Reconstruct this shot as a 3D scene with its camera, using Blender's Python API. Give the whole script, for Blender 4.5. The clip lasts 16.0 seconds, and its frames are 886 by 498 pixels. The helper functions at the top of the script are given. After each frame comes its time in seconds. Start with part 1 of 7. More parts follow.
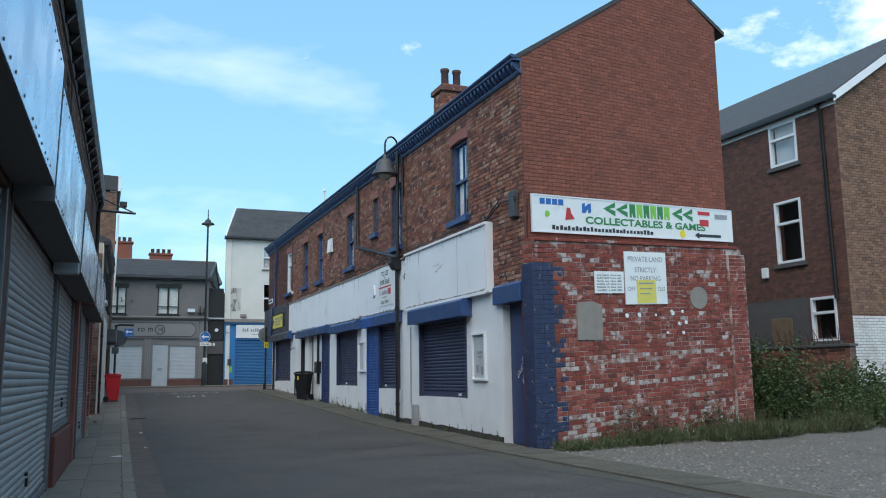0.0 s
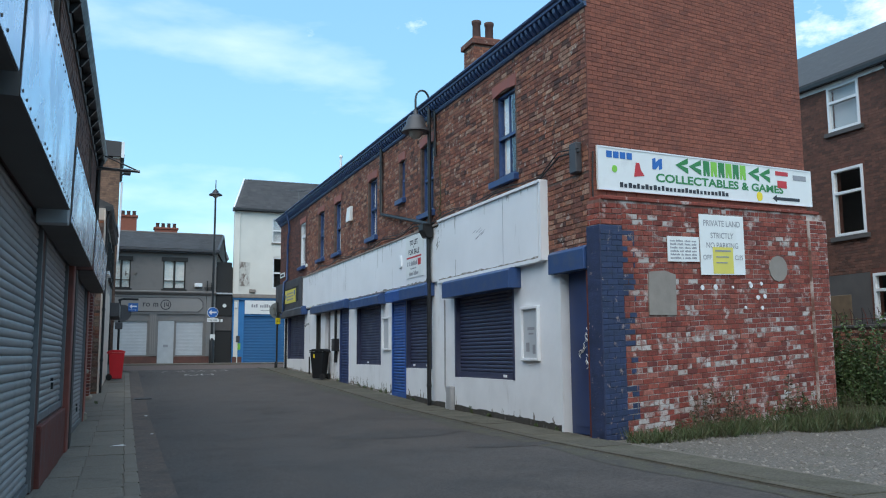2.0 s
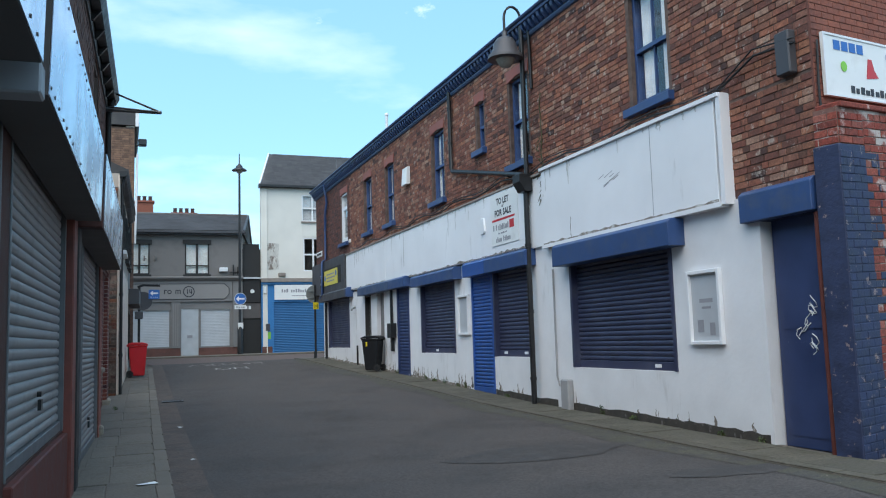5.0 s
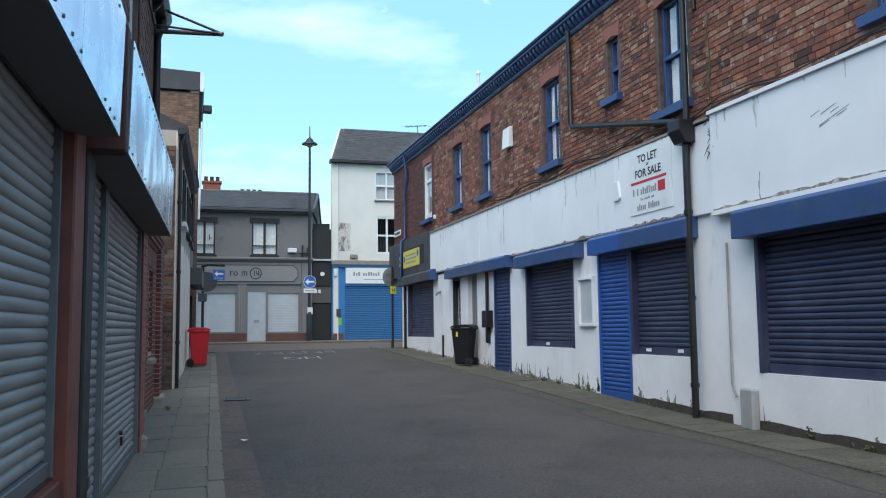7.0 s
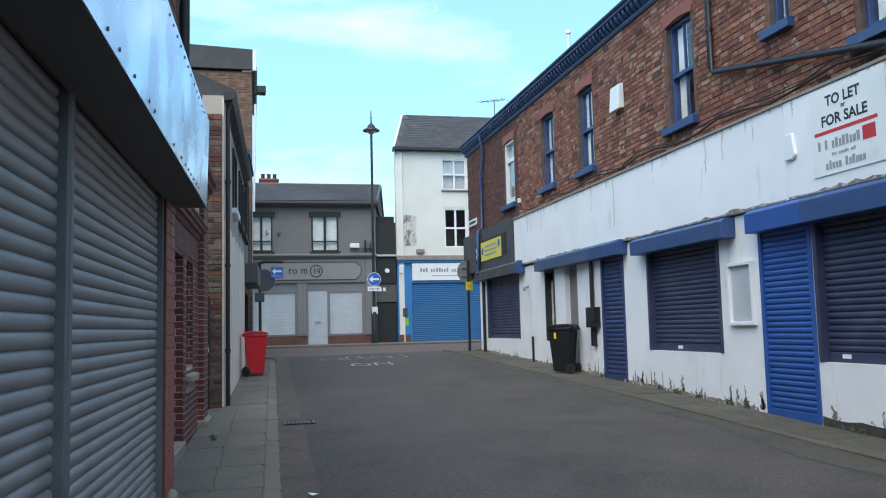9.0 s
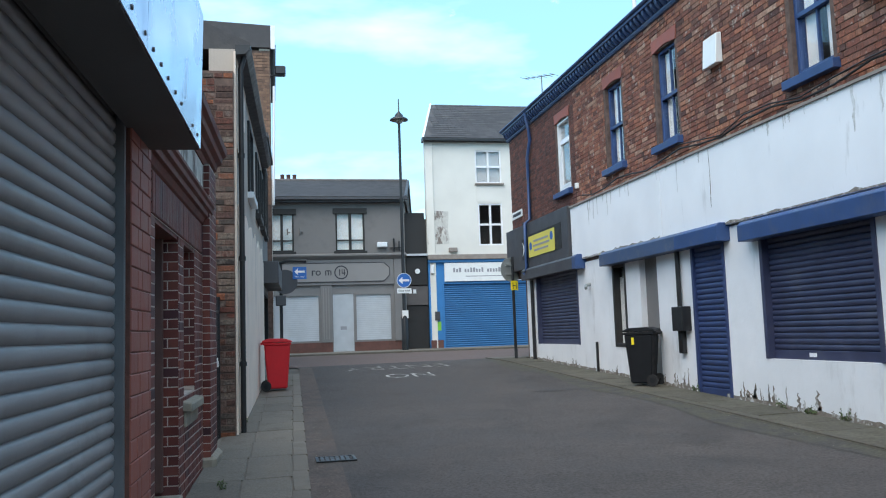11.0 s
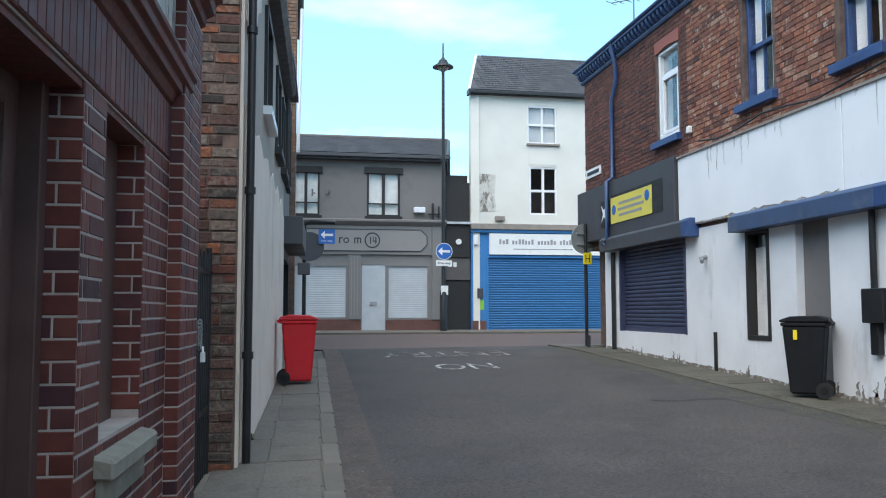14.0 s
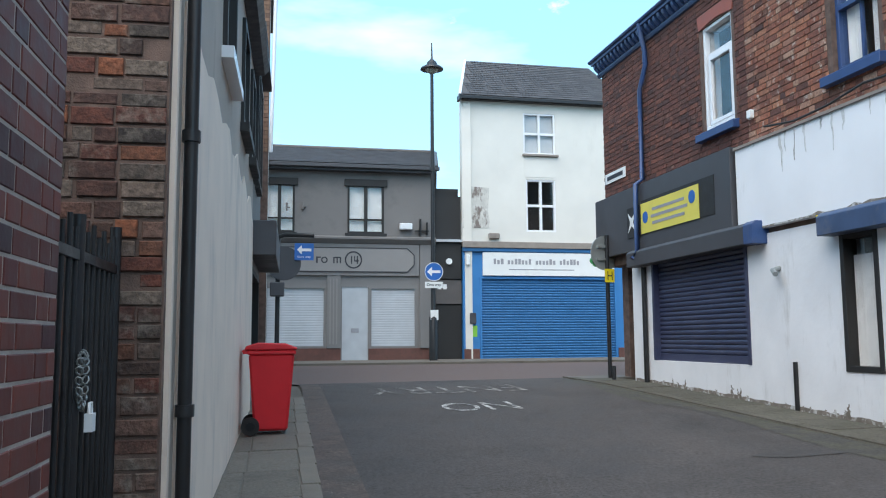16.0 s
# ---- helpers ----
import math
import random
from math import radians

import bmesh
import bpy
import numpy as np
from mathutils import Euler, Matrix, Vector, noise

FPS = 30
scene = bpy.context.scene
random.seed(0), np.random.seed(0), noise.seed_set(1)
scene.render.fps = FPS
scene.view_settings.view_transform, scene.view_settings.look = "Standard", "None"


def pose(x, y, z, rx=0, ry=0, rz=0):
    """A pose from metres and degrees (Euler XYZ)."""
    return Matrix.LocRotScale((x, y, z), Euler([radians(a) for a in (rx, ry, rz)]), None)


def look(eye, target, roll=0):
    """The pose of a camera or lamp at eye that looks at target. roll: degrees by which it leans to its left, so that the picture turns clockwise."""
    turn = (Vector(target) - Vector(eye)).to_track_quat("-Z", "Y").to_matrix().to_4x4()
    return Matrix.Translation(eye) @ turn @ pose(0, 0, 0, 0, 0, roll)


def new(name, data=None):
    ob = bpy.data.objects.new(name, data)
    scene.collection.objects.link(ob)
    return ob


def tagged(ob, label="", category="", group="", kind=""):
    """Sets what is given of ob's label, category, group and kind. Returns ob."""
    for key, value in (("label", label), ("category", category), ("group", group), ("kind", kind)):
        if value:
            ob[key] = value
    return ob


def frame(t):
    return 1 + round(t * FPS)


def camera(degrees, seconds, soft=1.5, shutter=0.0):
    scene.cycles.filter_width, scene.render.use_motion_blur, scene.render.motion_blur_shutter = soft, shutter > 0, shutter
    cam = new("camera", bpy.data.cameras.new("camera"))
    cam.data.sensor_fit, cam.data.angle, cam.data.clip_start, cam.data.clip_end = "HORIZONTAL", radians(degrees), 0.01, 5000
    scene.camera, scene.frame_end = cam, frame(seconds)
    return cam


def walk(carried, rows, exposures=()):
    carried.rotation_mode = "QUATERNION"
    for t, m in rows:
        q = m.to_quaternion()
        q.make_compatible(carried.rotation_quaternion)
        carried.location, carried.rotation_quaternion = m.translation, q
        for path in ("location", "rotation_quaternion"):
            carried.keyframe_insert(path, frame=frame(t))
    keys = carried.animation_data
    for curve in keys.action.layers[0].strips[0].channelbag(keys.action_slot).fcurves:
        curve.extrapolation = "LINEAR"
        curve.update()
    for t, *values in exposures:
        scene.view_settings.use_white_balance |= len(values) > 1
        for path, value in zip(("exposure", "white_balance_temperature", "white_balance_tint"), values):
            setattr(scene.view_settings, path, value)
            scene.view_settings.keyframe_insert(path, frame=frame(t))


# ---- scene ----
cam = camera(55.8, 16.0, soft=1.1)
PATH = [
    (0, (-0.072, -0.026, 1.311), (0.676, 1.805, 1.608), -0.8),
    (0.5, (-0.088, 0.328, 1.311), (0.629, 2.175, 1.589), 0.1),
    (1, (-0.020, 0.864, 1.318), (0.736, 2.695, 1.593), -1.1),
    (1.5, (0.012, 1.476, 1.310), (0.758, 3.313, 1.570), -1.1),
    (2, (0.016, 2.192, 1.317), (0.757, 4.033, 1.565), -0.4),
    (2.5, (0.071, 2.899, 1.334), (0.830, 4.727, 1.620), -2.9),
    (3, (0.044, 3.622, 1.338), (0.807, 5.451, 1.604), 0.4),
    (3.5, (0.002, 4.322, 1.340), (0.778, 6.150, 1.577), -0.7),
    (3.7, (-0.004, 4.606, 1.330), (0.757, 6.443, 1.556), -0.8),
    (5.8, (0.098, 7.800, 1.447), (0.790, 9.656, 1.652), -1.6),
    (6, (0.126, 8.124, 1.468), (0.772, 10.006, 1.673), 0.3),
    (6.5, (0.190, 9.050, 1.447), (0.780, 10.953, 1.636), -0.0),
    (7, (0.245, 9.960, 1.430), (0.814, 11.868, 1.617), -0.7),
    (7.5, (0.235, 10.760, 1.455), (0.770, 12.677, 1.652), -0.7),
    (8, (0.231, 11.580, 1.435), (0.773, 13.496, 1.614), -2.5),
    (8.5, (0.304, 12.337, 1.479), (0.766, 14.281, 1.647), -0.2),
    (9, (0.374, 13.154, 1.497), (0.814, 15.096, 1.683), -1.4),
    (9.5, (0.358, 13.850, 1.475), (0.754, 15.803, 1.638), -0.1),
    (10, (0.337, 14.532, 1.491), (0.759, 16.482, 1.623), -0.9),
    (10.2, (0.352, 14.818, 1.528), (0.745, 16.773, 1.672), -1.7),
    (12.3, (0.370, 17.820, 1.535), (0.775, 19.768, 1.755), -2.0),
    (12.5, (0.345, 18.107, 1.544), (0.753, 20.054, 1.754), 0.9),
    (13, (0.339, 18.826, 1.576), (0.755, 20.770, 1.786), -0.9),
    (13.5, (0.328, 19.492, 1.577), (0.713, 21.444, 1.779), 0.1),
    (14, (0.335, 20.145, 1.572), (0.682, 22.109, 1.719), -0.1),
    (14.5, (0.391, 20.832, 1.556), (0.735, 22.795, 1.721), -0.4),
    (15, (0.417, 21.566, 1.553), (0.788, 23.519, 1.770), -0.4),
    (15.5, (0.412, 22.282, 1.547), (0.812, 24.228, 1.781), -1.8),
    (16, (0.345, 22.999, 1.550), (0.754, 24.946, 1.763), -0.4),
]
walk(cam, [(t, look(eye, target, roll)) for t, eye, target, roll in PATH],
     exposures=[(0, 0.10, 6520, 13), (3.5, 0.26, 6560, 14), (7, 0.44, 6620, 15), (10, 0.62, 6640, 15), (12.5, 0.67, 6650, 15), (14, 0.70, 6670, 16), (14.5, 0.83, 6670, 16), (15.5, 0.74, 6680, 16), (16, 0.72, 6680, 16)])

# ---- light ----
world = bpy.data.worlds.new("sky")
scene.world = world
world.use_nodes = True
wn = world.node_tree
for n in list(wn.nodes):
    wn.nodes.remove(n)
wout = wn.nodes.new("ShaderNodeOutputWorld")
wbg = wn.nodes.new("ShaderNodeBackground")
wsky = wn.nodes.new("ShaderNodeTexSky")
SUN_EL, SUN_AZ = 56.0, 212.0  # degrees; azimuth from +y towards +x
wsky.sky_type, wsky.sun_disc = "NISHITA", False
wsky.sun_elevation, wsky.sun_rotation = radians(SUN_EL), radians(SUN_AZ)
wsky.air_density, wsky.dust_density, wsky.ozone_density = 1.2, 1.6, 1.0
wco = wn.nodes.new("ShaderNodeTexCoord")
wmap = wn.nodes.new("ShaderNodeMapping")
wmap.inputs["Location"].default_value = (2.6, 0.7, 0.0)
wmap.inputs["Scale"].default_value = (2.2, 2.2, 7.0)
wnoise = wn.nodes.new("ShaderNodeTexNoise")
wnoise.inputs["Scale"].default_value, wnoise.inputs["Detail"].default_value = 1.6, 7.0
wramp = wn.nodes.new("ShaderNodeValToRGB")
wramp.color_ramp.elements[0].position, wramp.color_ramp.elements[1].position = 0.56, 0.88
wramp.color_ramp.elements[1].color = (0.45, 0.45, 0.45, 1)
wmix = wn.nodes.new("ShaderNodeMixRGB")
wmix.inputs["Color2"].default_value = (8.2, 8.6, 8.9, 1)
whaze = wn.nodes.new("ShaderNodeMixRGB")
whaze.inputs["Fac"].default_value = 0.52
whaze.inputs["Color2"].default_value = (1.98, 3.22, 4.35, 1)  # thin bright haze over the whole sky
wtint = wn.nodes.new("ShaderNodeMixRGB")
wtint.blend_type = "MULTIPLY"
wtint.inputs["Fac"].default_value = 1.0
wtint.inputs["Color2"].default_value = (0.80, 1.105, 1.165, 1)
wn.links.new(wco.outputs["Generated"], wmap.inputs["Vector"])
wn.links.new(wmap.outputs["Vector"], wnoise.inputs["Vector"])
wn.links.new(wnoise.outputs["Fac"], wramp.inputs["Fac"])
wn.links.new(wramp.outputs["Color"], wmix.inputs["Fac"])
wn.links.new(wsky.outputs["Color"], whaze.inputs["Color1"])
wn.links.new(whaze.outputs["Color"], wtint.inputs["Color1"])
wn.links.new(wtint.outputs["Color"], wmix.inputs["Color1"])
wheap = wn.nodes.new("ShaderNodeTexNoise")
wheap.inputs["Scale"].default_value, wheap.inputs["Detail"].default_value, wheap.inputs["Roughness"].default_value = 3.4, 8.0, 0.6
whmap = wn.nodes.new("ShaderNodeMapping")
whmap.inputs["Location"].default_value = (0.35, 1.9, 0.4)
whmap.inputs["Rotation"].default_value = (0.0, 0.0, radians(27))
whmap.inputs["Scale"].default_value = (1.0, 1.0, 2.0)
whramp = wn.nodes.new("ShaderNodeValToRGB")
whramp.color_ramp.elements[0].position, whramp.color_ramp.elements[1].position = 0.575, 0.70
whmix = wn.nodes.new("ShaderNodeMixRGB")
whmix.inputs["Color2"].default_value = (8.6, 8.9, 9.1, 1)
wn.links.new(wco.outputs["Generated"], whmap.inputs["Vector"])
wn.links.new(whmap.outputs["Vector"], wheap.inputs["Vector"])
wn.links.new(wheap.outputs["Fac"], whramp.inputs["Fac"])
wn.links.new(whramp.outputs["Color"], whmix.inputs["Fac"])
wn.links.new(wmix.outputs["Color"], whmix.inputs["Color1"])
wn.links.new(whmix.outputs["Color"], wbg.inputs["Color"])
wn.links.new(wbg.outputs["Background"], wout.inputs["Surface"])
wbg.inputs["Strength"].default_value = 0.195

sun = new("sun", bpy.data.lights.new("sun", "SUN"))
sun.data.energy, sun.data.angle, sun.data.color = 2.1, radians(70), (1.0, 0.90, 0.79)
_a, _e = radians(SUN_AZ), radians(SUN_EL)
sun.matrix_world = look((0, 0, 0), (-math.sin(_a) * math.cos(_e), -math.cos(_a) * math.cos(_e), -math.sin(_e)))

# ---- materials ----


def mat(name, col, rough=0.8, metal=0.0, var=0.12, scale=6.0, bump=0.15, bscale=60.0, stain=None, stain_amt=0.0, stain_scale=1.2,
        streak=1.0, speck=0.0, speck_scale=50.0, piece=0.0, piece2=None, alpha=None, spec=0.5, stain_lo=0.52, stain_hi=0.7):
    """A surface with two scales of variation, optional stains and piece-to-piece colour."""
    m = bpy.data.materials.new(name)
    m.use_nodes = True
    nt = m.node_tree
    b = nt.nodes["Principled BSDF"]
    N, Lk = nt.nodes.new, nt.links.new
    co = N("ShaderNodeNewGeometry").outputs["Position"]
    n1 = N("ShaderNodeTexNoise")
    n1.inputs["Scale"].default_value, n1.inputs["Detail"].default_value = scale, 6
    Lk(co, n1.inputs["Vector"])
    r1 = N("ShaderNodeMapRange")
    r1.inputs["From Min"].default_value, r1.inputs["From Max"].default_value = 0.3, 0.7
    r1.inputs["To Min"].default_value, r1.inputs["To Max"].default_value = 1 - var, 1 + var
    Lk(n1.outputs["Fac"], r1.inputs["Value"])
    c = N("ShaderNodeMixRGB")
    c.blend_type = "MULTIPLY"
    c.inputs["Fac"].default_value = 1
    c.inputs["Color1"].default_value = (*col, 1)
    Lk(r1.outputs["Result"], c.inputs["Color2"])
    out = c.outputs["Color"]
    if piece:
        gi = N("ShaderNodeNewGeometry").outputs["Random Per Island"]
        oi = N("ShaderNodeObjectInfo").outputs["Random"]
        ad = N("ShaderNodeMath")
        ad.operation = "ADD"
        Lk(gi, ad.inputs[0]), Lk(oi, ad.inputs[1])
        fr = N("ShaderNodeMath")
        fr.operation = "FRACT"
        Lk(ad.outputs[0], fr.inputs[0])
        ra = N("ShaderNodeValToRGB")
        els = ra.color_ramp.elements
        base = np.array(col)
        stops = piece2 or [tuple(base * (1 - piece)), tuple(base), tuple(base * (1 + piece))]
        els[0].color = (*stops[0], 1)
        els[1].color = (*stops[-1], 1)
        for k, s in enumerate(stops[1:-1]):
            els.new((k + 1) / (len(stops) - 1)).color = (*s, 1)
        Lk(fr.outputs[0], ra.inputs["Fac"])
        Lk(ra.outputs["Color"], c.inputs["Color1"])
    if stain:
        mp = N("ShaderNodeMapping")
        mp.inputs["Scale"].default_value = (1, 1, streak)
        Lk(co, mp.inputs["Vector"])
        n2 = N("ShaderNodeTexNoise")
        n2.inputs["Scale"].default_value, n2.inputs["Detail"].default_value, n2.inputs["Roughness"].default_value = stain_scale, 9, 0.65
        Lk(mp.outputs["Vector"], n2.inputs["Vector"])
        r2 = N("ShaderNodeMapRange")
        r2.inputs["From Min"].default_value, r2.inputs["From Max"].default_value = stain_lo, stain_hi
        r2.inputs["To Max"].default_value = stain_amt
        Lk(n2.outputs["Fac"], r2.inputs["Value"])
        mx = N("ShaderNodeMixRGB")
        mx.inputs["Color2"].default_value = (*stain, 1)
        Lk(r2.outputs["Result"], mx.inputs["Fac"])
        Lk(out, mx.inputs["Color1"])
        out = mx.outputs["Color"]
    if speck:
        n4 = N("ShaderNodeTexNoise")
        n4.inputs["Scale"].default_value, n4.inputs["Detail"].default_value, n4.inputs["Roughness"].default_value = speck_scale, 3, 0.7
        Lk(co, n4.inputs["Vector"])
        r4 = N("ShaderNodeMapRange")
        r4.inputs["From Min"].default_value, r4.inputs["From Max"].default_value = 0.32, 0.68
        r4.inputs["To Min"].default_value, r4.inputs["To Max"].default_value = 1 - speck, 1 + speck
        Lk(n4.outputs["Fac"], r4.inputs["Value"])
        m4 = N("ShaderNodeMixRGB")
        m4.blend_type = "MULTIPLY"
        m4.inputs["Fac"].default_value = 1
        Lk(out, m4.inputs["Color1"])
        Lk(r4.outputs["Result"], m4.inputs["Color2"])
        out = m4.outputs["Color"]
    Lk(out, b.inputs["Base Color"])
    b.inputs["Metallic"].default_value = metal
    rr = N("ShaderNodeMapRange")
    rr.inputs["From Min"].default_value, rr.inputs["From Max"].default_value = 0.3, 0.7
    rr.inputs["To Min"].default_value, rr.inputs["To Max"].default_value = max(0.02, rough - 0.1), min(1, rough + 0.1)
    Lk(n1.outputs["Fac"], rr.inputs["Value"])
    Lk(rr.outputs["Result"], b.inputs["Roughness"])
    b.inputs["Specular IOR Level"].default_value = spec
    if bump:
        n3 = N("ShaderNodeTexNoise")
        n3.inputs["Scale"].default_value, n3.inputs["Detail"].default_value = bscale, 5
        Lk(co, n3.inputs["Vector"])
        bp = N("ShaderNodeBump")
        bp.inputs["Strength"].default_value, bp.inputs["Distance"].default_value = bump, 0.01
        Lk(n3.outputs["Fac"], bp.inputs["Height"])
        Lk(bp.outputs["Normal"], b.inputs["Normal"])
    return m


OLD = [(0.12, 0.052, 0.040), (0.22, 0.080, 0.050), (0.31, 0.115, 0.066), (0.155, 0.06, 0.046), (0.36, 0.15, 0.085), (0.065, 0.034, 0.030), (0.23, 0.078, 0.048), (0.38, 0.225, 0.155), (0.19, 0.066, 0.045), (0.27, 0.11, 0.07)]
LOW = [(0.205, 0.041, 0.028), (0.265, 0.055, 0.037), (0.130, 0.031, 0.025), (0.302, 0.078, 0.053), (0.227, 0.048, 0.032), (0.173, 0.039, 0.028), (0.346, 0.120, 0.087)]
M_OLD = mat("old_brick", (0.2, 0.08, 0.05), 0.9, speck=0.3, speck_scale=35, var=0.25, scale=14, bump=0.5, bscale=70, piece=1, piece2=OLD, stain=(0.52, 0.45, 0.38), stain_amt=0.7, stain_scale=8, stain_lo=0.59, stain_hi=0.67)
M_NEW = mat("gable_brick", (0.27, 0.085, 0.052), 0.88, speck=0.2, speck_scale=30, var=0.16, scale=9, bump=0.35, bscale=80, piece=1, piece2=[(0.19, 0.062, 0.042), (0.25, 0.08, 0.05), (0.215, 0.068, 0.045), (0.28, 0.092, 0.058), (0.23, 0.075, 0.047)], stain=(0.13, 0.05, 0.04), stain_amt=0.5, stain_scale=0.8)
M_LOW = mat("flaking_brick", (0.3, 0.09, 0.06), 0.9, speck=0.35, speck_scale=30, var=0.25, scale=12, bump=0.5, bscale=60, piece=1, piece2=LOW, stain=(0.55, 0.47, 0.43), stain_amt=0.8, stain_scale=3.2, stain_lo=0.575, stain_hi=0.66)
M_LOWP = mat("white_flaked_brick", (0.46, 0.41, 0.38), 0.9, var=0.2, scale=14, bump=0.5, bscale=60, piece=1, piece2=[(0.44, 0.39, 0.36), (0.52, 0.48, 0.45), (0.36, 0.26, 0.22)], stain=(0.24, 0.07, 0.05), stain_amt=0.9, stain_scale=7, stain_lo=0.46, stain_hi=0.56)
M_GLZ = mat("glazed_brick", (0.12, 0.025, 0.022), 0.58, var=0.2, scale=10, bump=0.12, bscale=40, piece=1, piece2=[(0.13, 0.033, 0.026), (0.17, 0.046, 0.034), (0.105, 0.027, 0.023), (0.145, 0.036, 0.029), (0.055, 0.023, 0.028), (0.185, 0.054, 0.039), (0.09, 0.025, 0.022)], spec=0.3)
M_ROUGH = mat("weathered_brick", (0.2, 0.1, 0.07), 0.95, speck=0.4, speck_scale=35, var=0.3, scale=16, bump=0.9, bscale=45, piece=1, piece2=[(0.12, 0.04, 0.027), (0.05, 0.034, 0.028), (0.22, 0.075, 0.036), (0.032, 0.025, 0.022), (0.11, 0.083, 0.066), (0.075, 0.032, 0.025), (0.15, 0.115, 0.09), (0.11, 0.038, 0.026), (0.06, 0.046, 0.04)], stain=(0.17, 0.145, 0.12), stain_amt=0.7, stain_scale=4, stain_lo=0.57, stain_hi=0.66)
M_SIDE = mat("sooty_brick", (0.15, 0.075, 0.055), 0.92, var=0.25, scale=5, bump=0.4, bscale=40, piece=1, piece2=[(0.10, 0.055, 0.044), (0.14, 0.07, 0.052), (0.18, 0.085, 0.06), (0.12, 0.06, 0.048)])
M_YEL = mat("buff_brick", (0.3, 0.19, 0.12), 0.92, var=0.25, scale=6, bump=0.4, bscale=40, piece=1, piece2=[(0.19, 0.11, 0.075), (0.25, 0.145, 0.095), (0.14, 0.085, 0.062)])
M_OXIDE = mat("dark_oxide_paint", (0.19, 0.05, 0.035), 0.6, var=0.2, scale=4, bump=0.2, bscale=40, stain=(0.07, 0.03, 0.025), stain_amt=0.6, stain_scale=2.5)
M_PAINTB = mat("oxide_painted_brick", (0.30, 0.085, 0.058), 0.6, var=0.12, scale=5, bump=0.2, bscale=40, piece=0.08)
M_WBRICK = mat("white_painted_brick", (0.66, 0.65, 0.63), 0.8, var=0.1, scale=6, bump=0.4, bscale=40, piece=0.06, stain=(0.3, 0.2, 0.16), stain_amt=0.5, stain_scale=3)
SOOT = [(0.115, 0.046, 0.035), (0.155, 0.056, 0.040), (0.085, 0.038, 0.031), (0.19, 0.070, 0.047), (0.06, 0.031, 0.028), (0.135, 0.05, 0.038)]
M_SOOT = mat("sooty_terrace_brick", (0.13, 0.052, 0.04), 0.9, speck=0.3, speck_scale=35, var=0.25, scale=14, bump=0.5, bscale=70, piece=1, piece2=SOOT, stain=(0.26, 0.15, 0.11), stain_amt=0.6, stain_scale=5, stain_lo=0.6, stain_hi=0.7)
M_MORT = mat("dark_mortar", (0.135, 0.088, 0.070), 0.95, var=0.35, scale=9, bump=0.4, bscale=120)
M_MORTN = mat("red_mortar", (0.155, 0.062, 0.046), 0.95, var=0.2, scale=20, bump=0.4, bscale=120)
M_MORTL = mat("patchy_mortar", (0.20, 0.105, 0.082), 0.95, var=0.25, scale=12, bump=0.4, bscale=120, stain=(0.56, 0.50, 0.46), stain_amt=0.9, stain_scale=2.6, stain_lo=0.47, stain_hi=0.58)
M_MORTW = mat("white_mortar", (0.44, 0.36, 0.31), 0.9, var=0.15, scale=12, bump=0.3, bscale=120)
M_RENDER = mat("white_painted_render", (0.77, 0.77, 0.775), 0.75, var=0.06, scale=1.5, bump=0.2, bscale=18, stain=(0.36, 0.34, 0.30), stain_amt=0.7, stain_scale=2.6, streak=0.22, stain_lo=0.57, stain_hi=0.80)
M_FASCIA = mat("white_board", (0.82, 0.82, 0.825), 0.6, var=0.04, scale=1.2, bump=0.05, bscale=25, stain=(0.30, 0.28, 0.25), stain_amt=0.65, stain_scale=2.8, streak=0.22, stain_lo=0.62, stain_hi=0.82)
M_CREAM = mat("cream_render", (0.70, 0.68, 0.62), 0.8, var=0.06, scale=0.9, bump=0.1, bscale=30, stain=(0.45, 0.43, 0.38), stain_amt=0.4, stain_scale=1.0, streak=0.3, stain_lo=0.62, stain_hi=0.85)
M_LREND = mat("weathered_render", (0.42, 0.36, 0.305), 0.9, var=0.08, scale=2, bump=0.35, bscale=35, stain=(0.20, 0.18, 0.17), stain_amt=0.5, stain_scale=1.6, streak=0.35, stain_lo=0.58)
M_LREND2 = mat("pale_render_coat", (0.80, 0.665, 0.555), 0.9, var=0.06, scale=2, bump=0.2, bscale=35, stain=(0.36, 0.32, 0.29), stain_amt=0.5, stain_scale=1.5, streak=0.3)
M_PEEL = mat("peeling_render", (0.58, 0.56, 0.51), 0.95, var=0.15, scale=5, bump=0.5, bscale=30, stain=(0.17, 0.13, 0.11), stain_amt=0.9, stain_scale=4.5, streak=0.5, stain_lo=0.5, stain_hi=0.6)
M_DAMP = mat("damp_dirty_plinth", (0.055, 0.048, 0.04), 0.95, var=0.3, scale=8, bump=0.4, bscale=50, stain=(0.22, 0.21, 0.19), stain_amt=0.6, stain_scale=9, stain_lo=0.58, stain_hi=0.66)
M_DRIP = mat("drip_dirt", (0.20, 0.17, 0.14), 0.9, var=0.3, scale=14, bump=0.2, bscale=40, stain=(0.6, 0.59, 0.57), stain_amt=0.8, stain_scale=10, stain_lo=0.5, stain_hi=0.6)
M_STREAK = mat("faint_streak", (0.50, 0.485, 0.46), 0.85, var=0.15, scale=12, bump=0.1, bscale=40, stain=(0.70, 0.70, 0.69), stain_amt=0.9, stain_scale=9, stain_lo=0.42, stain_hi=0.6)
M_CEM = mat("cement_patch", (0.27, 0.235, 0.205), 0.95, var=0.12, scale=5, bump=0.3, bscale=50)
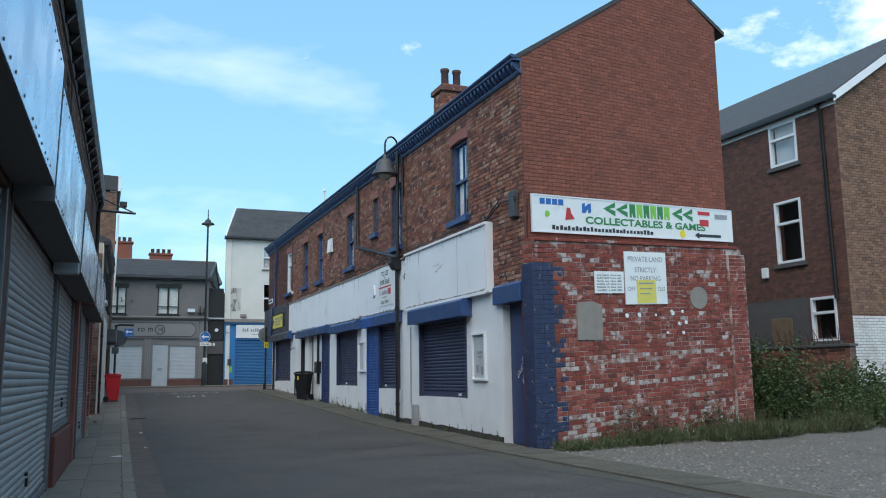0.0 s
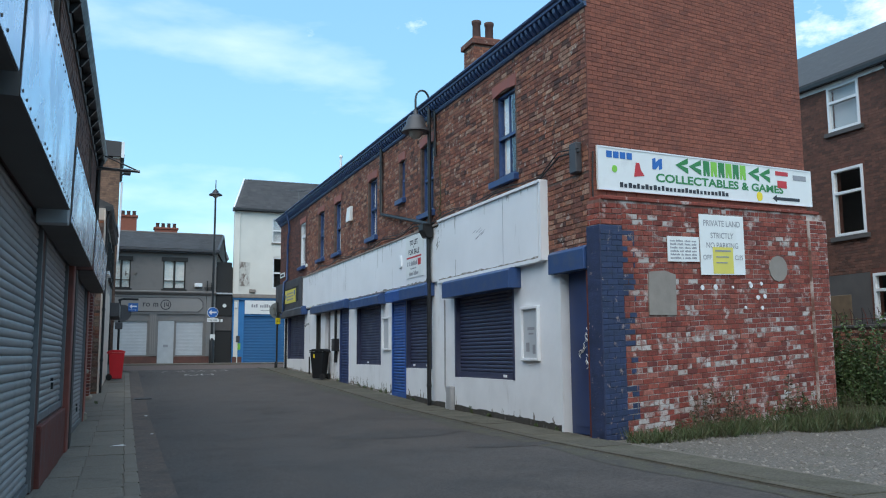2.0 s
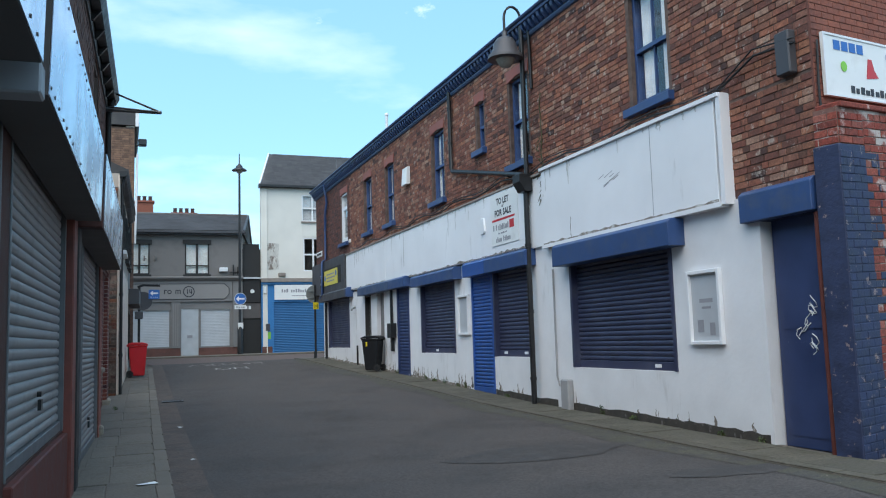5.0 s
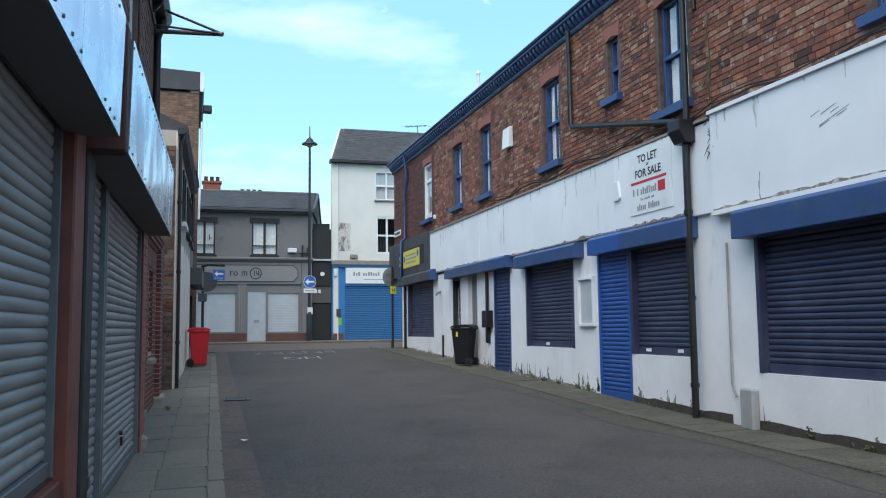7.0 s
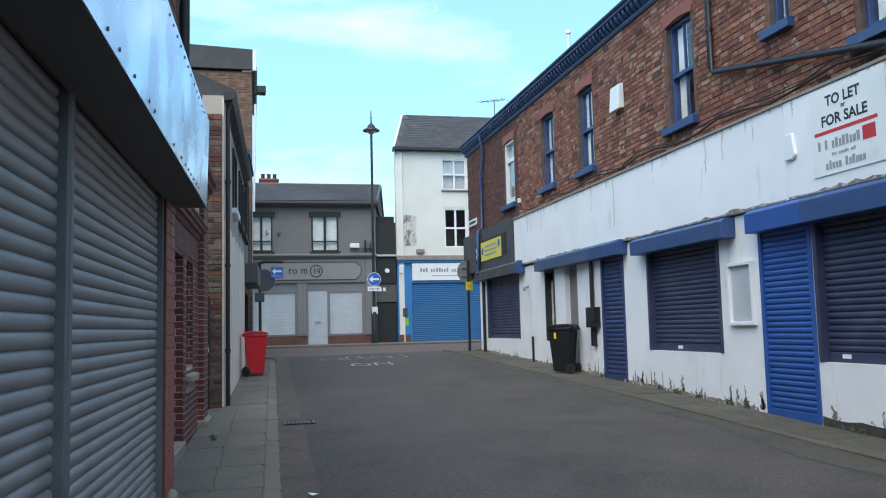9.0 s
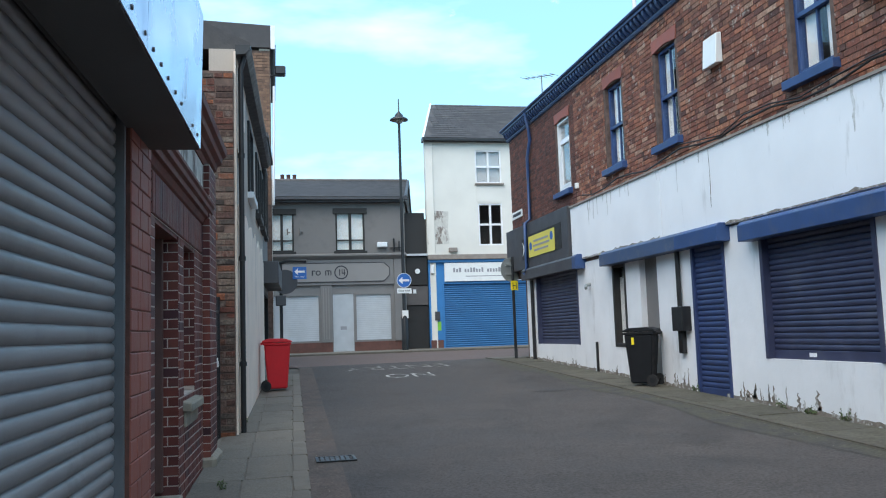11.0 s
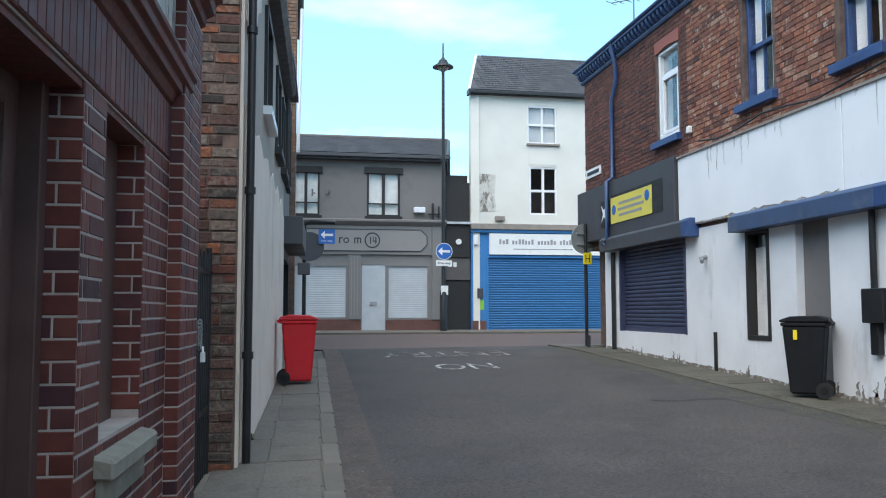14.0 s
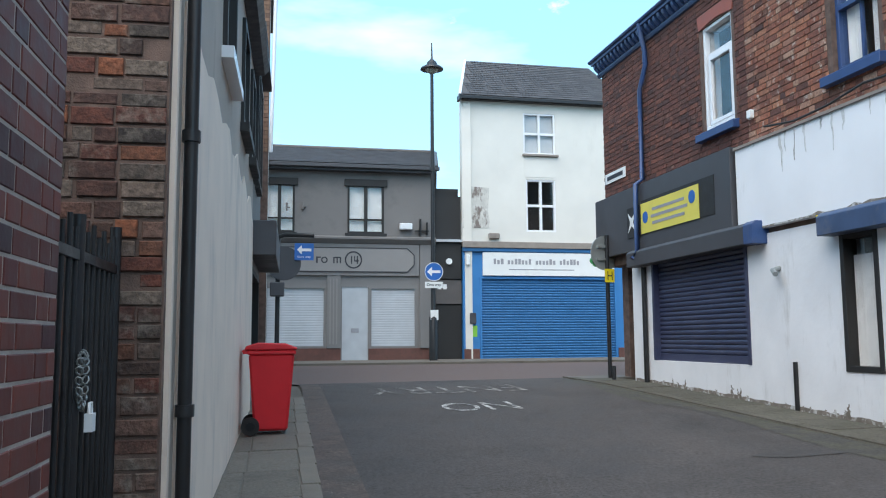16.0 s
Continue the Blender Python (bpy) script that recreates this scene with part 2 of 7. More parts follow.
M_BLUE = mat("blue_gloss_paint", (0.030, 0.070, 0.185), 0.42, var=0.12, scale=4, bump=0.08, bscale=30, stain=(0.10, 0.11, 0.14), stain_amt=0.4, stain_scale=3)
M_BLUEW = mat("worn_blue_paint", (0.022, 0.034, 0.082), 0.65, var=0.3, scale=7, bump=0.5, bscale=30, stain=(0.32, 0.24, 0.22), stain_amt=0.8, stain_scale=9, stain_lo=0.6, stain_hi=0.66)
M_BLUEG = mat("faded_blue_steel", (0.048, 0.082, 0.16), 0.5, var=0.15, scale=4, bump=0.08, bscale=30, stain=(0.16, 0.16, 0.17), stain_amt=0.6, stain_scale=3)
M_BBLUE = mat("bright_blue_paint", (0.022, 0.085, 0.30), 0.4, var=0.1, scale=4, bump=0.05, bscale=30)
M_SKYB = mat("sky_blue_paint", (0.018, 0.132, 0.31), 0.5, var=0.06, scale=3, bump=0.05, bscale=30)
M_SKYB2 = mat("sky_blue_trim", (0.035, 0.20, 0.47), 0.5, var=0.06, scale=3, bump=0.05, bscale=30)
M_NAVY = mat("navy_shutter_paint", (0.036, 0.043, 0.088), 0.45, var=0.18, scale=3, bump=0.05, bscale=30, stain=(0.075, 0.08, 0.1), stain_amt=0.5, stain_scale=3)
M_NAVYD = mat("navy_door_paint", (0.030, 0.050, 0.13), 0.45, var=0.15, scale=3, bump=0.05, bscale=30)
M_GALV = mat("galvanised_slat", (0.275, 0.255, 0.25), 0.5, metal=0.25, var=0.14, scale=3, bump=0.06, bscale=40, stain=(0.14, 0.13, 0.12), stain_amt=0.45, stain_scale=2.5, streak=0.5)
M_GALVD = mat("dull_steel_rail", (0.17, 0.17, 0.175), 0.5, metal=0.5, var=0.15, scale=6, bump=0.05)
M_SHEET = mat("bare_metal_sheet", (0.55, 0.62, 0.76), 0.26, metal=0.85, var=0.06, scale=2, bump=0.03, bscale=8, stain=(0.35, 0.36, 0.38), stain_amt=0.3, stain_scale=2.5, streak=0.4, stain_lo=0.6, stain_hi=0.75)
M_SOFFIT = mat("dark_soffit_board", (0.10, 0.09, 0.086), 0.7, var=0.15, scale=3, bump=0.1)
M_BOXEND = mat("grey_box_steel", (0.30, 0.30, 0.31), 0.5, var=0.1, scale=3, bump=0.05)
M_MAROON = mat("maroon_timber", (0.125, 0.038, 0.030), 0.7, var=0.25, scale=6, bump=0.3, bscale=30, spec=0.3)
M_PORCH = mat("red_brown_faience", (0.15, 0.047, 0.036), 0.65, var=0.25, scale=5, bump=0.3, bscale=30, speck=0.2, speck_scale=25, spec=0.3, stain=(0.09, 0.05, 0.042), stain_amt=0.7, stain_scale=3)
M_POST = mat("dark_red_brown_timber", (0.075, 0.030, 0.024), 0.7, var=0.3, scale=6, bump=0.3, bscale=30, spec=0.3, stain=(0.025, 0.02, 0.018), stain_amt=0.7, stain_scale=3, streak=0.4)
M_BROWN = mat("brown_timber_door", (0.11, 0.055, 0.045), 0.6, var=0.2, scale=5, bump=0.2, bscale=30)
M_DARKW = mat("blackened_timber", (0.020, 0.019, 0.018), 0.6, var=0.2, scale=6, bump=0.1)
M_BLACK = mat("black_iron_paint", (0.014, 0.014, 0.015), 0.4, var=0.2, scale=9, bump=0.08, bscale=60)
M_BLKPL = mat("black_bin_plastic", (0.011, 0.012, 0.014), 0.6, var=0.2, scale=8, bump=0.06, spec=0.2)
M_REDPL = mat("red_bin_plastic", (0.56, 0.013, 0.020), 0.42, var=0.06, scale=5, bump=0.04)
M_RUBBER = mat("rubber", (0.012, 0.012, 0.012), 0.8, var=0.1, bump=0.1)
M_GREYR = mat("grey_painted_render", (0.194, 0.182, 0.174), 0.8, var=0.06, scale=1.5, bump=0.15, bscale=40, stain=(0.10, 0.10, 0.10), stain_amt=0.4, stain_scale=1.5)
M_GREYS = mat("grey_shopfront_paint", (0.215, 0.205, 0.198), 0.6, var=0.05, scale=2, bump=0.05)
M_GREYP = mat("pale_grey_band", (0.27, 0.255, 0.245), 0.6, var=0.05, scale=2, bump=0.05)
M_LSHUT = mat("pale_grey_shutter", (0.50, 0.525, 0.545), 0.45, metal=0.1, var=0.06, scale=3, bump=0.03)
M_RBASE = mat("brown_tile_base", (0.13, 0.055, 0.042), 0.6, var=0.2, scale=6, bump=0.2)
M_SLATE = mat("slate", (0.058, 0.055, 0.057), 0.75, var=0.2, scale=5, bump=0.4, bscale=30, piece=0.22, stain=(0.11, 0.105, 0.09), stain_amt=0.4, stain_scale=2)
M_TERRA = mat("terracotta_pot", (0.075, 0.036, 0.03), 0.85, var=0.25, scale=8, bump=0.2, stain=(0.06, 0.05, 0.045), stain_amt=0.6, stain_scale=4)
M_STONE = mat("old_stone", (0.27, 0.24, 0.19), 0.9, var=0.2, scale=7, bump=0.4, bscale=50, stain=(0.12, 0.11, 0.09), stain_amt=0.6, stain_scale=3)
M_ASPH = mat("worn_asphalt", (0.063, 0.0545, 0.0505), 0.9, var=0.2, scale=1.3, speck=0.5, speck_scale=38, bump=0.9, bscale=90, stain=(0.036, 0.032, 0.030), stain_amt=0.75, stain_scale=0.7, stain_lo=0.47, stain_hi=0.68)
M_REDROAD = mat("reddish_paving", (0.112, 0.078, 0.068), 0.9, var=0.12, scale=2, bump=0.5, bscale=80)
M_FLAG = mat("concrete_flag", (0.135, 0.119, 0.097), 0.9, speck=0.25, speck_scale=40, var=0.14, scale=4, bump=0.35, bscale=70, piece=0.12, stain=(0.065, 0.06, 0.048), stain_amt=0.7, stain_scale=2)
M_FLAGR = mat("dirty_flag", (0.086, 0.077, 0.058), 0.95, speck=0.35, speck_scale=30, var=0.2, scale=5, bump=0.5, bscale=50, piece=0.15, stain=(0.05, 0.048, 0.03), stain_amt=0.8, stain_scale=2.5, stain_lo=0.45, stain_hi=0.65)
M_KERB = mat("kerb_stone", (0.145, 0.128, 0.105), 0.9, var=0.15, scale=5, bump=0.4, bscale=60, piece=0.12, stain=(0.08, 0.072, 0.06), stain_amt=0.6, stain_scale=2.5)
M_GROUND = mat("bare_earth", (0.10, 0.09, 0.075), 0.95, var=0.2, scale=3, bump=0.5, bscale=40)
M_GRAVEL = mat("gravel_bed", (0.118, 0.106, 0.092), 0.95, var=0.3, scale=25, speck=0.5, speck_scale=30, bump=1.0, bscale=45, stain=(0.075, 0.072, 0.05), stain_amt=0.7, stain_scale=1.3)
M_PEBBLE = mat("pebble", (0.17, 0.155, 0.136), 0.9, var=0.15, scale=30, bump=0.2, piece=0.45)
M_LINE = mat("worn_road_paint", (0.55, 0.53, 0.50), 0.8, var=0.15, scale=9, bump=0.2, stain=(0.075, 0.07, 0.068), stain_amt=0.97, stain_scale=6, stain_lo=0.42, stain_hi=0.56)
M_PATCH = mat("tar_patch", (0.042, 0.038, 0.036), 0.85, var=0.2, scale=6, bump=0.6, bscale=90, stain=(0.062, 0.054, 0.05), stain_amt=0.7, stain_scale=4, stain_lo=0.5, stain_hi=0.62)
M_LINEF = mat("faded_road_paint", (0.30, 0.28, 0.26), 0.85, var=0.2, scale=9, bump=0.2, stain=(0.062, 0.054, 0.05), stain_amt=0.98, stain_scale=5, stain_lo=0.40, stain_hi=0.52)
M_EAVES = mat("dark_blue_eaves_paint", (0.036, 0.070, 0.165), 0.5, var=0.15, scale=4, bump=0.08, bscale=30, stain=(0.05, 0.05, 0.055), stain_amt=0.6, stain_scale=2)
M_WHITE = mat("white_plastic", (0.78, 0.79, 0.80), 0.35, var=0.03, scale=3, bump=0.0)
M_SIGNW = mat("white_sign_sheet", (0.80, 0.81, 0.79), 0.45, var=0.03, scale=2, bump=0.0, stain=(0.5, 0.5, 0.46), stain_amt=0.35, stain_scale=2)
M_YELLOW = mat("yellow_sign", (0.72, 0.62, 0.11), 0.5, var=0.05, scale=3, bump=0.0)
M_YELB = mat("yellow_plate", (0.85, 0.66, 0.02), 0.45, var=0.03, scale=3, bump=0.0)
M_INK = mat("dark_lettering", (0.03, 0.032, 0.04), 0.6, var=0.1, bump=0.0)
M_GREYINK = mat("grey_lettering", (0.30, 0.30, 0.32), 0.6, var=0.1, bump=0.0)
M_GREEN = mat("green_lettering", (0.03, 0.22, 0.06), 0.5, var=0.1, bump=0.0)
M_LGREEN = mat("light_green_lettering", (0.22, 0.55, 0.06), 0.5, var=0.1, bump=0.0)
M_RED = mat("red_sign_paint", (0.55, 0.03, 0.035), 0.5, var=0.05, bump=0.0)
M_SBLUE = mat("blue_sign_sheet", (0.02, 0.13, 0.44), 0.4, var=0.04, bump=0.0)
M_SIGNGR = mat("grey_sign_back", (0.30, 0.32, 0.31), 0.45, metal=0.4, var=0.06, bump=0.0)
M_CHAR = mat("charcoal_sign_board", (0.060, 0.060, 0.066), 0.5, var=0.1, scale=2, bump=0.05)
M_PIPEG = mat("grey_conduit", (0.33, 0.33, 0.33), 0.5, var=0.1, bump=0.05)
M_CABLE = mat("cable", (0.02, 0.018, 0.017), 0.6, var=0.1, bump=0.0)
M_CURT = mat("curtain_cloth", (0.78, 0.77, 0.76), 0.9, var=0.1, scale=6, bump=0.1)
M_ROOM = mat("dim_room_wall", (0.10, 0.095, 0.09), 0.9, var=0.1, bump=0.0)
M_PLY = mat("weathered_plywood", (0.17, 0.115, 0.07), 0.8, var=0.2, scale=4, bump=0.2)
M_LAMPG = mat("opal_lamp_glass", (0.30, 0.28, 0.24), 0.25, var=0.05, bump=0.0)
M_LEAF = mat("weed_leaf", (0.075, 0.12, 0.03), 0.6, var=0.2, scale=4, bump=0.0, piece=1, piece2=[(0.028, 0.052, 0.016), (0.052, 0.09, 0.024), (0.085, 0.125, 0.036), (0.042, 0.074, 0.02)])
M_GRASS = mat("grass_blade", (0.065, 0.09, 0.03), 0.6, var=0.2, scale=4, bump=0.0, piece=1, piece2=[(0.032, 0.052, 0.016), (0.055, 0.085, 0.024), (0.10, 0.095, 0.045), (0.042, 0.068, 0.02)])
M_GUTTER = mat("red_brown_channel", (0.088, 0.066, 0.056), 0.9, var=0.2, scale=3, speck=0.4, speck_scale=35, bump=0.6, bscale=60, stain=(0.045, 0.04, 0.034), stain_amt=0.8, stain_scale=2.2, stain_lo=0.46, stain_hi=0.64)
M_MOSS = mat("mossy_road_edge", (0.066, 0.062, 0.042), 0.95, var=0.25, scale=3, speck=0.4, speck_scale=30, bump=0.6, bscale=50, stain=(0.05, 0.046, 0.042), stain_amt=0.95, stain_scale=3, stain_lo=0.42, stain_hi=0.58)
M_STEM = mat("woody_stem", (0.07, 0.065, 0.03), 0.8, var=0.2, scale=8, bump=0.2)
M_DRY = mat("dry_weed", (0.16, 0.105, 0.075), 0.8, var=0.2, scale=8, bump=0.1, piece=0.3)


def glass_mat(name, tint, rough=0.03):
    m = bpy.data.materials.new(name)
    m.use_nodes = True
    b = m.node_tree.nodes["Principled BSDF"]
    b.inputs["Base Color"].default_value = (*tint, 1)
    b.inputs["Roughness"].default_value = rough
    b.inputs["Transmission Weight"].default_value = 1.0
    b.inputs["IOR"].default_value = 1.45
    return m


M_GLASS = glass_mat("window_glass", (0.85, 0.9, 0.92))
M_FROST = glass_mat("frosted_glass", (0.75, 0.9, 0.95), 0.35)

# ---- builders ----
BASE = {}


def gz(x, y):
    """Height of the street's surface: it climbs along y and falls to the terrace."""
    a = float(np.interp(y, [-60, -10, 0, 13.7, 20.4, 23.5, 28, 37, 48], [-0.15, -0.08, -0.02, 0.0, 0.13, 0.25, 0.41, 0.73, 0.85]))
    c = float(np.interp(y, [-60, -10, 0, 10, 20, 31, 37, 45], [0.0, 0.0, 0.0, -0.04, -0.10, -0.12, -0.08, 0.0]))
    return a + c * min(1.0, max(0.0, (7.05 - x) / 7.4))


class Fr:
    """A wall's frame: u along it, v out of it, z up; lean lets courses climb with u."""

    def __init__(self, o, u, v, lean=0.0):
        self.o, self.u, self.v, self.lean = Vector(o), Vector((u[0], u[1], 0)).normalized(), Vector((v[0], v[1], 0)).normalized(), lean
        self.flip = self.u.cross(self.v).z < 0
        self.ang = math.atan2(self.u.y, self.u.x)

    def p(self, u, v, z):
        q = self.o + self.u * u + self.v * v
        return Vector((q.x, q.y, self.o.z + z + self.lean * u))

    def out(self, d):
        return Fr(self.o + self.v * d, self.u, self.v, self.lean)


W = Fr((0, 0, 0), (1, 0), (0, 1))  # the world itself


class Me:
    """Collects vertices and faces of one mesh."""

    def __init__(self):
        self.v, self.f, self.s = [], [], []

    def add(self, vs, fs, smooth=False):
        k = len(self.v)
        self.v += [tuple(q) for q in vs]
        self.f += [tuple(k + i for i in f) for f in fs]
        self.s += [smooth] * len(fs)
        return self

    def box(self, fr, u0, u1, v0, v1, z0, z1, z0b=None, z1b=None):
        z0b, z1b = z0 if z0b is None else z0b, z1 if z1b is None else z1b
        vs = [fr.p(u, v, z) for u, v, z in ((u0, v0, z0), (u1, v0, z0b), (u1, v1, z0b), (u0, v1, z0), (u0, v0, z1), (u1, v0, z1b), (u1, v1, z1b), (u0, v1, z1))]
        fs = [(3, 2, 1, 0), (4, 5, 6, 7), (0, 1, 5, 4), (1, 2, 6, 5), (2, 3, 7, 6), (3, 0, 4, 7)]
        return self.add(vs, [tuple(reversed(f)) for f in fs] if fr.flip else fs)

    def prism(self, fr, pts, a0, a1, axis="v"):
        """A polygon of (u, z) pulled along v, or of (v, z) pulled along u."""
        n = len(pts)
        mk = (lambda p, a: fr.p(p[0], a, p[1])) if axis == "v" else (lambda p, a: fr.p(a, p[0], p[1]))
        vs = [mk(p, a0) for p in pts] + [mk(p, a1) for p in pts]
        fs = [tuple(range(n - 1, -1, -1)), tuple(range(n, 2 * n))] + [(i, (i + 1) % n, n + (i + 1) % n, n + i) for i in range(n)]
        return self.add(vs, fs)

    def tube(self, path, r, n=8, r1=None, smooth=True):
        path = [Vector(q) for q in path]
        rings = []
        ref = Vector((0.31, 0.17, 0.93))
        for i, q in enumerate(path):
            d = (path[min(i + 1, len(path) - 1)] - path[max(i - 1, 0)]).normalized()
            a = d.cross(ref if abs(d.dot(ref)) < 0.95 else Vector((1, 0, 0))).normalized()
            b = d.cross(a)
            rr = r if r1 is None else r + (r1 - r) * i / max(1, len(path) - 1)
            rings.append([q + a * (rr * math.cos(2 * math.pi * k / n)) + b * (rr * math.sin(2 * math.pi * k / n)) for k in range(n)])
        vs = [q for ring in rings for q in ring]
        fs = [(i * n + k, i * n + (k + 1) % n, (i + 1) * n + (k + 1) % n, (i + 1) * n + k) for i in range(len(path) - 1) for k in range(n)]
        self.add(vs, fs, smooth)
        return self.add(rings[0], [tuple(range(n - 1, -1, -1))]).add(rings[-1], [tuple(range(n))])

    def weld(self):
        """Joins corners that meet, so that a wall built of blocks is one body."""
        seen, to, vs = {}, [], []
        for q in self.v:
            key = tuple(round(c, 4) for c in q)
            if key not in seen:
                seen[key] = len(vs)
                vs.append(q)
            to.append(seen[key])
        self.v, self.f = vs, [tuple(to[i] for i in f) for f in self.f]
        return self

    def lathe(self, c, prof, n=20, smooth=True):
        """Rings of (radius, height) round the upright through c."""
        vs = [(c[0] + r * math.cos(2 * math.pi * k / n), c[1] + r * math.sin(2 * math.pi * k / n), c[2] + h) for r, h in prof for k in range(n)]
        fs = [(i * n + k, i * n + (k + 1) % n, (i + 1) * n + (k + 1) % n, (i + 1) * n + k) for i in range(len(prof) - 1) for k in range(n)]
        self.add(vs, fs, smooth)
        return self.add(vs[:n], [tuple(range(n - 1, -1, -1))]).add(vs[-n:], [tuple(range(n))])

    def disc(self, fr, u, z, r, v0, v1, n=28, r_in=0.0):
        if r_in:
            ring = [(math.cos(2 * math.pi * k / n), math.sin(2 * math.pi * k / n)) for k in range(n)]
            vs = [fr.p(u + rr * c, v, z + rr * s) for v in (v0, v1) for rr in (r_in, r) for c, s in ring]
            fs = []
            for k in range(n):
                j = (k + 1) % n
                fs += [(2 * n + k, 2 * n + j, 3 * n + j, 3 * n + k), (n + k, n + j, 3 * n + j, 3 * n + k), (k, j, 2 * n + j, 2 * n + k), (k, j, n + j, n + k)]
            return self.add(vs, fs)
        return self.prism(fr, [(u + r * math.cos(2 * math.pi * k / n), z + r * math.sin(2 * math.pi * k / n)) for k in range(n)], v0, v1)


def thing(name, loc, label, category, group="", kind=""):
    ob = new(name)
    ob.location = loc
    ob.empty_display_size = 0.2
    BASE[ob.name] = Vector(loc)
    return tagged(ob, label, category, group, kind)


def part(name, me, material, parent=None, label="", bevel=0.0, kind="", category="", group=""):
    """One mesh object out of world-space geometry, under a thing or a part."""
    base = BASE[parent.name] if parent else Vector((0, 0, 0))
    d = bpy.data.meshes.new(name)
    d.from_pydata([(q[0] - base.x, q[1] - base.y, q[2] - base.z) for q in me.v], [], me.f)
    if any(me.s):
        d.polygons.foreach_set("use_smooth", me.s)
    if bevel:
        bm = bmesh.new()
        bm.from_mesh(d)
        bmesh.ops.recalc_face_normals(bm, faces=bm.faces)
        bmesh.ops.bevel(bm, geom=[e for e in bm.edges if len(e.link_faces) == 2 and e.calc_face_angle(0) > 0.6], offset=bevel, segments=1, affect="EDGES", clamp_overlap=True)
        bm.to_mesh(d)
        bm.free()
    d.materials.append(material)
    ob = new(name, d)
    if parent:
        ob.parent = parent
    BASE[ob.name] = base
    return tagged(ob, label, category, group, kind)


def solo(name, me, material, label, category, bevel=0.0, kind="", group=""):
    return part(name, me, material, None, label, bevel, kind, category, group)


def words(name, text, fr, u, v, z, h, material, parent, width=None, label="", mirror=False, bold=0.0):
    """Raised lettering, its lower left corner at u, z on a wall's frame."""
    cu = bpy.data.curves.new(name, "FONT")
    cu.body, cu.size, cu.extrude, cu.resolution_u, cu.offset = text, 1.0, 0.0, 3, bold
    tmp = bpy.data.objects.new(name, cu)
    scene.collection.objects.link(tmp)
    bpy.context.view_layer.update()
    d = bpy.data.meshes.new_from_object(tmp.evaluated_get(bpy.context.evaluated_depsgraph_get()))
    bpy.data.objects.remove(tmp)
    co = np.array([q.co[:] for q in d.vertices])
    lo, hi = co.min(0), co.max(0)
    sy = h / (hi[1] - lo[1])
    sx = width / (hi[0] - lo[0]) if width else sy
    me = Me()
    sg = -1 if mirror else 1
    me.add([fr.p(u + sg * (q[0] - lo[0]) * sx, v, z + (q[1] - lo[1]) * sy) for q in co], [tuple(p.vertices) for p in d.polygons])
    bpy.data.meshes.remove(d)
    return part(name, me, material, parent, label)


def bars(name, fr, rows, v, material, parent):
    """Unreadable writing: plain bars given as (u0, u1, z0, z1)."""
    me = Me()
    for u0, u1, z0, z1 in rows:
        me.box(fr, u0, u1, v, v + 0.003, z0, z1)
    return part(name, me, material, parent)


def letter_bars(fr, u0, u1, z0, z1, n, seed, gaps=()):
    """Rows for bars(): a line of writing as short uprights, one for each letter."""
    rr = random.Random(seed)
    w = (u1 - u0) / n
    h = z1 - z0
    return [(u0 + k * w + 0.12 * w, u0 + (k + 1) * w - 0.2 * w * rr.random() - 0.08 * w, z0, z1 - rr.choice([0.0, 0.25, 0.3]) * h) for k in range(n) if k not in gaps]


def wall_holes(fr, u0, u1, v0, v1, z0, z1, holes):
    """A wall slab with openings (u0, u1, z0, z1) through it."""
    us = sorted({u0, u1, *[min(max(h[i], u0), u1) for h in holes for i in (0, 1)]})
    me = Me()
    for a, b in zip(us, us[1:]):
        if b - a < 1e-6:
            continue
        mid = (a + b) / 2
        cuts = sorted((h[2], h[3]) for h in holes if h[0] < mid < h[1])
        z = z0
        for c0, c1 in cuts:
            if c0 > z + 1e-6:
                me.box(fr, a, b, v0, v1, z, min(c0, z1))
            z = max(z, c1)
        if z < z1 - 1e-6:
            me.box(fr, a, b, v0, v1, z, z1)
    return me.weld()


def brick_rects(u0, u1, z0, z1, holes, bl=0.225, bh=0.075, j=0.01, bond="flemish", limit=None, rnd=None):
    """Bricks of a wall as (u, z, length, height), cut round the openings."""
    out, row, z = [], 0, z0
    while z + bh * 0.6 < z1:
        h = min(bh, z1 - z)
        u, k = u0, 0
        if bond == "stretch":
            u -= (row % 2) * (bl + j) / 2
        elif bond == "flemish":
            k = row % 2
            u -= (row % 2) * (bl + j) * 0.25
        elif bond == "garden":
            u -= (row % 2) * (bl + j) / 2
        while u < u1:
            ln = bl
            if bond == "flemish" and k % 3 == 2:
                ln = bl / 2 - j / 2
            if bond == "garden" and row % 6 == 5:
                ln = bl / 2 - j / 2
            a, b = max(u, u0), min(u + ln, u1)
            segs = [(a, b)] if b - a > 0.02 else []
            zm = z + h / 2
            for hu0, hu1, hz0, hz1 in holes:
                if hz0 < zm < hz1:
                    ns = []
                    for s0, s1 in segs:
                        if s1 <= hu0 or s0 >= hu1:
                            ns.append((s0, s1))
                        else:
                            if hu0 - s0 > 0.02:
                                ns.append((s0, hu0))
                            if s1 - hu1 > 0.02:
                                ns.append((hu1, s1))
                    segs = ns
            for s0, s1 in segs:
                if limit is None or ((s0 + s1) / 2, zm) and limit((s0 + s1) / 2, zm):
                    out.append(((s0 + s1) / 2, zm, s1 - s0, h))
            u += ln + j
            k += 1
        z += bh + j
        row += 1
    return out


BRICKS_LATER = []


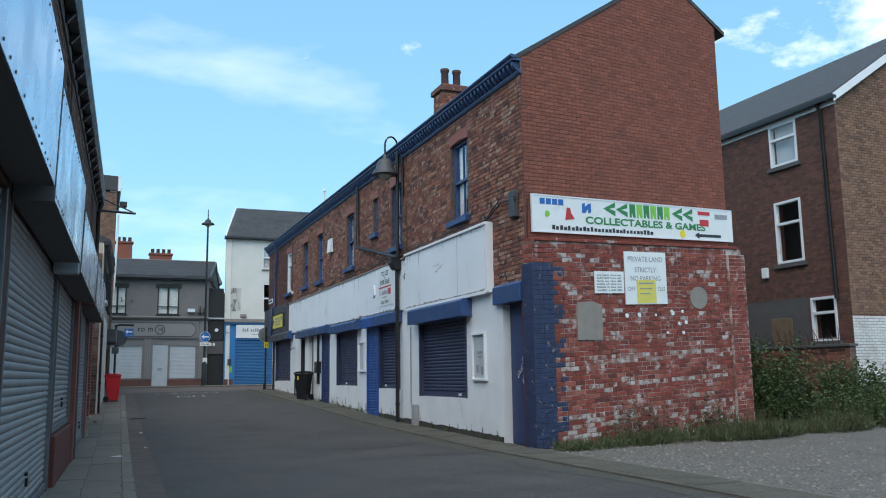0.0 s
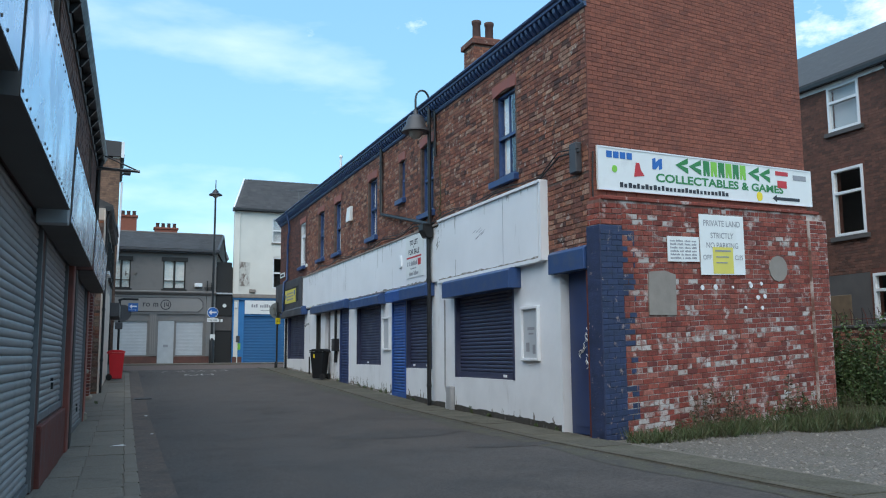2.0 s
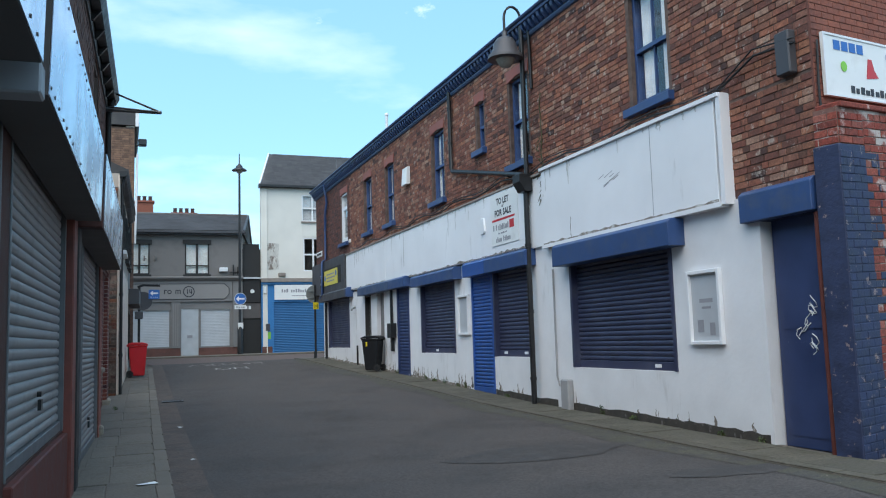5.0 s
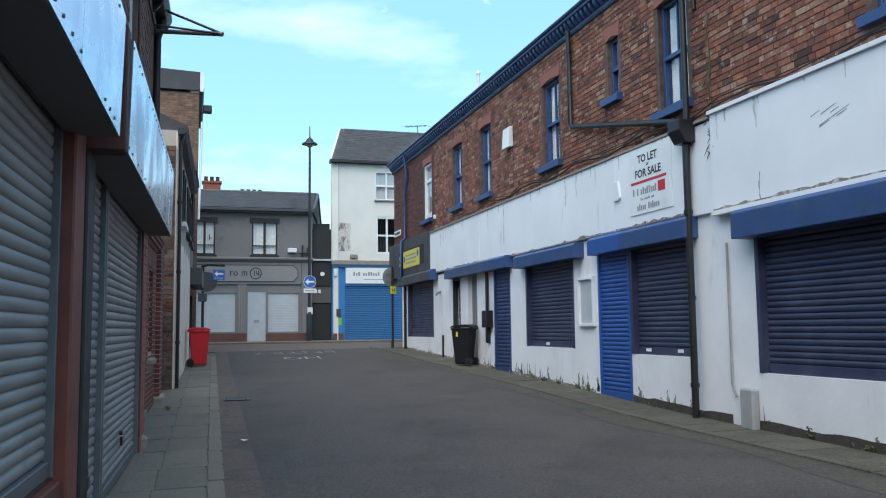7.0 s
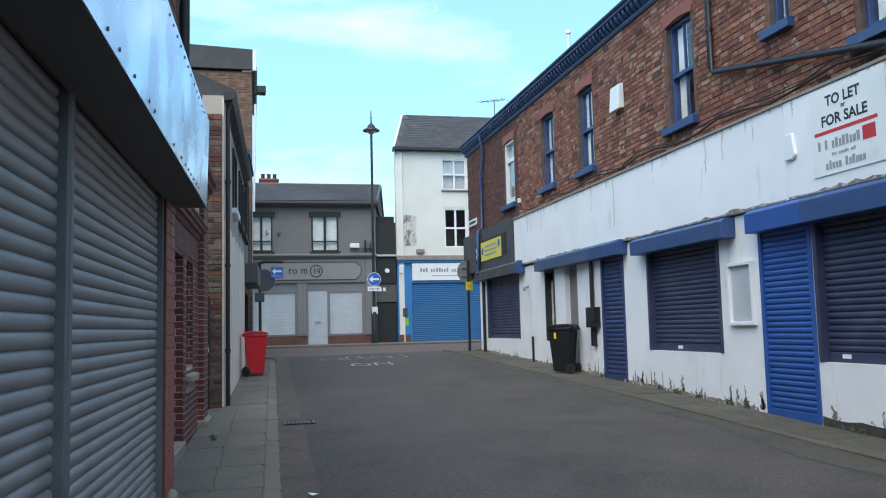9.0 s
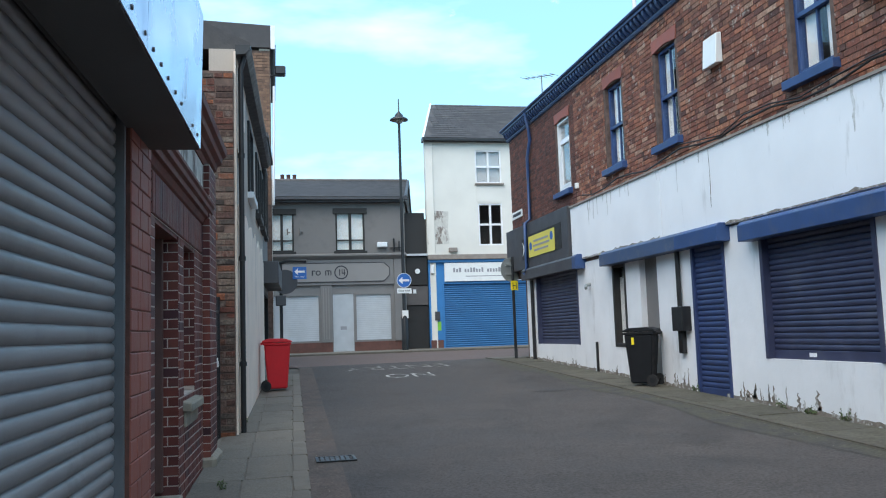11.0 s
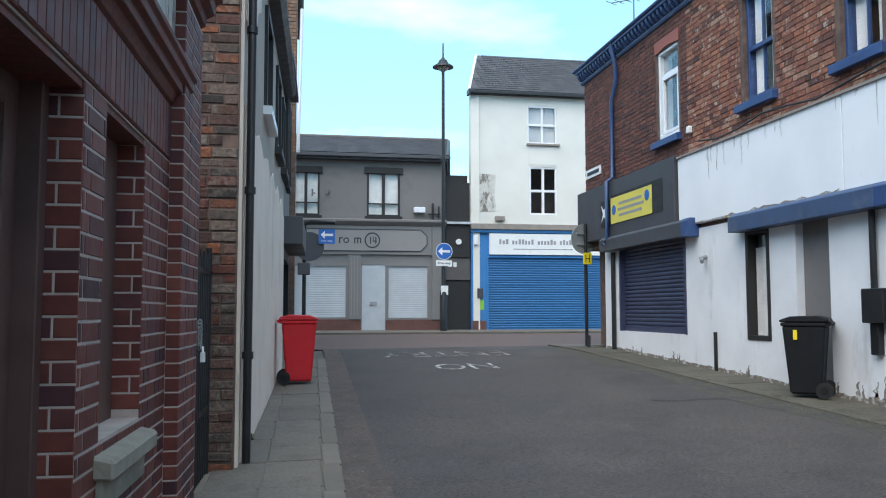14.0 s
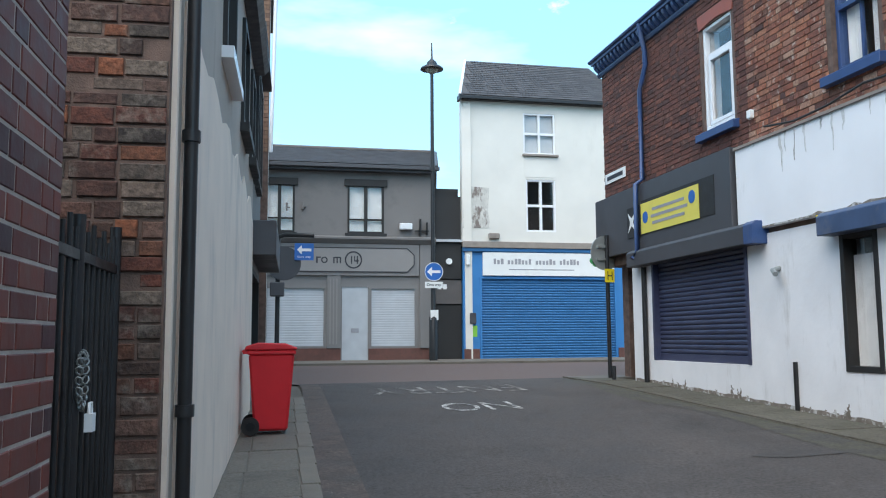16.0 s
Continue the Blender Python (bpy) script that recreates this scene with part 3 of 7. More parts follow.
def brick_skin(wall, fr, rects, material, near=None, depth=0.012, rough=0.004, count=300, name="brick"):
    """Keeps a wall's bricks for the end of the file: the nearest ones as pieces, the others joined."""
    BRICKS_LATER.append((wall, fr, rects, material, near, depth, rough, count, name))


def lay_bricks():
    rnd = random.Random(5)
    for wall, fr, rects, material, near, depth, rough, count, name in BRICKS_LATER:
        if near is None:
            single, rest = rects[:0], rects
        else:
            order = sorted(rects, key=lambda r: (r[0] - near[0]) ** 2 + (r[1] - near[1]) ** 2)
            single, rest = order[:count], order[count:]
        base, shared = BASE[wall.name], {}
        for u, z, ln, h in single:
            key = (round(ln, 2), round(h, 3))
            if key not in shared:
                me = Me()
                a, b, c, ch = ln / 2, depth, h / 2, 0.004
                f0 = Fr((0, 0, 0), (1, 0), (0, 1))
                me.add([f0.p(*q) for q in ((-a, -b, -c), (a, -b, -c), (a, -b, c), (-a, -b, c), (-a, b - ch, -c), (a, b - ch, -c), (a, b - ch, c), (-a, b - ch, c),
                                           (-a + ch, b, -c + ch), (a - ch, b, -c + ch), (a - ch, b, c - ch), (-a + ch, b, c - ch))],
                       [(0, 4, 5, 1), (1, 5, 6, 2), (2, 6, 7, 3), (3, 7, 4, 0), (4, 8, 9, 5), (5, 9, 10, 6), (6, 10, 11, 7), (7, 11, 8, 4), (8, 11, 10, 9)])
                d = bpy.data.meshes.new(name)
                d.from_pydata(me.v, [], me.f)
                d.materials.append(material)
                shared[key] = d
            ob = new(name, shared[key])
            ob.parent = wall
            q = fr.p(u, rnd.uniform(-rough, rough), z) - base
            vang = math.atan2(fr.v.y, fr.v.x) - math.pi / 2
            ob.matrix_basis = Matrix.Translation(q) @ Matrix.Rotation(vang, 4, "Z") @ Matrix.Rotation((1 if fr.flip else -1) * math.atan(fr.lean), 4, "Y")
        me = Me()
        for u, z, ln, h in rest:
            d = depth + rnd.uniform(-rough, rough)
            a, c, ch = ln / 2, h / 2, 0.004
            vs = [fr.p(u + x, v, z + w) for x, v, w in ((-a, 0, -c), (a, 0, -c), (a, 0, c), (-a, 0, c), (-a + ch, d, -c + ch), (a - ch, d, -c + ch), (a - ch, d, c - ch), (-a + ch, d, c - ch))]
            fs = [(0, 1, 5, 4), (1, 2, 6, 5), (2, 3, 7, 6), (3, 0, 4, 7), (4, 5, 6, 7)]
            me.add(vs, [tuple(reversed(f)) for f in fs] if fr.flip else fs)
        if rest:
            part("brick_coursing", me, material, wall, kind="stuff")


def slats(parent, fr, u0, u1, v, z0, z1, pitch, material, bulge=0.018, name="slat"):
    """A roller curtain: rounded slats of one mesh, each an object of its own."""
    n = max(3, round((z1 - z0) / pitch))
    p = (z1 - z0) / n
    prof = [(-bulge * 0.6, 0.0), (0.0, p * 0.06), (bulge * 0.7, p * 0.2), (bulge, p * 0.5), (bulge * 0.8, p * 0.8), (0.0, p * 0.92), (-bulge * 0.6, p)]
    me = Me()
    vs = [fr.p(u, v + a, z0 + b) for u in (u0, u1) for a, b in prof]
    k = len(prof)
    fs = [(i, i + 1, k + i + 1, k + i) for i in range(k - 1)]
    me.add(vs, fs, True)
    first = part(name, me, material, parent)
    for i in range(1, n):
        ob = new(name, first.data)
        ob.parent = parent
        ob.location = (0, 0, p * i)


def frame_ring(me, fr, u0, u1, z0, z1, w, v0, v1, wb=None):
    wb = w if wb is None else wb
    me.box(fr, u0, u0 + w, v0, v1, z0, z1).box(fr, u1 - w, u1, v0, v1, z0, z1)
    me.box(fr, u0 + w, u1 - w, v0, v1, z0, z0 + wb).box(fr, u0 + w, u1 - w, v0, v1, z1 - w, z1)
    return me


def pane(name, fr, u0, u1, z0, z1, v, parent, material=None):
    ob = part(name, Me().box(fr, u0, u1, v, v + 0.006, z0, z1), material or M_GLASS, parent)
    ob.visible_shadow = False
    return ob

# ---- ground ----


def sheet(name, xs, ys, dz, material, label, category, edge=0.0, x_of=None, kind="structure"):
    """A piece of ground that follows the street's slope; x_of bends its sides."""
    me = Me()
    nx, ny = len(xs), len(ys)
    P = [[(x_of(i / (nx - 1), y) if x_of else x, y) for i, x in enumerate(xs)] for y in ys]
    vs = [(x, y, gz(x, y) + dz) for row in P for x, y in row]
    fs = [(j * nx + i, j * nx + i + 1, (j + 1) * nx + i + 1, (j + 1) * nx + i) for j in range(ny - 1) for i in range(nx - 1)]
    me.add(vs, fs)
    if edge:
        rim = [j * nx for j in range(ny)] + [(ny - 1) * nx + i for i in range(1, nx)] + [j * nx + nx - 1 for j in range(ny - 2, -1, -1)] + [i for i in range(nx - 2, 0, -1)]
        k = len(rim)
        low = [(vs[i][0], vs[i][1], vs[i][2] - edge) for i in rim]
        me.add([vs[i] for i in rim] + low, [(a, (a + 1) % k, k + (a + 1) % k, k + a) for a in range(k)])
    return solo(name, me, material, label, category, kind=kind)


def steps(a, b, d):
    n = max(1, round((b - a) / d))
    return [a + (b - a) * i / n for i in range(n + 1)]


def left_x(y):
    return -0.936 + 0.03 * y


def kerb_x(y):
    return 0.17 + 0.0205 * min(max(y, 0.0), 38.0)


sheet("ground", [-900, -300, -90, -30, -12, -6, -3, -1.5, 0, 2, 4, 6, 8, 12, 20, 30, 60, 300, 900], [-900, -300, -90, -60, -35] + steps(-20, 60, 1.0) + [90, 300, 900], -0.03, M_GROUND, "bare dark earth under the whole street", "ground")
sheet("road", steps(0, 1, 0.125), steps(-30, 39.2, 0.8), 0.004, M_ASPH, "worn dark grey asphalt street with faint patches", "road",
      x_of=lambda f, y: kerb_x(y) + (6.18 - kerb_x(y)) * f)
sheet("road_channel", steps(0, 1, 0.5), steps(-30, 38.8, 0.8), 0.0075, M_GUTTER, "worn red brown channel along the kerb", "road", x_of=lambda f, y: kerb_x(y) + 0.34 * f)
sheet("road_edge", steps(0, 1, 0.5), steps(-30, 38.3, 0.8), 0.0075, M_MOSS, "mossy dirt washed up along the road's edge", "road", x_of=lambda f, y: 5.78 + (6.18 - 5.78) * f - 0.12 * math.sin(y * 1.3) * (1 - f))
sheet("cross_street", steps(-60, 60, 3), steps(39.2, 46.4, 0.9), 0.0, M_REDROAD, "reddish brown paved street crossing at the end", "road")
sheet("far_pavement", steps(-60, 60, 3), steps(46.4, 49.0, 0.65), 0.06, M_FLAG, "grey concrete pavement before the far shops", "pavement", edge=0.2)
sheet("gravel_lot", [7.0, 8, 9, 10, 12, 14, 16, 18, 20, 24, 30, 40], steps(-30, 19, 1.0), 0.0, M_GRAVEL, "rough grey gravel lot beside the gable wall", "gravel")
sheet("corner_pavement", steps(6.2, 12, 0.6), steps(38.4, 39.2, 0.4), 0.03, M_FLAG, "grey paving at the street corner", "pavement", edge=0.1)

# patches and covers in the road
for cx, cy, rx, ry in ((4.5, 15.4, 1.1, 0.55), (5.6, 13.4, 0.7, 0.3), (5.2, 30.1, 0.5, 0.16)):
    rr = random.Random(cy)
    ring = [(cx + rx * math.cos(a) * rr.uniform(0.8, 1.1), cy + ry * math.sin(a) * rr.uniform(0.8, 1.1)) for a in [2 * math.pi * k / 14 for k in range(14)]]
    solo("asphalt_patch", Me().add([(x, y, gz(x, y) + 0.009) for x, y in ring], [tuple(range(14))]), M_PATCH, "darker asphalt repair patch in the road", "road patch", kind="structure")


def drain_cover(x, y, w, d):
    t = thing("drain_cover", (x, y, gz(x, y)), "dark iron slotted drain cover set in the road", "drain cover")
    me = Me()
    z = gz(x, y) + 0.006
    me.box(W, x - w / 2, x + w / 2, y - d / 2, y - d / 2 + 0.03, z, z + 0.012).box(W, x - w / 2, x + w / 2, y + d / 2 - 0.03, y + d / 2, z, z + 0.012)
    me.box(W, x - w / 2, x - w / 2 + 0.03, y - d / 2 + 0.03, y + d / 2 - 0.03, z, z + 0.012).box(W, x + w / 2 - 0.03, x + w / 2, y - d / 2 + 0.03, y + d / 2 - 0.03, z, z + 0.012)
    part("frame", me, M_BLACK, t)
    for k in range(6):
        u = x - w / 2 + 0.05 + k * (w - 0.1) / 6
        part("bar", Me().box(W, u, u + (w - 0.1) / 9, y - d / 2 + 0.03, y + d / 2 - 0.03, z - 0.01, z + 0.01), M_BLACK, t)


drain_cover(0.98, 25.1, 0.42, 0.36)

# ---- frames of the walls ----
RF = Fr((7.05, 0, 0), (0, 1), (-1, 0))
GA = radians(12.5)
GU = Fr((7.05, 13.40, 0), (math.cos(GA), math.sin(GA)), (math.sin(GA), -math.cos(GA)), 0.045)
GL = Fr((7.05, 13.13, 0), (math.cos(GA), math.sin(GA)), (math.sin(GA), -math.cos(GA)), 0.045)
LF = Fr((-0.936, 0, 0), (0.03, 1), (1, -0.03))
FF = Fr((0, 48.8, 0), (1, 0), (0, -1))
SF = Fr((20.26, 0, 0), (0, 1), (-1, 0))

# ---- brick terrace of shops ----
terrace = thing("shop_terrace", (9.5, 25, 0), "long red brick shop terrace with white and blue painted ground floor", "building")
UPW = [(15.97, 16.85, 4.68, 6.38), (20.26, 21.04, 4.68, 6.33), (22.3, 22.68, 5.33, 6.33), (24.7, 25.5, 4.68, 6.35), (28.66, 29.42, 4.68, 6.35), (30.92, 31.72, 4.72, 6.38), (33.92, 34.78, 4.74, 6.42)]
LOW_H = [(13.52, 14.33, -0.6, 2.62), (16.08, 18.9, 0.82, 2.6), (20.3, 22.06, 0.97, 2.66), (22.09, 23.18, -0.6, 2.66), (24.18, 26.5, 1.02, 2.7), (27.44, 28.47, -0.6, 2.76),
         (29.74, 30.46, -0.6, 2.76), (31.1, 31.73, 1.13, 2.76), (33.7, 36.72, 1.15, 2.86)]
front_up = part("upper_wall", wall_holes(RF, 13.48, 38.8, -0.30, -0.006, 2.95, 7.06, UPW), M_MORT, terrace, "soot-darkened red brick upper wall")
front_low = part("lower_wall", wall_holes(RF, 14.36, 37.55, -0.30, 0.035, -0.6, 2.95, LOW_H), M_RENDER, terrace, "white painted rendered shopfront wall with grime at its foot")
part("quoin", Me().box(RF, 13.415, 13.48, -0.05, -0.006, 2.95, 7.06), M_MORT, terrace)
part("door_jamb", Me().box(RF, 13.42, 13.52, -0.30, 0.0, -0.6, 2.95), M_BLUEW, terrace)
part("door_head", Me().box(RF, 13.52, 14.36, -0.30, 0.0, 2.62, 2.95), M_BLUEW, terrace)
part("corner_wall", Me().box(RF, 37.55, 37.85, -1.6, -0.3, -0.3, 2.95).box(RF, 37.85, 38.8, -1.6, -1.4, -0.3, 2.95), M_RENDER, terrace)
part("back_wall", Me().box(W, 12.75, 12.95, 14.9, 38.8, -0.6, 9.2), M_MORT, terrace)
part("end_wall", Me().box(W, 7.36, 12.75, 38.5, 38.78, -0.4, 7.06).prism(Fr((0, 38.64, 0), (1, 0), (0, 1)), [(7.1, 7.06), (12.75, 7.06), (12.75, 9.2), (11.16, 9.95)], -0.14, 0.14), M_MORT, terrace)
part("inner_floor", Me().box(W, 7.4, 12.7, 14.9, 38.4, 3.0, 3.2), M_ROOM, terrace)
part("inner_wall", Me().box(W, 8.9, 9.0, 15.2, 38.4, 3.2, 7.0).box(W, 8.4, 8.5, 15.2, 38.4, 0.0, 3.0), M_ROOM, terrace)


def gable_top(u):
    x = 7.05 + u * math.cos(GA)
    z = 7.3 + 0.664 * (x - 7.05) if x < 11.16 else 10.03 - 0.506 * (x - 11.16)
    return z - GU.lean * u


ue = 5.90
gab = part("gable_wall", Me().prism(GU, [(0.09, 3.5), (ue, 3.4), (ue, gable_top(ue)), (4.21, gable_top(4.21)), (0.09, gable_top(0.09))], -0.28, -0.004).prism(GU, [(0.0, 3.5), (0.09, 3.5), (0.09, gable_top(0.09)), (0.0, gable_top(0))], -0.03, -0.004), M_MORTN, terrace, "tall even red brick gable wall")
brick_skin(gab, GU, brick_rects(0.0, ue, 3.72, 10.4, [], 0.225, 0.068, 0.008, "stretch", limit=lambda u, z: z < gable_top(u) - 0.03), M_NEW, near=(0.6, 5.2), depth=0.003, rough=0.0015)
glow = part("gable_base_wall", wall_holes(GL, -0.02, 6.04, -0.27, -0.006, -0.8, 3.68, []), M_MORTL, terrace, "lower gable wall of worn red brick with flaking white paint")
rr = random.Random(77)
painted, bare = [], []
for r in brick_rects(0.46, 5.50, 0.0, 3.68, [(1.0, 1.66, 1.84, 2.56)], 0.225, 0.075, 0.012, "garden"):
    chance = 0.62 if any(a < r[1] < a + 0.1 for a in (0.43, 0.95, 1.42, 3.05)) else 0.34 if r[1] < 0.5 else 0.05
    (painted if rr.random() < chance else bare).append(r)
brick_skin(glow, GL, bare, M_LOW, near=(1.6, 1.8), depth=0.003, rough=0.003, count=220)
brick_skin(glow, GL, painted, M_LOWP, near=(1.6, 1.2), depth=0.003, rough=0.003, count=80)
brick_skin(glow, GL, brick_rects(0.0, 0.45, 3.29, 3.68, [], 0.225, 0.075, 0.012, "garden"), M_LOW, depth=0.010, rough=0.005)
CF = Fr(GL.p(-0.02, 0, 0), (-GL.v.x, -GL.v.y), (-GL.u.x, -GL.u.y))
brick_skin(glow, CF, brick_rects(0.0, 0.27, 3.29, 3.68, [], 0.225, 0.075, 0.012, "garden"), M_LOW, depth=0.008, rough=0.004)
bcorner = part("blue_corner", Me().box(GL, -0.045, 0.45, -0.29, 0.014, -0.8, 3.28), M_BLUEW, terrace, "corner strip of brick painted dark blue, flaking", bevel=0.01)
brick_skin(bcorner, GL.out(0.014), brick_rects(-0.04, 0.45, 0.0, 3.26, [], 0.225, 0.075, 0.012, "garden"), M_BLUEW, depth=0.006, rough=0.003)
rag = random.Random(19)
brick_skin(glow, GL.out(0.004), [r for r in brick_rects(0.45, 0.72, 0.0, 3.2, [], 0.225, 0.075, 0.012, "garden") if rag.random() < 0.3], M_BLUEW, depth=0.004, rough=0.002)
butt = part("buttress", Me().box(GL, 5.50, 6.06, -0.27, 0.06, -0.8, 3.55), M_MORTL, terrace, "brick buttress at the gable's end")
brick_skin(butt, GL.out(0.06), brick_rects(5.51, 6.05, 0.0, 3.54, [], 0.225, 0.075, 0.012, "flemish"), M_LOW, depth=0.008)
part("coping", Me().prism(GL, [(0.02, 3.68), (5.9, 3.68), (5.9, 3.74), (0.02, 3.74)], -0.27, 0.03), M_LOW, terrace, "sloping brick ledge under the sign", bevel=0.01)
patch = Me().prism(GL, [(1.0, 1.86), (1.65, 1.84), (1.66, 2.5), (1.4, 2.57), (1.02, 2.55)], -0.01, 0.02)
part("cement_patch", patch, M_CEM, terrace, "grey cement patch in the brickwork")
part("cement_patch", Me().prism(GL, [(4.5 + 0.28 * math.cos(a), 2.62 + 0.24 * math.sin(a)) for a in [2 * math.pi * k / 12 for k in range(12)]], 0.0, 0.018), M_CEM, terrace, "round grey cement patch")
rr = random.Random(3)
for k in range(11):
    u, z = 2.2 + rr.random() * 2.0, rr.choice([1.95, 2.1, 2.32]) + rr.uniform(-0.04, 0.04)
    part("plaster_dab", Me().disc(GL, u, z, rr.uniform(0.025, 0.05), 0.002, 0.02, 10), M_RENDER, terrace)
# grime and damp at the wall's foot
for a, b in ((14.42, 16.2), (16.2, 19.05), (19.5, 22.08)):
    rr = random.Random(a)
    n = 12
    top = [(a + (b - a) * k / n, gz(7, a + (b - a) * k / n) + 0.13 + rr.uniform(-0.018, 0.018)) for k in range(n + 1)]
    part("damp_strip", Me().prism(RF, [(a, -0.1), (b, -0.1)] + top[::-1], 0.0, 0.039), M_DAMP, terrace, "dark damp strip at the foot of the white wall")
for a, b in ((23.4, 25.2), (25.2, 27.62), (28.55, 29.75), (30.6, 33.8), (33.85, 37.5)):
    rr = random.Random(a)
    n = 24
    top = [(a + (b - a) * k / n, gz(7, a + (b - a) * k / n) + 0.075 + rr.uniform(-0.012, 0.012)) for k in range(n + 1)]
    part("dirt_line", Me().prism(RF, [(a, -0.1), (b, -0.1)] + top[::-1], 0.0, 0.038), M_DRIP, terrace, "splashed dirt along the foot of the white wall")
# roof
me = Me()
rp = [(6.92, 7.255), (11.16, 10.10), (13.15, 9.16), (13.15, 9.06), (11.16, 10.0), (6.94, 7.17)]
rfr = Fr((0, 0, 0), (1, 0), (0, 1))
vs = [(x, 13.44 + (x - 7.05) * math.tan(GA) - 0.06, z) for x, z in rp] + [(x, 38.95, z) for x, z in rp]
me.add(vs, [tuple(range(6)), tuple(range(11, 5, -1))] + [(i, (i + 1) % 6, 6 + (i + 1) % 6, 6 + i) for i in range(6)])
part("roof", me, M_SLATE, terrace, "low slate roof")
# eaves: board, brackets and gutter
# dark strip between brackets: shadow on the brick put in as colour
part("eaves_backing", Me().box(RF, 13.36, 38.9, 0.0, 0.04, 6.98, 7.14), M_SOFFIT, terrace)
part("eaves_board", Me().box(RF, 13.36, 38.9, 0.0, 0.20, 7.14, 7.2), M_EAVES, terrace, "blue painted eaves board", bevel=0.006)
part("eaves_moulding", Me().prism(RF, [(0.0, 6.90), (0.04, 6.91), (0.065, 6.95), (0.065, 6.98), (0.0, 6.98)], 13.36, 38.9, axis="u"), M_BLUEG, terrace, "faded blue moulding under the brackets")
gut = Me()
gp = [(0.12, 7.20), (0.12, 7.245), (0.24, 7.255), (0.25, 7.23), (0.235, 7.205), (0.19, 7.19)]
gut.prism(RF, gp, 13.34, 38.95, axis="u")
part("gutter", gut, M_EAVES, terrace, "blue cast iron gutter")
brk = Me().prism(RF, [(0.035, 6.985), (0.09, 6.985), (0.16, 7.06), (0.18, 7.138), (0.035, 7.138)], 13.42, 13.50, axis="u")
b0 = part("eaves_bracket", brk, M_EAVES, terrace)
for k in range(1, 150):
    ob = new("eaves_bracket", b0.data)
    ob.parent = terrace
    ob.location = (0, 0.17 * k, 0)


def sash_window(parent, fr, u0, u1, z0, z1, frame_mat, kind, lintel=True):
    """A window in its opening: frame, panes, sill and painted head."""
    win = part("window", frame_ring(Me(), fr, u0, u1, z0, z1, 0.055, -0.29, -0.075 if kind == "sash" else -0.03, 0.08), frame_mat, parent, bevel=0.006)
    zm = (z0 + z1) / 2 - 0.02
    if kind == "sash":
        part("meeting_rail", Me().box(fr, u0 + 0.05, u1 - 0.05, -0.16, -0.07, zm - 0.03, zm + 0.03), frame_mat, win)
        um = (u0 + u1) / 2
        part("glazing_bar", Me().box(fr, um - 0.014, um + 0.014, -0.15, -0.10, zm + 0.03, z1 - 0.07).box(fr, um - 0.014, um + 0.014, -0.16, -0.11, z0 + 0.09, zm - 0.03), frame_mat, win)
        pane("pane", fr, u0 + 0.05, u1 - 0.05, z0 + 0.07, zm - 0.03, -0.135, win)
        pane("pane", fr, u0 + 0.05, u1 - 0.05, zm + 0.03, z1 - 0.05, -0.125, win)
        me = Me()
        n = 14
        pts = [(u0 + 0.06 + (u1 - u0 - 0.12) * k / n, -0.18 + 0.02 * math.sin(k * 2.1)) for k in range(n + 1)]
        gap = (5, 8) if u1 - u0 > 0.5 else (2, 3)
        for k in range(n):
            if not gap[0] <= k < gap[1]:
                a, b = pts[k], pts[k + 1]
                me.add([fr.p(a[0], a[1], z0), fr.p(b[0], b[1], z0), fr.p(b[0], b[1], z1), fr.p(a[0], a[1], z1)], [(0, 1, 2, 3)])
        part("curtain", me, M_CURT, win, "faded pale curtain")
    else:
        part("sash", frame_ring(Me(), fr, u0 + 0.09, u1 - 0.09, z0 + 0.1, z1 - 0.5, 0.06, -0.12, -0.05), frame_mat, win, bevel=0.006)
        part("transom", Me().box(fr, u0 + 0.07, u1 - 0.07, -0.15, -0.07, z1 - 0.5, z1 - 0.43), frame_mat, win)
        pane("pane", fr, u0 + 0.15, u1 - 0.15, z0 + 0.16, z1 - 0.56, -0.10, win)
        pane("pane", fr, u0 + 0.07, u1 - 0.07, z1 - 0.43, z1 - 0.07, -0.12, win)
    part("sill", Me().prism(fr, [(-0.1, z0 - 0.15), (0.11, z0 - 0.15), (0.11, z0 - 0.03), (-0.1, z0)], u0 - 0.12, u1 + 0.12, axis="u"), M_BLUE, win, "blue painted stone sill", bevel=0.006)
    if lintel:
        pts = [(u0 - 0.06, z1 - 0.02)] + [(u0 + (u1 - u0) * k / 6, z1 - 0.02 + 0.05 * math.sin(math.pi * k / 6)) for k in range(1, 6)] + [(u1 + 0.06, z1 - 0.02), (u1 + 0.1, z1 + 0.22), (u0 - 0.1, z1 + 0.22)]
        part("arched_head", Me().prism(fr, pts, -0.25, 0.016), M_PAINTB, win, "red painted brick arch", bevel=0.004)
    return win


for k, (a, b, c, d) in enumerate(UPW):
    sash_window(terrace, RF, a, b, c, d, M_WHITE if k == 6 else M_BLUE, "casement" if k == 6 else "sash")
USPLIT = UPW[6][0] - 0.35   # the end house is of darker brick
HOLE_X = [(a - 0.08, b + 0.08, c - 0.14, d + 0.2) for a, b, c, d in UPW]
brick_skin(front_up, RF, brick_rects(13.42, USPLIT, 4.2, 6.94, HOLE_X, 0.225, 0.075, 0.01, "flemish"), M_OLD, near=(17.5, 5.4), depth=0.005, rough=0.004)
brick_skin(front_up, RF, brick_rects(USPLIT, 38.8, 4.2, 6.94, HOLE_X, 0.225, 0.075, 0.01, "flemish"), M_SOOT, depth=0.005, rough=0.004)
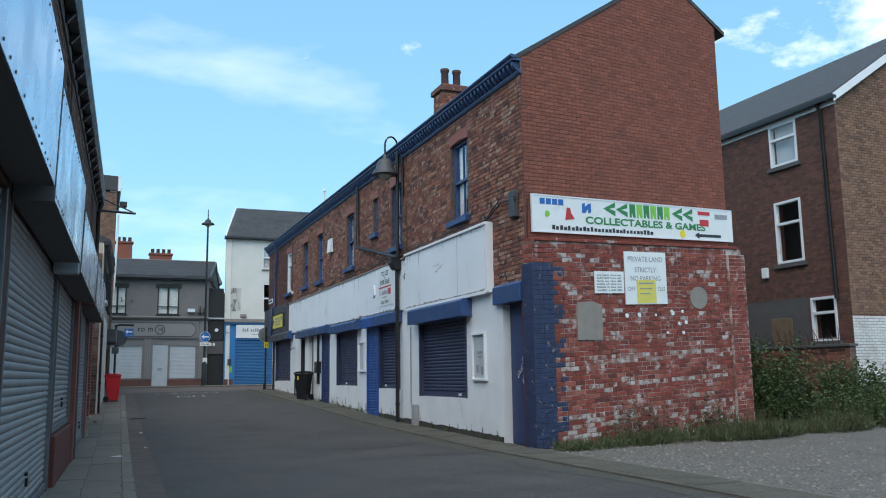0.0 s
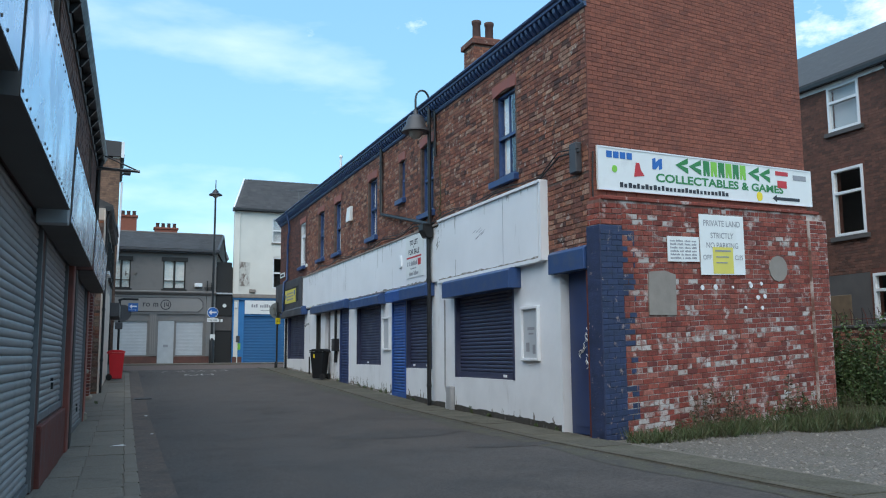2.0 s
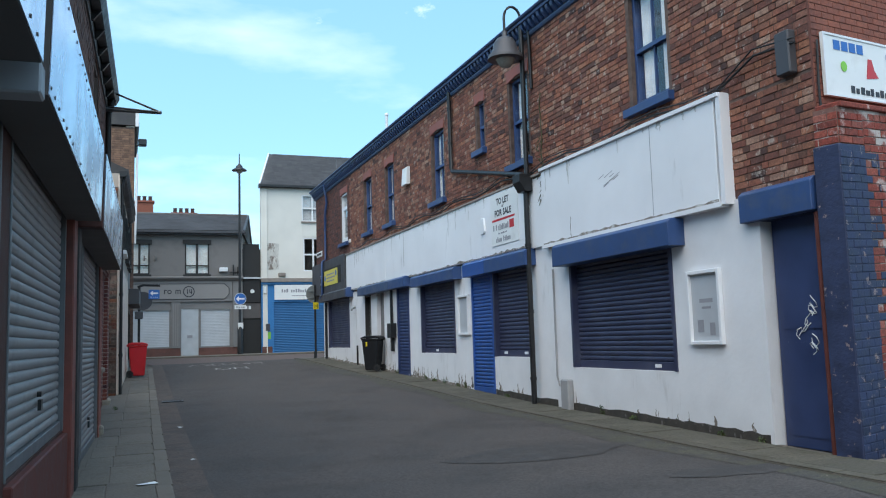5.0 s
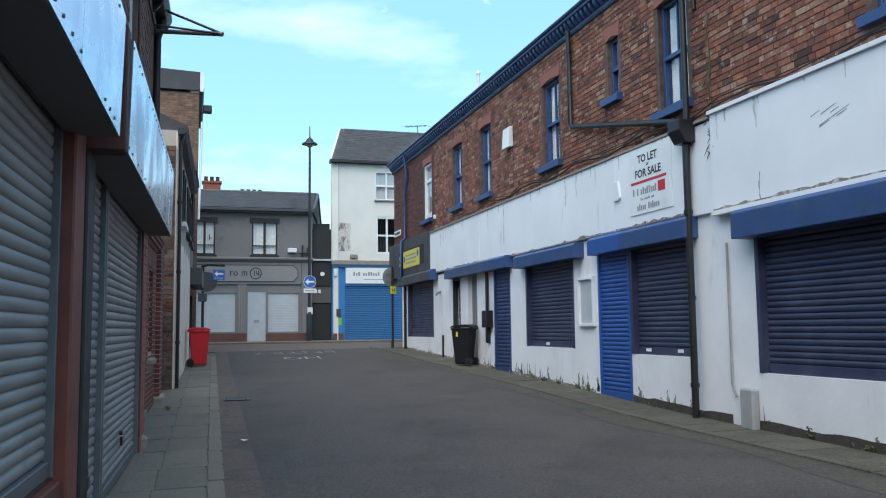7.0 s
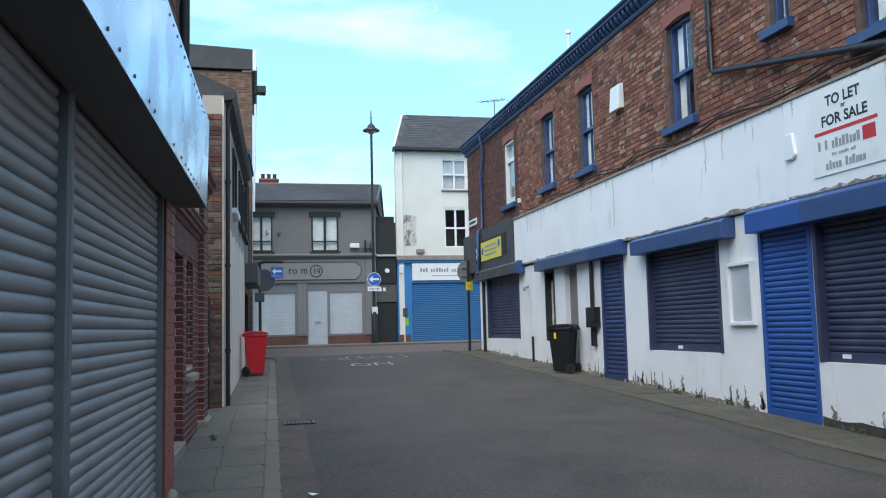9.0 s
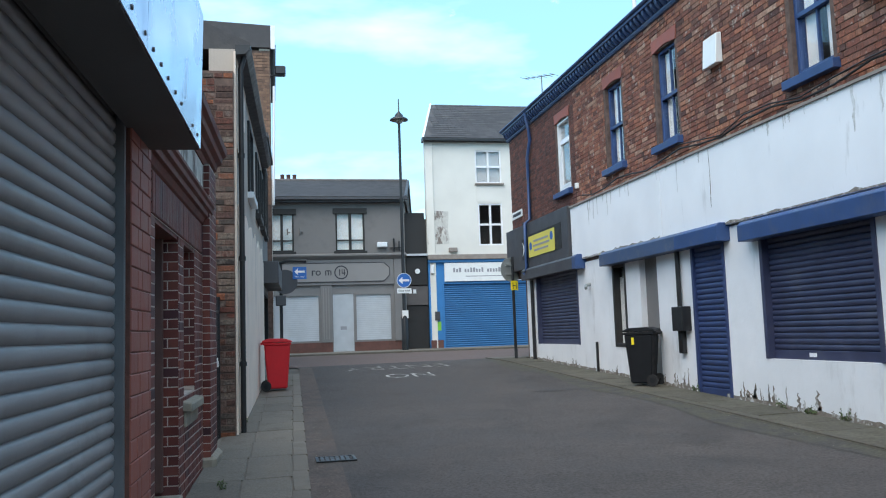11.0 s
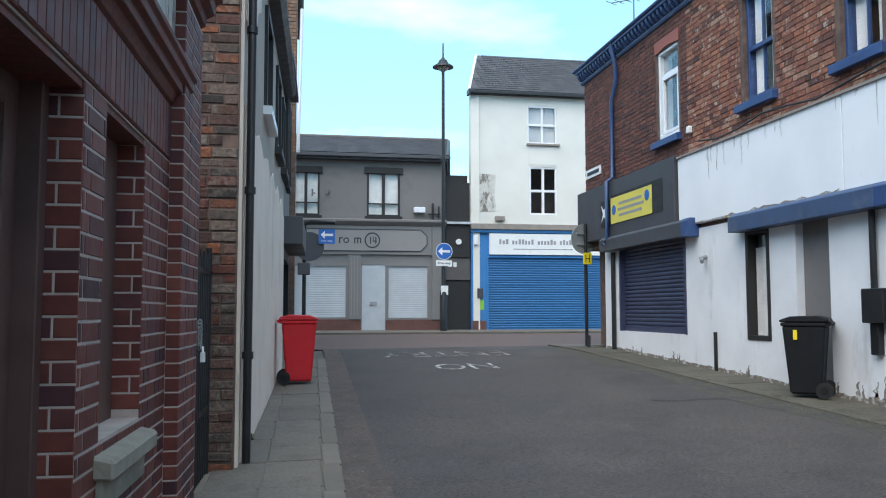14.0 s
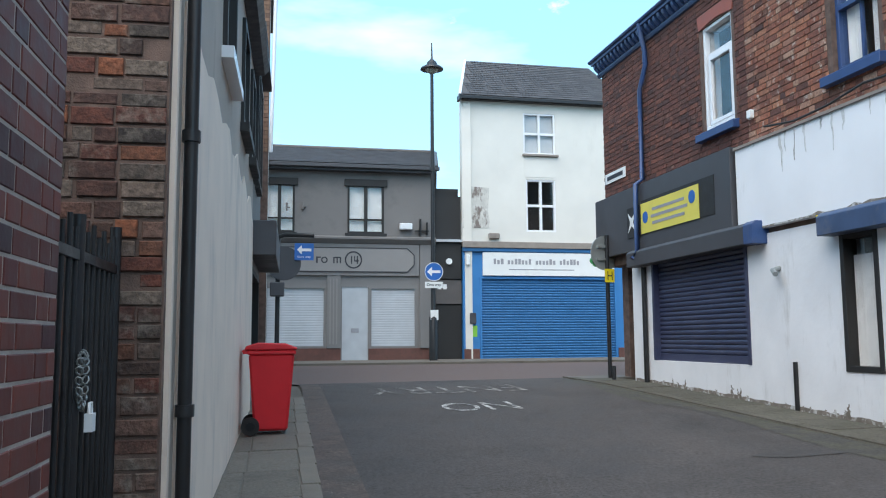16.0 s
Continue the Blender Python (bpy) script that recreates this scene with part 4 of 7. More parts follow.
brick_skin(front_up, RF, brick_rects(13.42, 14.84, 2.98, 4.2, [], 0.225, 0.075, 0.01, "flemish"), M_OLD, depth=0.005, rough=0.004)

# shopfront boards
fa = part("fascia_board", Me().box(RF, 14.93, 19.62, 0.0, 0.13, 2.94, 4.26), M_FASCIA, terrace, "blank white fascia board with grubby lower edge", bevel=0.008)
part("fascia_trim", Me().box(RF, 14.8, 19.62, 0.0, 0.17, 4.26, 4.31).box(RF, 14.78, 14.86, 0.0, 0.15, 2.9, 4.3).box(RF, 14.86, 19.62, 0.0, 0.16, 2.88, 2.94), M_FASCIA, terrace)
for u in (16.3,):
    part("board_joint", Me().box(RF, u, u + 0.008, 0.131, 0.134, 2.95, 4.25), M_GREYINK, fa)
part("fascia_board", Me().box(RF, 19.66, 20.16, 0.0, 0.09, 2.94, 4.2), M_FASCIA, terrace, bevel=0.006)
part("fascia_board", Me().box(RF, 20.2, 22.38, 0.0, 0.11, 2.98, 4.22), M_FASCIA, terrace, "white board with peeling lower edge", bevel=0.006)
fl = part("fascia_board", Me().box(RF, 22.4, 29.3, 0.0, 0.10, 2.98, 4.23), M_FASCIA, terrace, "long white fascia with cracks and drips", bevel=0.006)
part("fascia_board", Me().box(RF, 29.32, 33.8, 0.0, 0.10, 3.02, 4.27), M_FASCIA, terrace, bevel=0.006)
part("fascia_capping", Me().box(RF, 19.66, 33.8, 0.0, 0.13, 4.225, 4.262), M_CEM, terrace)
dk = part("dark_fascia", Me().box(RF, 33.85, 38.95, 0.0, 0.16, 3.12, 4.3), M_CHAR, terrace, "charcoal sign board that turns the corner", bevel=0.008)
part("recess_panel", Me().box(RF, 34.3, 36.8, 0.161, 0.168, 3.38, 3.98), M_DARKW, dk)


def shutter_box(u0, u1, z0, z1, out, material, label=""):
    return part("shutter_box", Me().prism(RF, [(0.0, z0), (out, z0), (out, z1 - 0.05), (out - 0.06, z1), (0.0, z1)], u0, u1, axis="u"), material, terrace, label, bevel=0.008)


def roller(u0, u1, z0, z1, material, pitch=0.078, label="navy roller shutter, closed", v=-0.06):
    s = part("roller_shutter", Me().box(RF, u0 + 0.07, u1 - 0.07, v - 0.03, v + 0.03, z0, z0 + 0.12), material, terrace, label, bevel=0.005)
    for a in (u0, u1 - 0.07):
        part("guide_rail", Me().box(RF, a, a + 0.07, v - 0.05, 0.055, z0, z1), material, s, bevel=0.004)
    slats(s, RF, u0 + 0.07, u1 - 0.07, v, z0 + 0.12, z1, pitch, material, 0.013)
    part("backing", Me().box(RF, u0, u1, -0.29, -0.27, z0, z1), M_DARKW, s)
    return s


shutter_box(13.44, 14.58, 2.62, 3.0, 0.14, M_BLUE, "blue steel shutter box over the corner door")
shutter_box(15.78, 19.02, 2.50, 2.87, 0.30, M_BLUE, "long blue steel shutter box")
shutter_box(20.12, 22.0, 2.64, 2.95, 0.26, M_BLUE)
shutter_box(22.0, 23.15, 2.64, 2.95, 0.26, M_BBLUE, "bright blue steel shutter box")
shutter_box(23.72, 26.68, 2.66, 2.94, 0.26, M_BLUE)
shutter_box(27.25, 28.6, 2.74, 3.02, 0.26, M_BLUE)
shutter_box(28.6, 31.85, 2.74, 3.02, 0.26, M_BLUEG, "faded blue grey steel shutter box")
shutter_box(33.42, 37.3, 2.82, 3.12, 0.26, M_CHAR)
shutter_box(33.2, 33.42, 2.81, 3.13, 0.265, M_BLUE, "blue end of the charcoal shutter box")
r1 = roller(16.08, 18.9, 0.82, 2.54, M_NAVY)
r2 = roller(20.3, 22.06, 0.97, 2.66, M_NAVY)
r3 = roller(24.18, 26.5, 1.02, 2.68, M_NAVY)
roller(33.7, 36.72, 1.15, 2.84, M_NAVY)
roller(22.09, 23.18, 0.22, 2.66, M_BBLUE, 0.075, "bright blue roller shutter door, closed", v=0.02)
roller(27.44, 28.47, 0.41, 2.76, M_NAVYD, 0.085, "dark blue roller shutter door, closed", v=0.0)
for u, z in ((16.55, 0.86), (20.7, 1.02), (21.6, 1.02), (25.5, 1.06)):
    part("lock_label", Me().box(RF, u, u + 0.14, -0.03, -0.02, z, z + 0.05), M_WHITE, r1)
# scuffs, drips and loose ends on the white boards
rr = random.Random(41)
sc = Me()
for k in range(7):
    u, z = 17.35 - rr.uniform(-0.28, 0.3), 3.74 + rr.uniform(-0.16, 0.14)
    ln = rr.uniform(0.12, 0.3)
    sc.prism(RF, [(u, z), (u + ln, z - 0.3 * ln), (u + ln, z - 0.3 * ln + 0.012), (u, z + 0.006)], 0.131, 0.1335)
part("scuff", sc, M_GREYINK, fa, "grey scuff marks on the white board")
for u, z0, z1, v in ((18.62, 2.96, 3.3, 0.131), (27.6, 3.3, 4.2, 0.101), (32.4, 3.8, 4.2, 0.101)):
    pts = [(u + 0.012 * math.sin(7 * k + u), z0 + (z1 - z0) * k / 6) for k in range(7)]
    part("drip_mark", Me().prism(RF, pts + [(a + rr.uniform(0.006, 0.02), b) for a, b in pts[::-1]], v, v + 0.002), M_DRIP, terrace, "brown drip mark")
for a, b, z, v in ((14.93, 19.6, 2.945, 0.131), (20.22, 22.36, 2.985, 0.111), (22.42, 29.2, 2.985, 0.101), (29.4, 33.7, 3.025, 0.101)):
    n = int((b - a) / 0.13)
    top = [(a + (b - a) * k / n, z + 0.02 + max(0.0, rr.gauss(0.0, 0.018))) for k in range(n + 1)]
    part("worn_edge", Me().prism(RF, [(a, z), (b, z)] + top[::-1], v, v + 0.002), M_DRIP, terrace, "dirty flaking lower edge of the board")
def grime(a, b, v, n, low, high, seed, foot=None, top=None):
    """Ragged runs of dirt: rising from the ground, or hanging from a board's top edge."""
    rr = random.Random(seed)
    me = Me()
    for k in range(n):
        u = rr.uniform(a, b)
        h = low + (high - low) * rr.random() ** 2.2
        w = rr.uniform(0.03, 0.12) if foot else rr.uniform(0.02, 0.07)
        z = (gz(7, u) + 0.05) if foot else top - h
        m = 6
        wid = [w * (1 - 0.8 * i / m) * rr.uniform(0.6, 1.3) if foot else w * (0.25 + 0.75 * i / m) * rr.uniform(0.6, 1.3) for i in range(m + 1)]
        mid = [u + rr.uniform(-0.3, 0.3) * w for i in range(m + 1)]
        pts = [(mid[i] - wid[i] / 2, z + h * i / m) for i in range(m + 1)] + [(mid[i] + wid[i] / 2, z + h * i / m) for i in range(m, -1, -1)]
        me.prism(RF, pts, v, v + 0.0025)
    part("grime_run", me, M_DRIP if foot else M_STREAK, terrace, "runs of dirt on the white paint", kind="stuff")


grime(14.5, 16.0, 0.035, 9, 0.05, 0.25, 1, foot=True)
grime(16.1, 19.0, 0.035, 14, 0.05, 0.3, 2, foot=True)
grime(20.3, 22.0, 0.035, 10, 0.05, 0.3, 3, foot=True)
grime(23.25, 27.3, 0.035, 40, 0.05, 0.3, 4, foot=True)
grime(28.6, 29.7, 0.035, 9, 0.05, 0.35, 5, foot=True)
grime(30.5, 37.0, 0.035, 30, 0.03, 0.18, 6, foot=True)
grime(15.0, 19.5, 0.131, 12, 0.06, 0.4, 7, top=4.25)
grime(20.3, 22.3, 0.111, 6, 0.06, 0.3, 8, top=4.21)
grime(22.5, 29.2, 0.101, 20, 0.06, 0.55, 9, top=4.22)
grime(29.4, 33.7, 0.101, 14, 0.06, 0.6, 10, top=4.26)
hang = thing("dead_creeper", RF.p(19.64, 0.1, 4.3), "dry dead creeper hanging beside the fascia joint", "weeds")
hm = Me()
for k in range(16):
    z = 3.75 + k * 0.075
    c = RF.p(19.64 + 0.05 * math.sin(k * 2.1), 0.11 + 0.02 * math.cos(k), z)
    for j in range(3):
        hm.tube([c, c + Vector((rr.uniform(-0.05, 0.01), rr.uniform(-0.09, 0.09), rr.uniform(-0.12, 0.06)))], 0.009, 4, r1=0.003)
part("twig", hm, M_STEM, hang)
part("stem", Me().tube([RF.p(19.66, 0.06, 2.95 + 0.12 * k) + Vector((0.01 * math.sin(k * 1.7), 0.02 * math.sin(k), 0)) for k in range(24)], 0.012, 5), M_STEM, hang)
# corner door
cd = part("door", Me().box(RF, 13.52, 14.33, -0.16, -0.11, 0.02, 2.62), M_NAVYD, terrace, "plain dark blue door with scrawled white paint", bevel=0.004)
part("door_panel", Me().box(RF, 13.6, 14.25, -0.11, -0.10, 0.15, 1.2).box(RF, 13.6, 14.25, -0.11, -0.10, 1.35, 2.5), M_NAVYD, cd)
gr = Me()
rr = random.Random(8)
for k in range(9):
    u, z = 13.75 + rr.random() * 0.25, 1.1 + k * 0.07 + rr.uniform(-0.03, 0.03)
    gr.tube([RF.p(u + 0.05 * math.sin(j * 1.3 + k), -0.098, z + 0.07 * math.sin(j * 0.9 + 2 * k)) for j in range(6)], 0.006, 5)
part("scrawl", gr, M_SIGNW, cd, "scrawled white paint")
# grey boarded door and slit window
part("boarded_door", Me().box(RF, 29.74, 30.46, -0.12, -0.08, 0.4, 2.76), M_GREYR, terrace, "grey boarded doorway", bevel=0.004)
sl = part("slit_window", frame_ring(Me(), RF, 31.1, 31.73, 1.13, 2.76, 0.07, -0.14, 0.05), M_DARKW, terrace, "narrow dark framed window", bevel=0.004)
pane("pane", RF, 31.17, 31.66, 1.2, 2.7, -0.08, sl)
part("blind", Me().box(RF, 31.17, 31.66, -0.10, -0.09, 1.2, 2.5), M_CURT, sl, "pale blind")
# notice cases
for u0, u1, z0, z1 in ((15.08, 15.74, 1.18, 2.14), (23.3, 23.92, 1.42, 2.3)):
    nc = thing("notice_case", RF.p((u0 + u1) / 2, 0.04, z0), "empty white framed notice case on the white wall", "notice board")
    part("frame", frame_ring(Me(), RF, u0, u1, z0, z1, 0.05, 0.036, 0.10), M_WHITE, nc, bevel=0.006)
    part("backing", Me().box(RF, u0 + 0.05, u1 - 0.05, 0.036, 0.05, z0 + 0.05, z1 - 0.05), M_LSHUT, nc)
    if u0 < 20:
        bars("writing", RF, [(15.27, 15.53, 1.72, 1.77), (15.31, 15.49, 1.64, 1.67), (15.25, 15.35, 1.3, 1.46), (15.47, 15.59, 1.34, 1.5)], 0.051, M_GREYINK, nc)

# chimney, flue and aerial
ch = thing("chimney", (9.8, 23.3, 8.6), "sooty brick chimney stack with two clay pots on the terrace", "chimney")
st = part("stack", Me().box(W, 9.36, 10.24, 22.95, 23.65, 8.4, 10.0), M_MORT, ch)
for f, a, b in ((Fr((9.36, 22.95, 0), (1, 0), (0, -1)), 0.0, 0.88), (Fr((9.36, 22.95, 0), (0, 1), (-1, 0)), 0.0, 0.7)):
    brick_skin(st, f, brick_rects(a, b, 8.5, 9.98, [], 0.225, 0.075, 0.01, "flemish"), M_OLD, depth=0.01)
part("cap", Me().box(W, 9.28, 10.32, 22.87, 23.73, 10.0, 10.16).box(W, 9.36, 10.24, 22.95, 23.65, 10.16, 10.24), M_OLD, ch, bevel=0.01)
for x in (9.6, 10.0):
    part("pot", Me().lathe((x, 23.3, 10.2), [(0.13, 0), (0.12, 0.1), (0.115, 0.5), (0.14, 0.54), (0.14, 0.62), (0.1, 0.62), (0.1, 0.5)], 16), M_TERRA, ch)
fp = thing("flue_pipe", (7.9, 31.9, 7.8), "thin white flue pipe above the roof", "flue")
part("pipe", Me().tube([(7.9, 31.9, 7.7), (7.9, 31.9, 8.62)], 0.045, 10), M_WHITE, fp)
part("cowl", Me().lathe((7.9, 31.9, 8.58), [(0.06, 0), (0.07, 0.06), (0.03, 0.1)], 12), M_WHITE, fp)
ae = thing("tv_aerial", (7.3, 36.4, 7.2), "thin metal television aerial over the eaves", "aerial")
part("mast", Me().tube([(7.3, 36.4, 7.2), (7.3, 36.4, 8.15)], 0.015, 6), M_GALVD, ae)
part("boom", Me().tube([(7.0, 36.9, 8.2), (7.5, 36.0, 8.05)], 0.01, 6), M_GALVD, ae)
for k in range(6):
    q = Vector((7.0, 36.9, 8.2)).lerp(Vector((7.5, 36.0, 8.05)), k / 5)
    part("element", Me().tube([q + Vector((-0.16, -0.1, 0)), q + Vector((0.16, 0.1, 0))], 0.006, 5), M_GALVD, ae)


# pipes on the front
def pipe(name, pts, r, material, label, clips=()):
    t = thing(name, pts[0], label, "pipe")
    part("pipe", Me().tube(pts, r, 10), material, t)
    for c in clips:
        part("clip", Me().lathe((c[0], c[1], c[2]), [(r + 0.012, -0.03), (r + 0.012, 0.03)], 10), material, t)
    return t


dp = pipe("downpipe", [RF.p(20.14, 0.17, 0.08), RF.p(20.14, 0.17, 4.1)], 0.05, M_BLACK,
          "black cast iron downpipe with hopper down the white front", [RF.p(20.14, 0.17, z) for z in (0.6, 1.8, 3.0)])
part("hopper", Me().prism(RF, [(0.1, 3.98), (0.26, 3.98), (0.36, 4.15), (0.36, 4.3), (0.1, 4.3)], 20.0, 20.3, axis="u"), M_BLACK, dp, bevel=0.01)
pipe("waste_pipe", [RF.p(24.05, 0.08, 7.1), RF.p(24.05, 0.08, 5.22), RF.p(23.98, 0.08, 5.14), RF.p(20.38, 0.12, 4.36), RF.p(20.28, 0.14, 4.3)], 0.045, M_BLACK, "dark rain pipe sloping across the brick to the hopper", [RF.p(24.05, 0.08, z) for z in (6.6, 5.8)])
pipe("downpipe", [RF.p(36.6, 0.2, 7.2), RF.p(36.6, 0.1, 6.7), RF.p(36.63, 0.08, 6.45), RF.p(36.9, 0.08, 6.05), RF.p(36.9, 0.08, 4.4), RF.p(36.9, 0.22, 4.3), RF.p(36.9, 0.22, 3.1), RF.p(36.9, 0.33, 2.95)], 0.045, M_BLUE, "blue painted downpipe over the charcoal sign board")
pipe("downpipe", [RF.p(36.95, 0.09, 2.8), RF.p(36.95, 0.09, 0.72)], 0.045, M_BLACK, "dark lower downpipe beside the shutter")
pipe("conduit", [RF.p(19.45, 0.06, 2.5), RF.p(19.45, 0.06, 0.65), RF.p(19.38, 0.06, 0.5)], 0.016, M_PIPEG, "thin grey conduit on the white wall")
pipe("vent_pipe", [RF.p(32.68, 0.06, 0.55), RF.p(32.68, 0.06, 1.22)], 0.03, M_BLACK, "short black pipe stub rising from the pavement")
pipe("vent_pipe", [RF.p(20.0, 0.04, 5.9), RF.p(20.0, 0.06, 7.1)], 0.03, M_BLACK, "short dark pipe under the eaves")
pipe("corner_pipe", [RF.p(13.47, 0.045, 0.0), RF.p(13.47, 0.045, 2.6)], 0.035, M_MAROON, "brown pipe beside the blue corner door")
cb = thing("cable_run", RF.p(15, 0.05, 4.4), "sagging black cables along the top of the fascia", "cable")
pts = [RF.p(13.55 + k * 0.65, 0.09, 4.36 + 0.06 * math.sin(k * 1.7) + (0.16 if k < 2 else 0)) for k in range(31)]
part("cable", Me().tube(pts, 0.016, 5), M_CABLE, cb)
part("cable", Me().tube([q + Vector((-0.02, 0, 0.05 + 0.03 * math.sin(i * 2.3))) for i, q in enumerate(pts[:24])], 0.011, 5), M_CABLE, cb)
part("cable", Me().tube([GU.p(0.05, 0.03, 4.5), GU.p(0.02, 0.03, 4.0), GU.p(0.03, 0.03, 3.5)], 0.014, 5), M_CABLE, cb)
jb = solo("junction_box", Me().box(RF, 13.62, 13.84, 0.0, 0.12, 4.2, 4.7), M_CHAR, "dark junction box on the brick corner", "junction box", bevel=0.015)

# lamp on the front
wl = thing("wall_lamp", RF.p(20.5, 0.1, 5), "grey bell-shaped street lamp on a swan-neck bracket", "street lamp")
part("pole", Me().tube([RF.p(20.14, 0.14, 4.3), RF.p(20.14, 0.14, 7.3)], 0.045, 10), M_BLACK, wl)
part("bracket", Me().tube([RF.p(20.14, 0.14 + 0.17 - 0.17 * math.cos(a), 7.25 + 0.24 * math.sin(a)) for a in [math.pi * k / 10 for k in range(11)]] + [RF.p(20.14, 0.48, 6.98)], 0.025, 8), M_BLACK, wl)
hc = RF.p(20.14, 0.48, 6.52)
part("hood", Me().lathe(hc, [(0.33, -0.06), (0.32, 0.0), (0.24, 0.1), (0.21, 0.24), (0.15, 0.33), (0.05, 0.38), (0.05, 0.48)], 22), M_CHAR, wl)
part("diffuser", Me().lathe(hc, [(0.02, -0.22), (0.09, -0.2), (0.15, -0.13), (0.2, -0.02), (0.2, 0.01)], 18), M_LAMPG, wl)

# small fixtures on the front
solo("vent_cowl", Me().prism(RF, [(0.012, 5.45), (0.14, 5.43), (0.1, 5.9), (0.012, 5.92)], 27.15, 27.55, axis="u"), M_SIGNW, "white sloping vent cowl on the brick", "vent", bevel=0.01)
solo("alarm_box", Me().prism(RF, [(22.14, 3.52), (22.2, 3.47), (22.32, 3.47), (22.38, 3.52), (22.33, 3.8), (22.19, 3.8)], 0.1, 0.15), M_WHITE, "white alarm box on the fascia", "alarm", bevel=0.012)
mt = thing("meter_box", RF.p(28.85, 0.05, 1.3), "black electric meter box with conduit", "meter box")
part("box", Me().box(RF, 28.58, 28.95, 0.036, 0.2, 1.42, 1.82).box(RF, 28.78, 28.92, 0.036, 0.12, 1.05, 1.42), M_BLACK, mt, bevel=0.01)
part("conduit", Me().tube([RF.p(28.85, 0.09, 1.8), RF.p(28.85, 0.09, 2.75)], 0.04, 8), M_BLACK, mt)
solo("service_box", Me().box(RF, 18.94, 19.2, 0.036, 0.15, 0.04, 0.62), M_PIPEG, "grey steel service box against the white wall", "service box", bevel=0.02)
solo("cctv_bracket", Me().tube([RF.p(32.95, 0.03, 2.45), RF.p(32.95, 0.14, 2.42), RF.p(32.8, 0.2, 2.36)], 0.035, 8), M_SIGNGR, "small grey security camera on the white wall", "security camera")
solo("spotlight", Me().box(RF, 33.4, 33.5, 0.01, 0.08, 4.62, 4.74), M_SIGNW, "small white box on the brick", "junction box", bevel=0.01)

# signs on the front
tl = thing("to_let_board", RF.p(21.3, 0.12, 3.2), "white letting board with black and red lettering", "sign")
part("board", Me().box(RF, 20.6, 21.84, 0.112, 0.125, 3.16, 4.18), M_SIGNW, tl)
for tx, u, z, h, w in (("TO LET", 21.56, 3.96, 0.13, 0.58), ("or", 21.3, 3.89, 0.045, 0.08), ("FOR SALE", 21.64, 3.73, 0.13, 0.76)):
    words("lettering", tx, RF, u, 0.128, z, h, M_INK, tl, width=w, mirror=True, bold=0.03)
part("red_stripe", Me().box(RF, 20.74, 21.78, 0.126, 0.128, 3.64, 3.68), M_RED, tl)
part("red_mark", Me().box(RF, 20.78, 20.98, 0.126, 0.128, 3.44, 3.6), M_RED, tl)
bars("writing", RF, letter_bars(RF, 21.02, 21.74, 3.46, 3.57, 12, 1, (8, 10)) + letter_bars(RF, 21.1, 21.5, 3.37, 3.41, 14, 2, (3, 10)) + letter_bars(RF, 20.95, 21.62, 3.22, 3.32, 12, 3, (6,)), 0.126, M_GREYINK, tl)
ys = thing("yellow_sign", RF.p(35.7, 0.17, 3.4), "yellow banner sign with purple badges on the charcoal board", "sign")
part("board", Me().box(RF, 34.75, 36.8, 0.169, 0.18, 3.38, 3.92), M_YELLOW, ys)
for u, z in ((34.95, 3.75), (36.62, 3.66)):
    part("badge", Me().disc(RF, u, z, 0.105, 0.18, 0.184), M_SBLUE, ys)
bars("writing", RF, [(35.2, 36.35, 3.74, 3.79), (35.1, 36.4, 3.62, 3.67), (35.2, 36.35, 3.5, 3.55)], 0.181, M_GREYINK, ys)
bl = part("dark_square", Me().box(RF, 36.82, 37.4, 0.169, 0.176, 3.36, 3.92), M_DARKW, dk)
part("pale_emblem", Me().prism(RF, [(37.02, 3.82), (37.14, 3.64), (37.02, 3.46), (37.2, 3.58), (37.36, 3.46), (37.26, 3.65), (37.36, 3.84), (37.2, 3.72)], 0.177, 0.18), M_SIGNW, bl, "pale winged emblem")
ns = thing("street_nameplate", RF.p(38.2, 0.0, 4.6), "white street nameplate on the corner brickwork", "sign")
part("plate", Me().box(RF, 37.75, 38.7, 0.012, 0.03, 4.62, 4.82), M_SIGNW, ns)
bars("writing", RF, [(37.85, 38.6, 4.68, 4.76)], 0.031, M_INK, ns)
hp = thing("hydrant_plate", RF.p(31.9, 0.2, 2.8), "yellow hydrant plate on the end of the shutter box", "sign")
part("plate", Me().box(RF, 31.855, 31.865, 0.02, 0.24, 2.76, 3.0), M_YELB, hp)

# signs on the gable
gs = thing("shop_banner", GU.p(3, 0.03, 4), "long white game shop banner with green lettering above the ledge", "sign")
part("board", Me().box(GU, 0.12, 6.02, 0.02, 0.05, 3.88, 4.60), M_SIGNW, gs)
part("border", frame_ring(Me(), GU, 0.12, 6.02, 3.88, 4.60, 0.025, 0.05, 0.06), M_WHITE, gs)
gv = 0.053
for u in (1.98, 2.33):
    part("chevron", Me().prism(GU, [(u, 4.42), (u + 0.33, 4.56), (u + 0.33, 4.46), (u + 0.15, 4.42), (u + 0.33, 4.38), (u + 0.33, 4.28)], gv, gv + 0.003), M_GREEN, gs)
for u in (4.0, 4.34):
    part("chevron", Me().prism(GU, [(u, 4.42), (u + 0.33, 4.56), (u + 0.33, 4.46), (u + 0.15, 4.42), (u + 0.33, 4.38), (u + 0.33, 4.28)], gv, gv + 0.003), M_GREEN, gs)
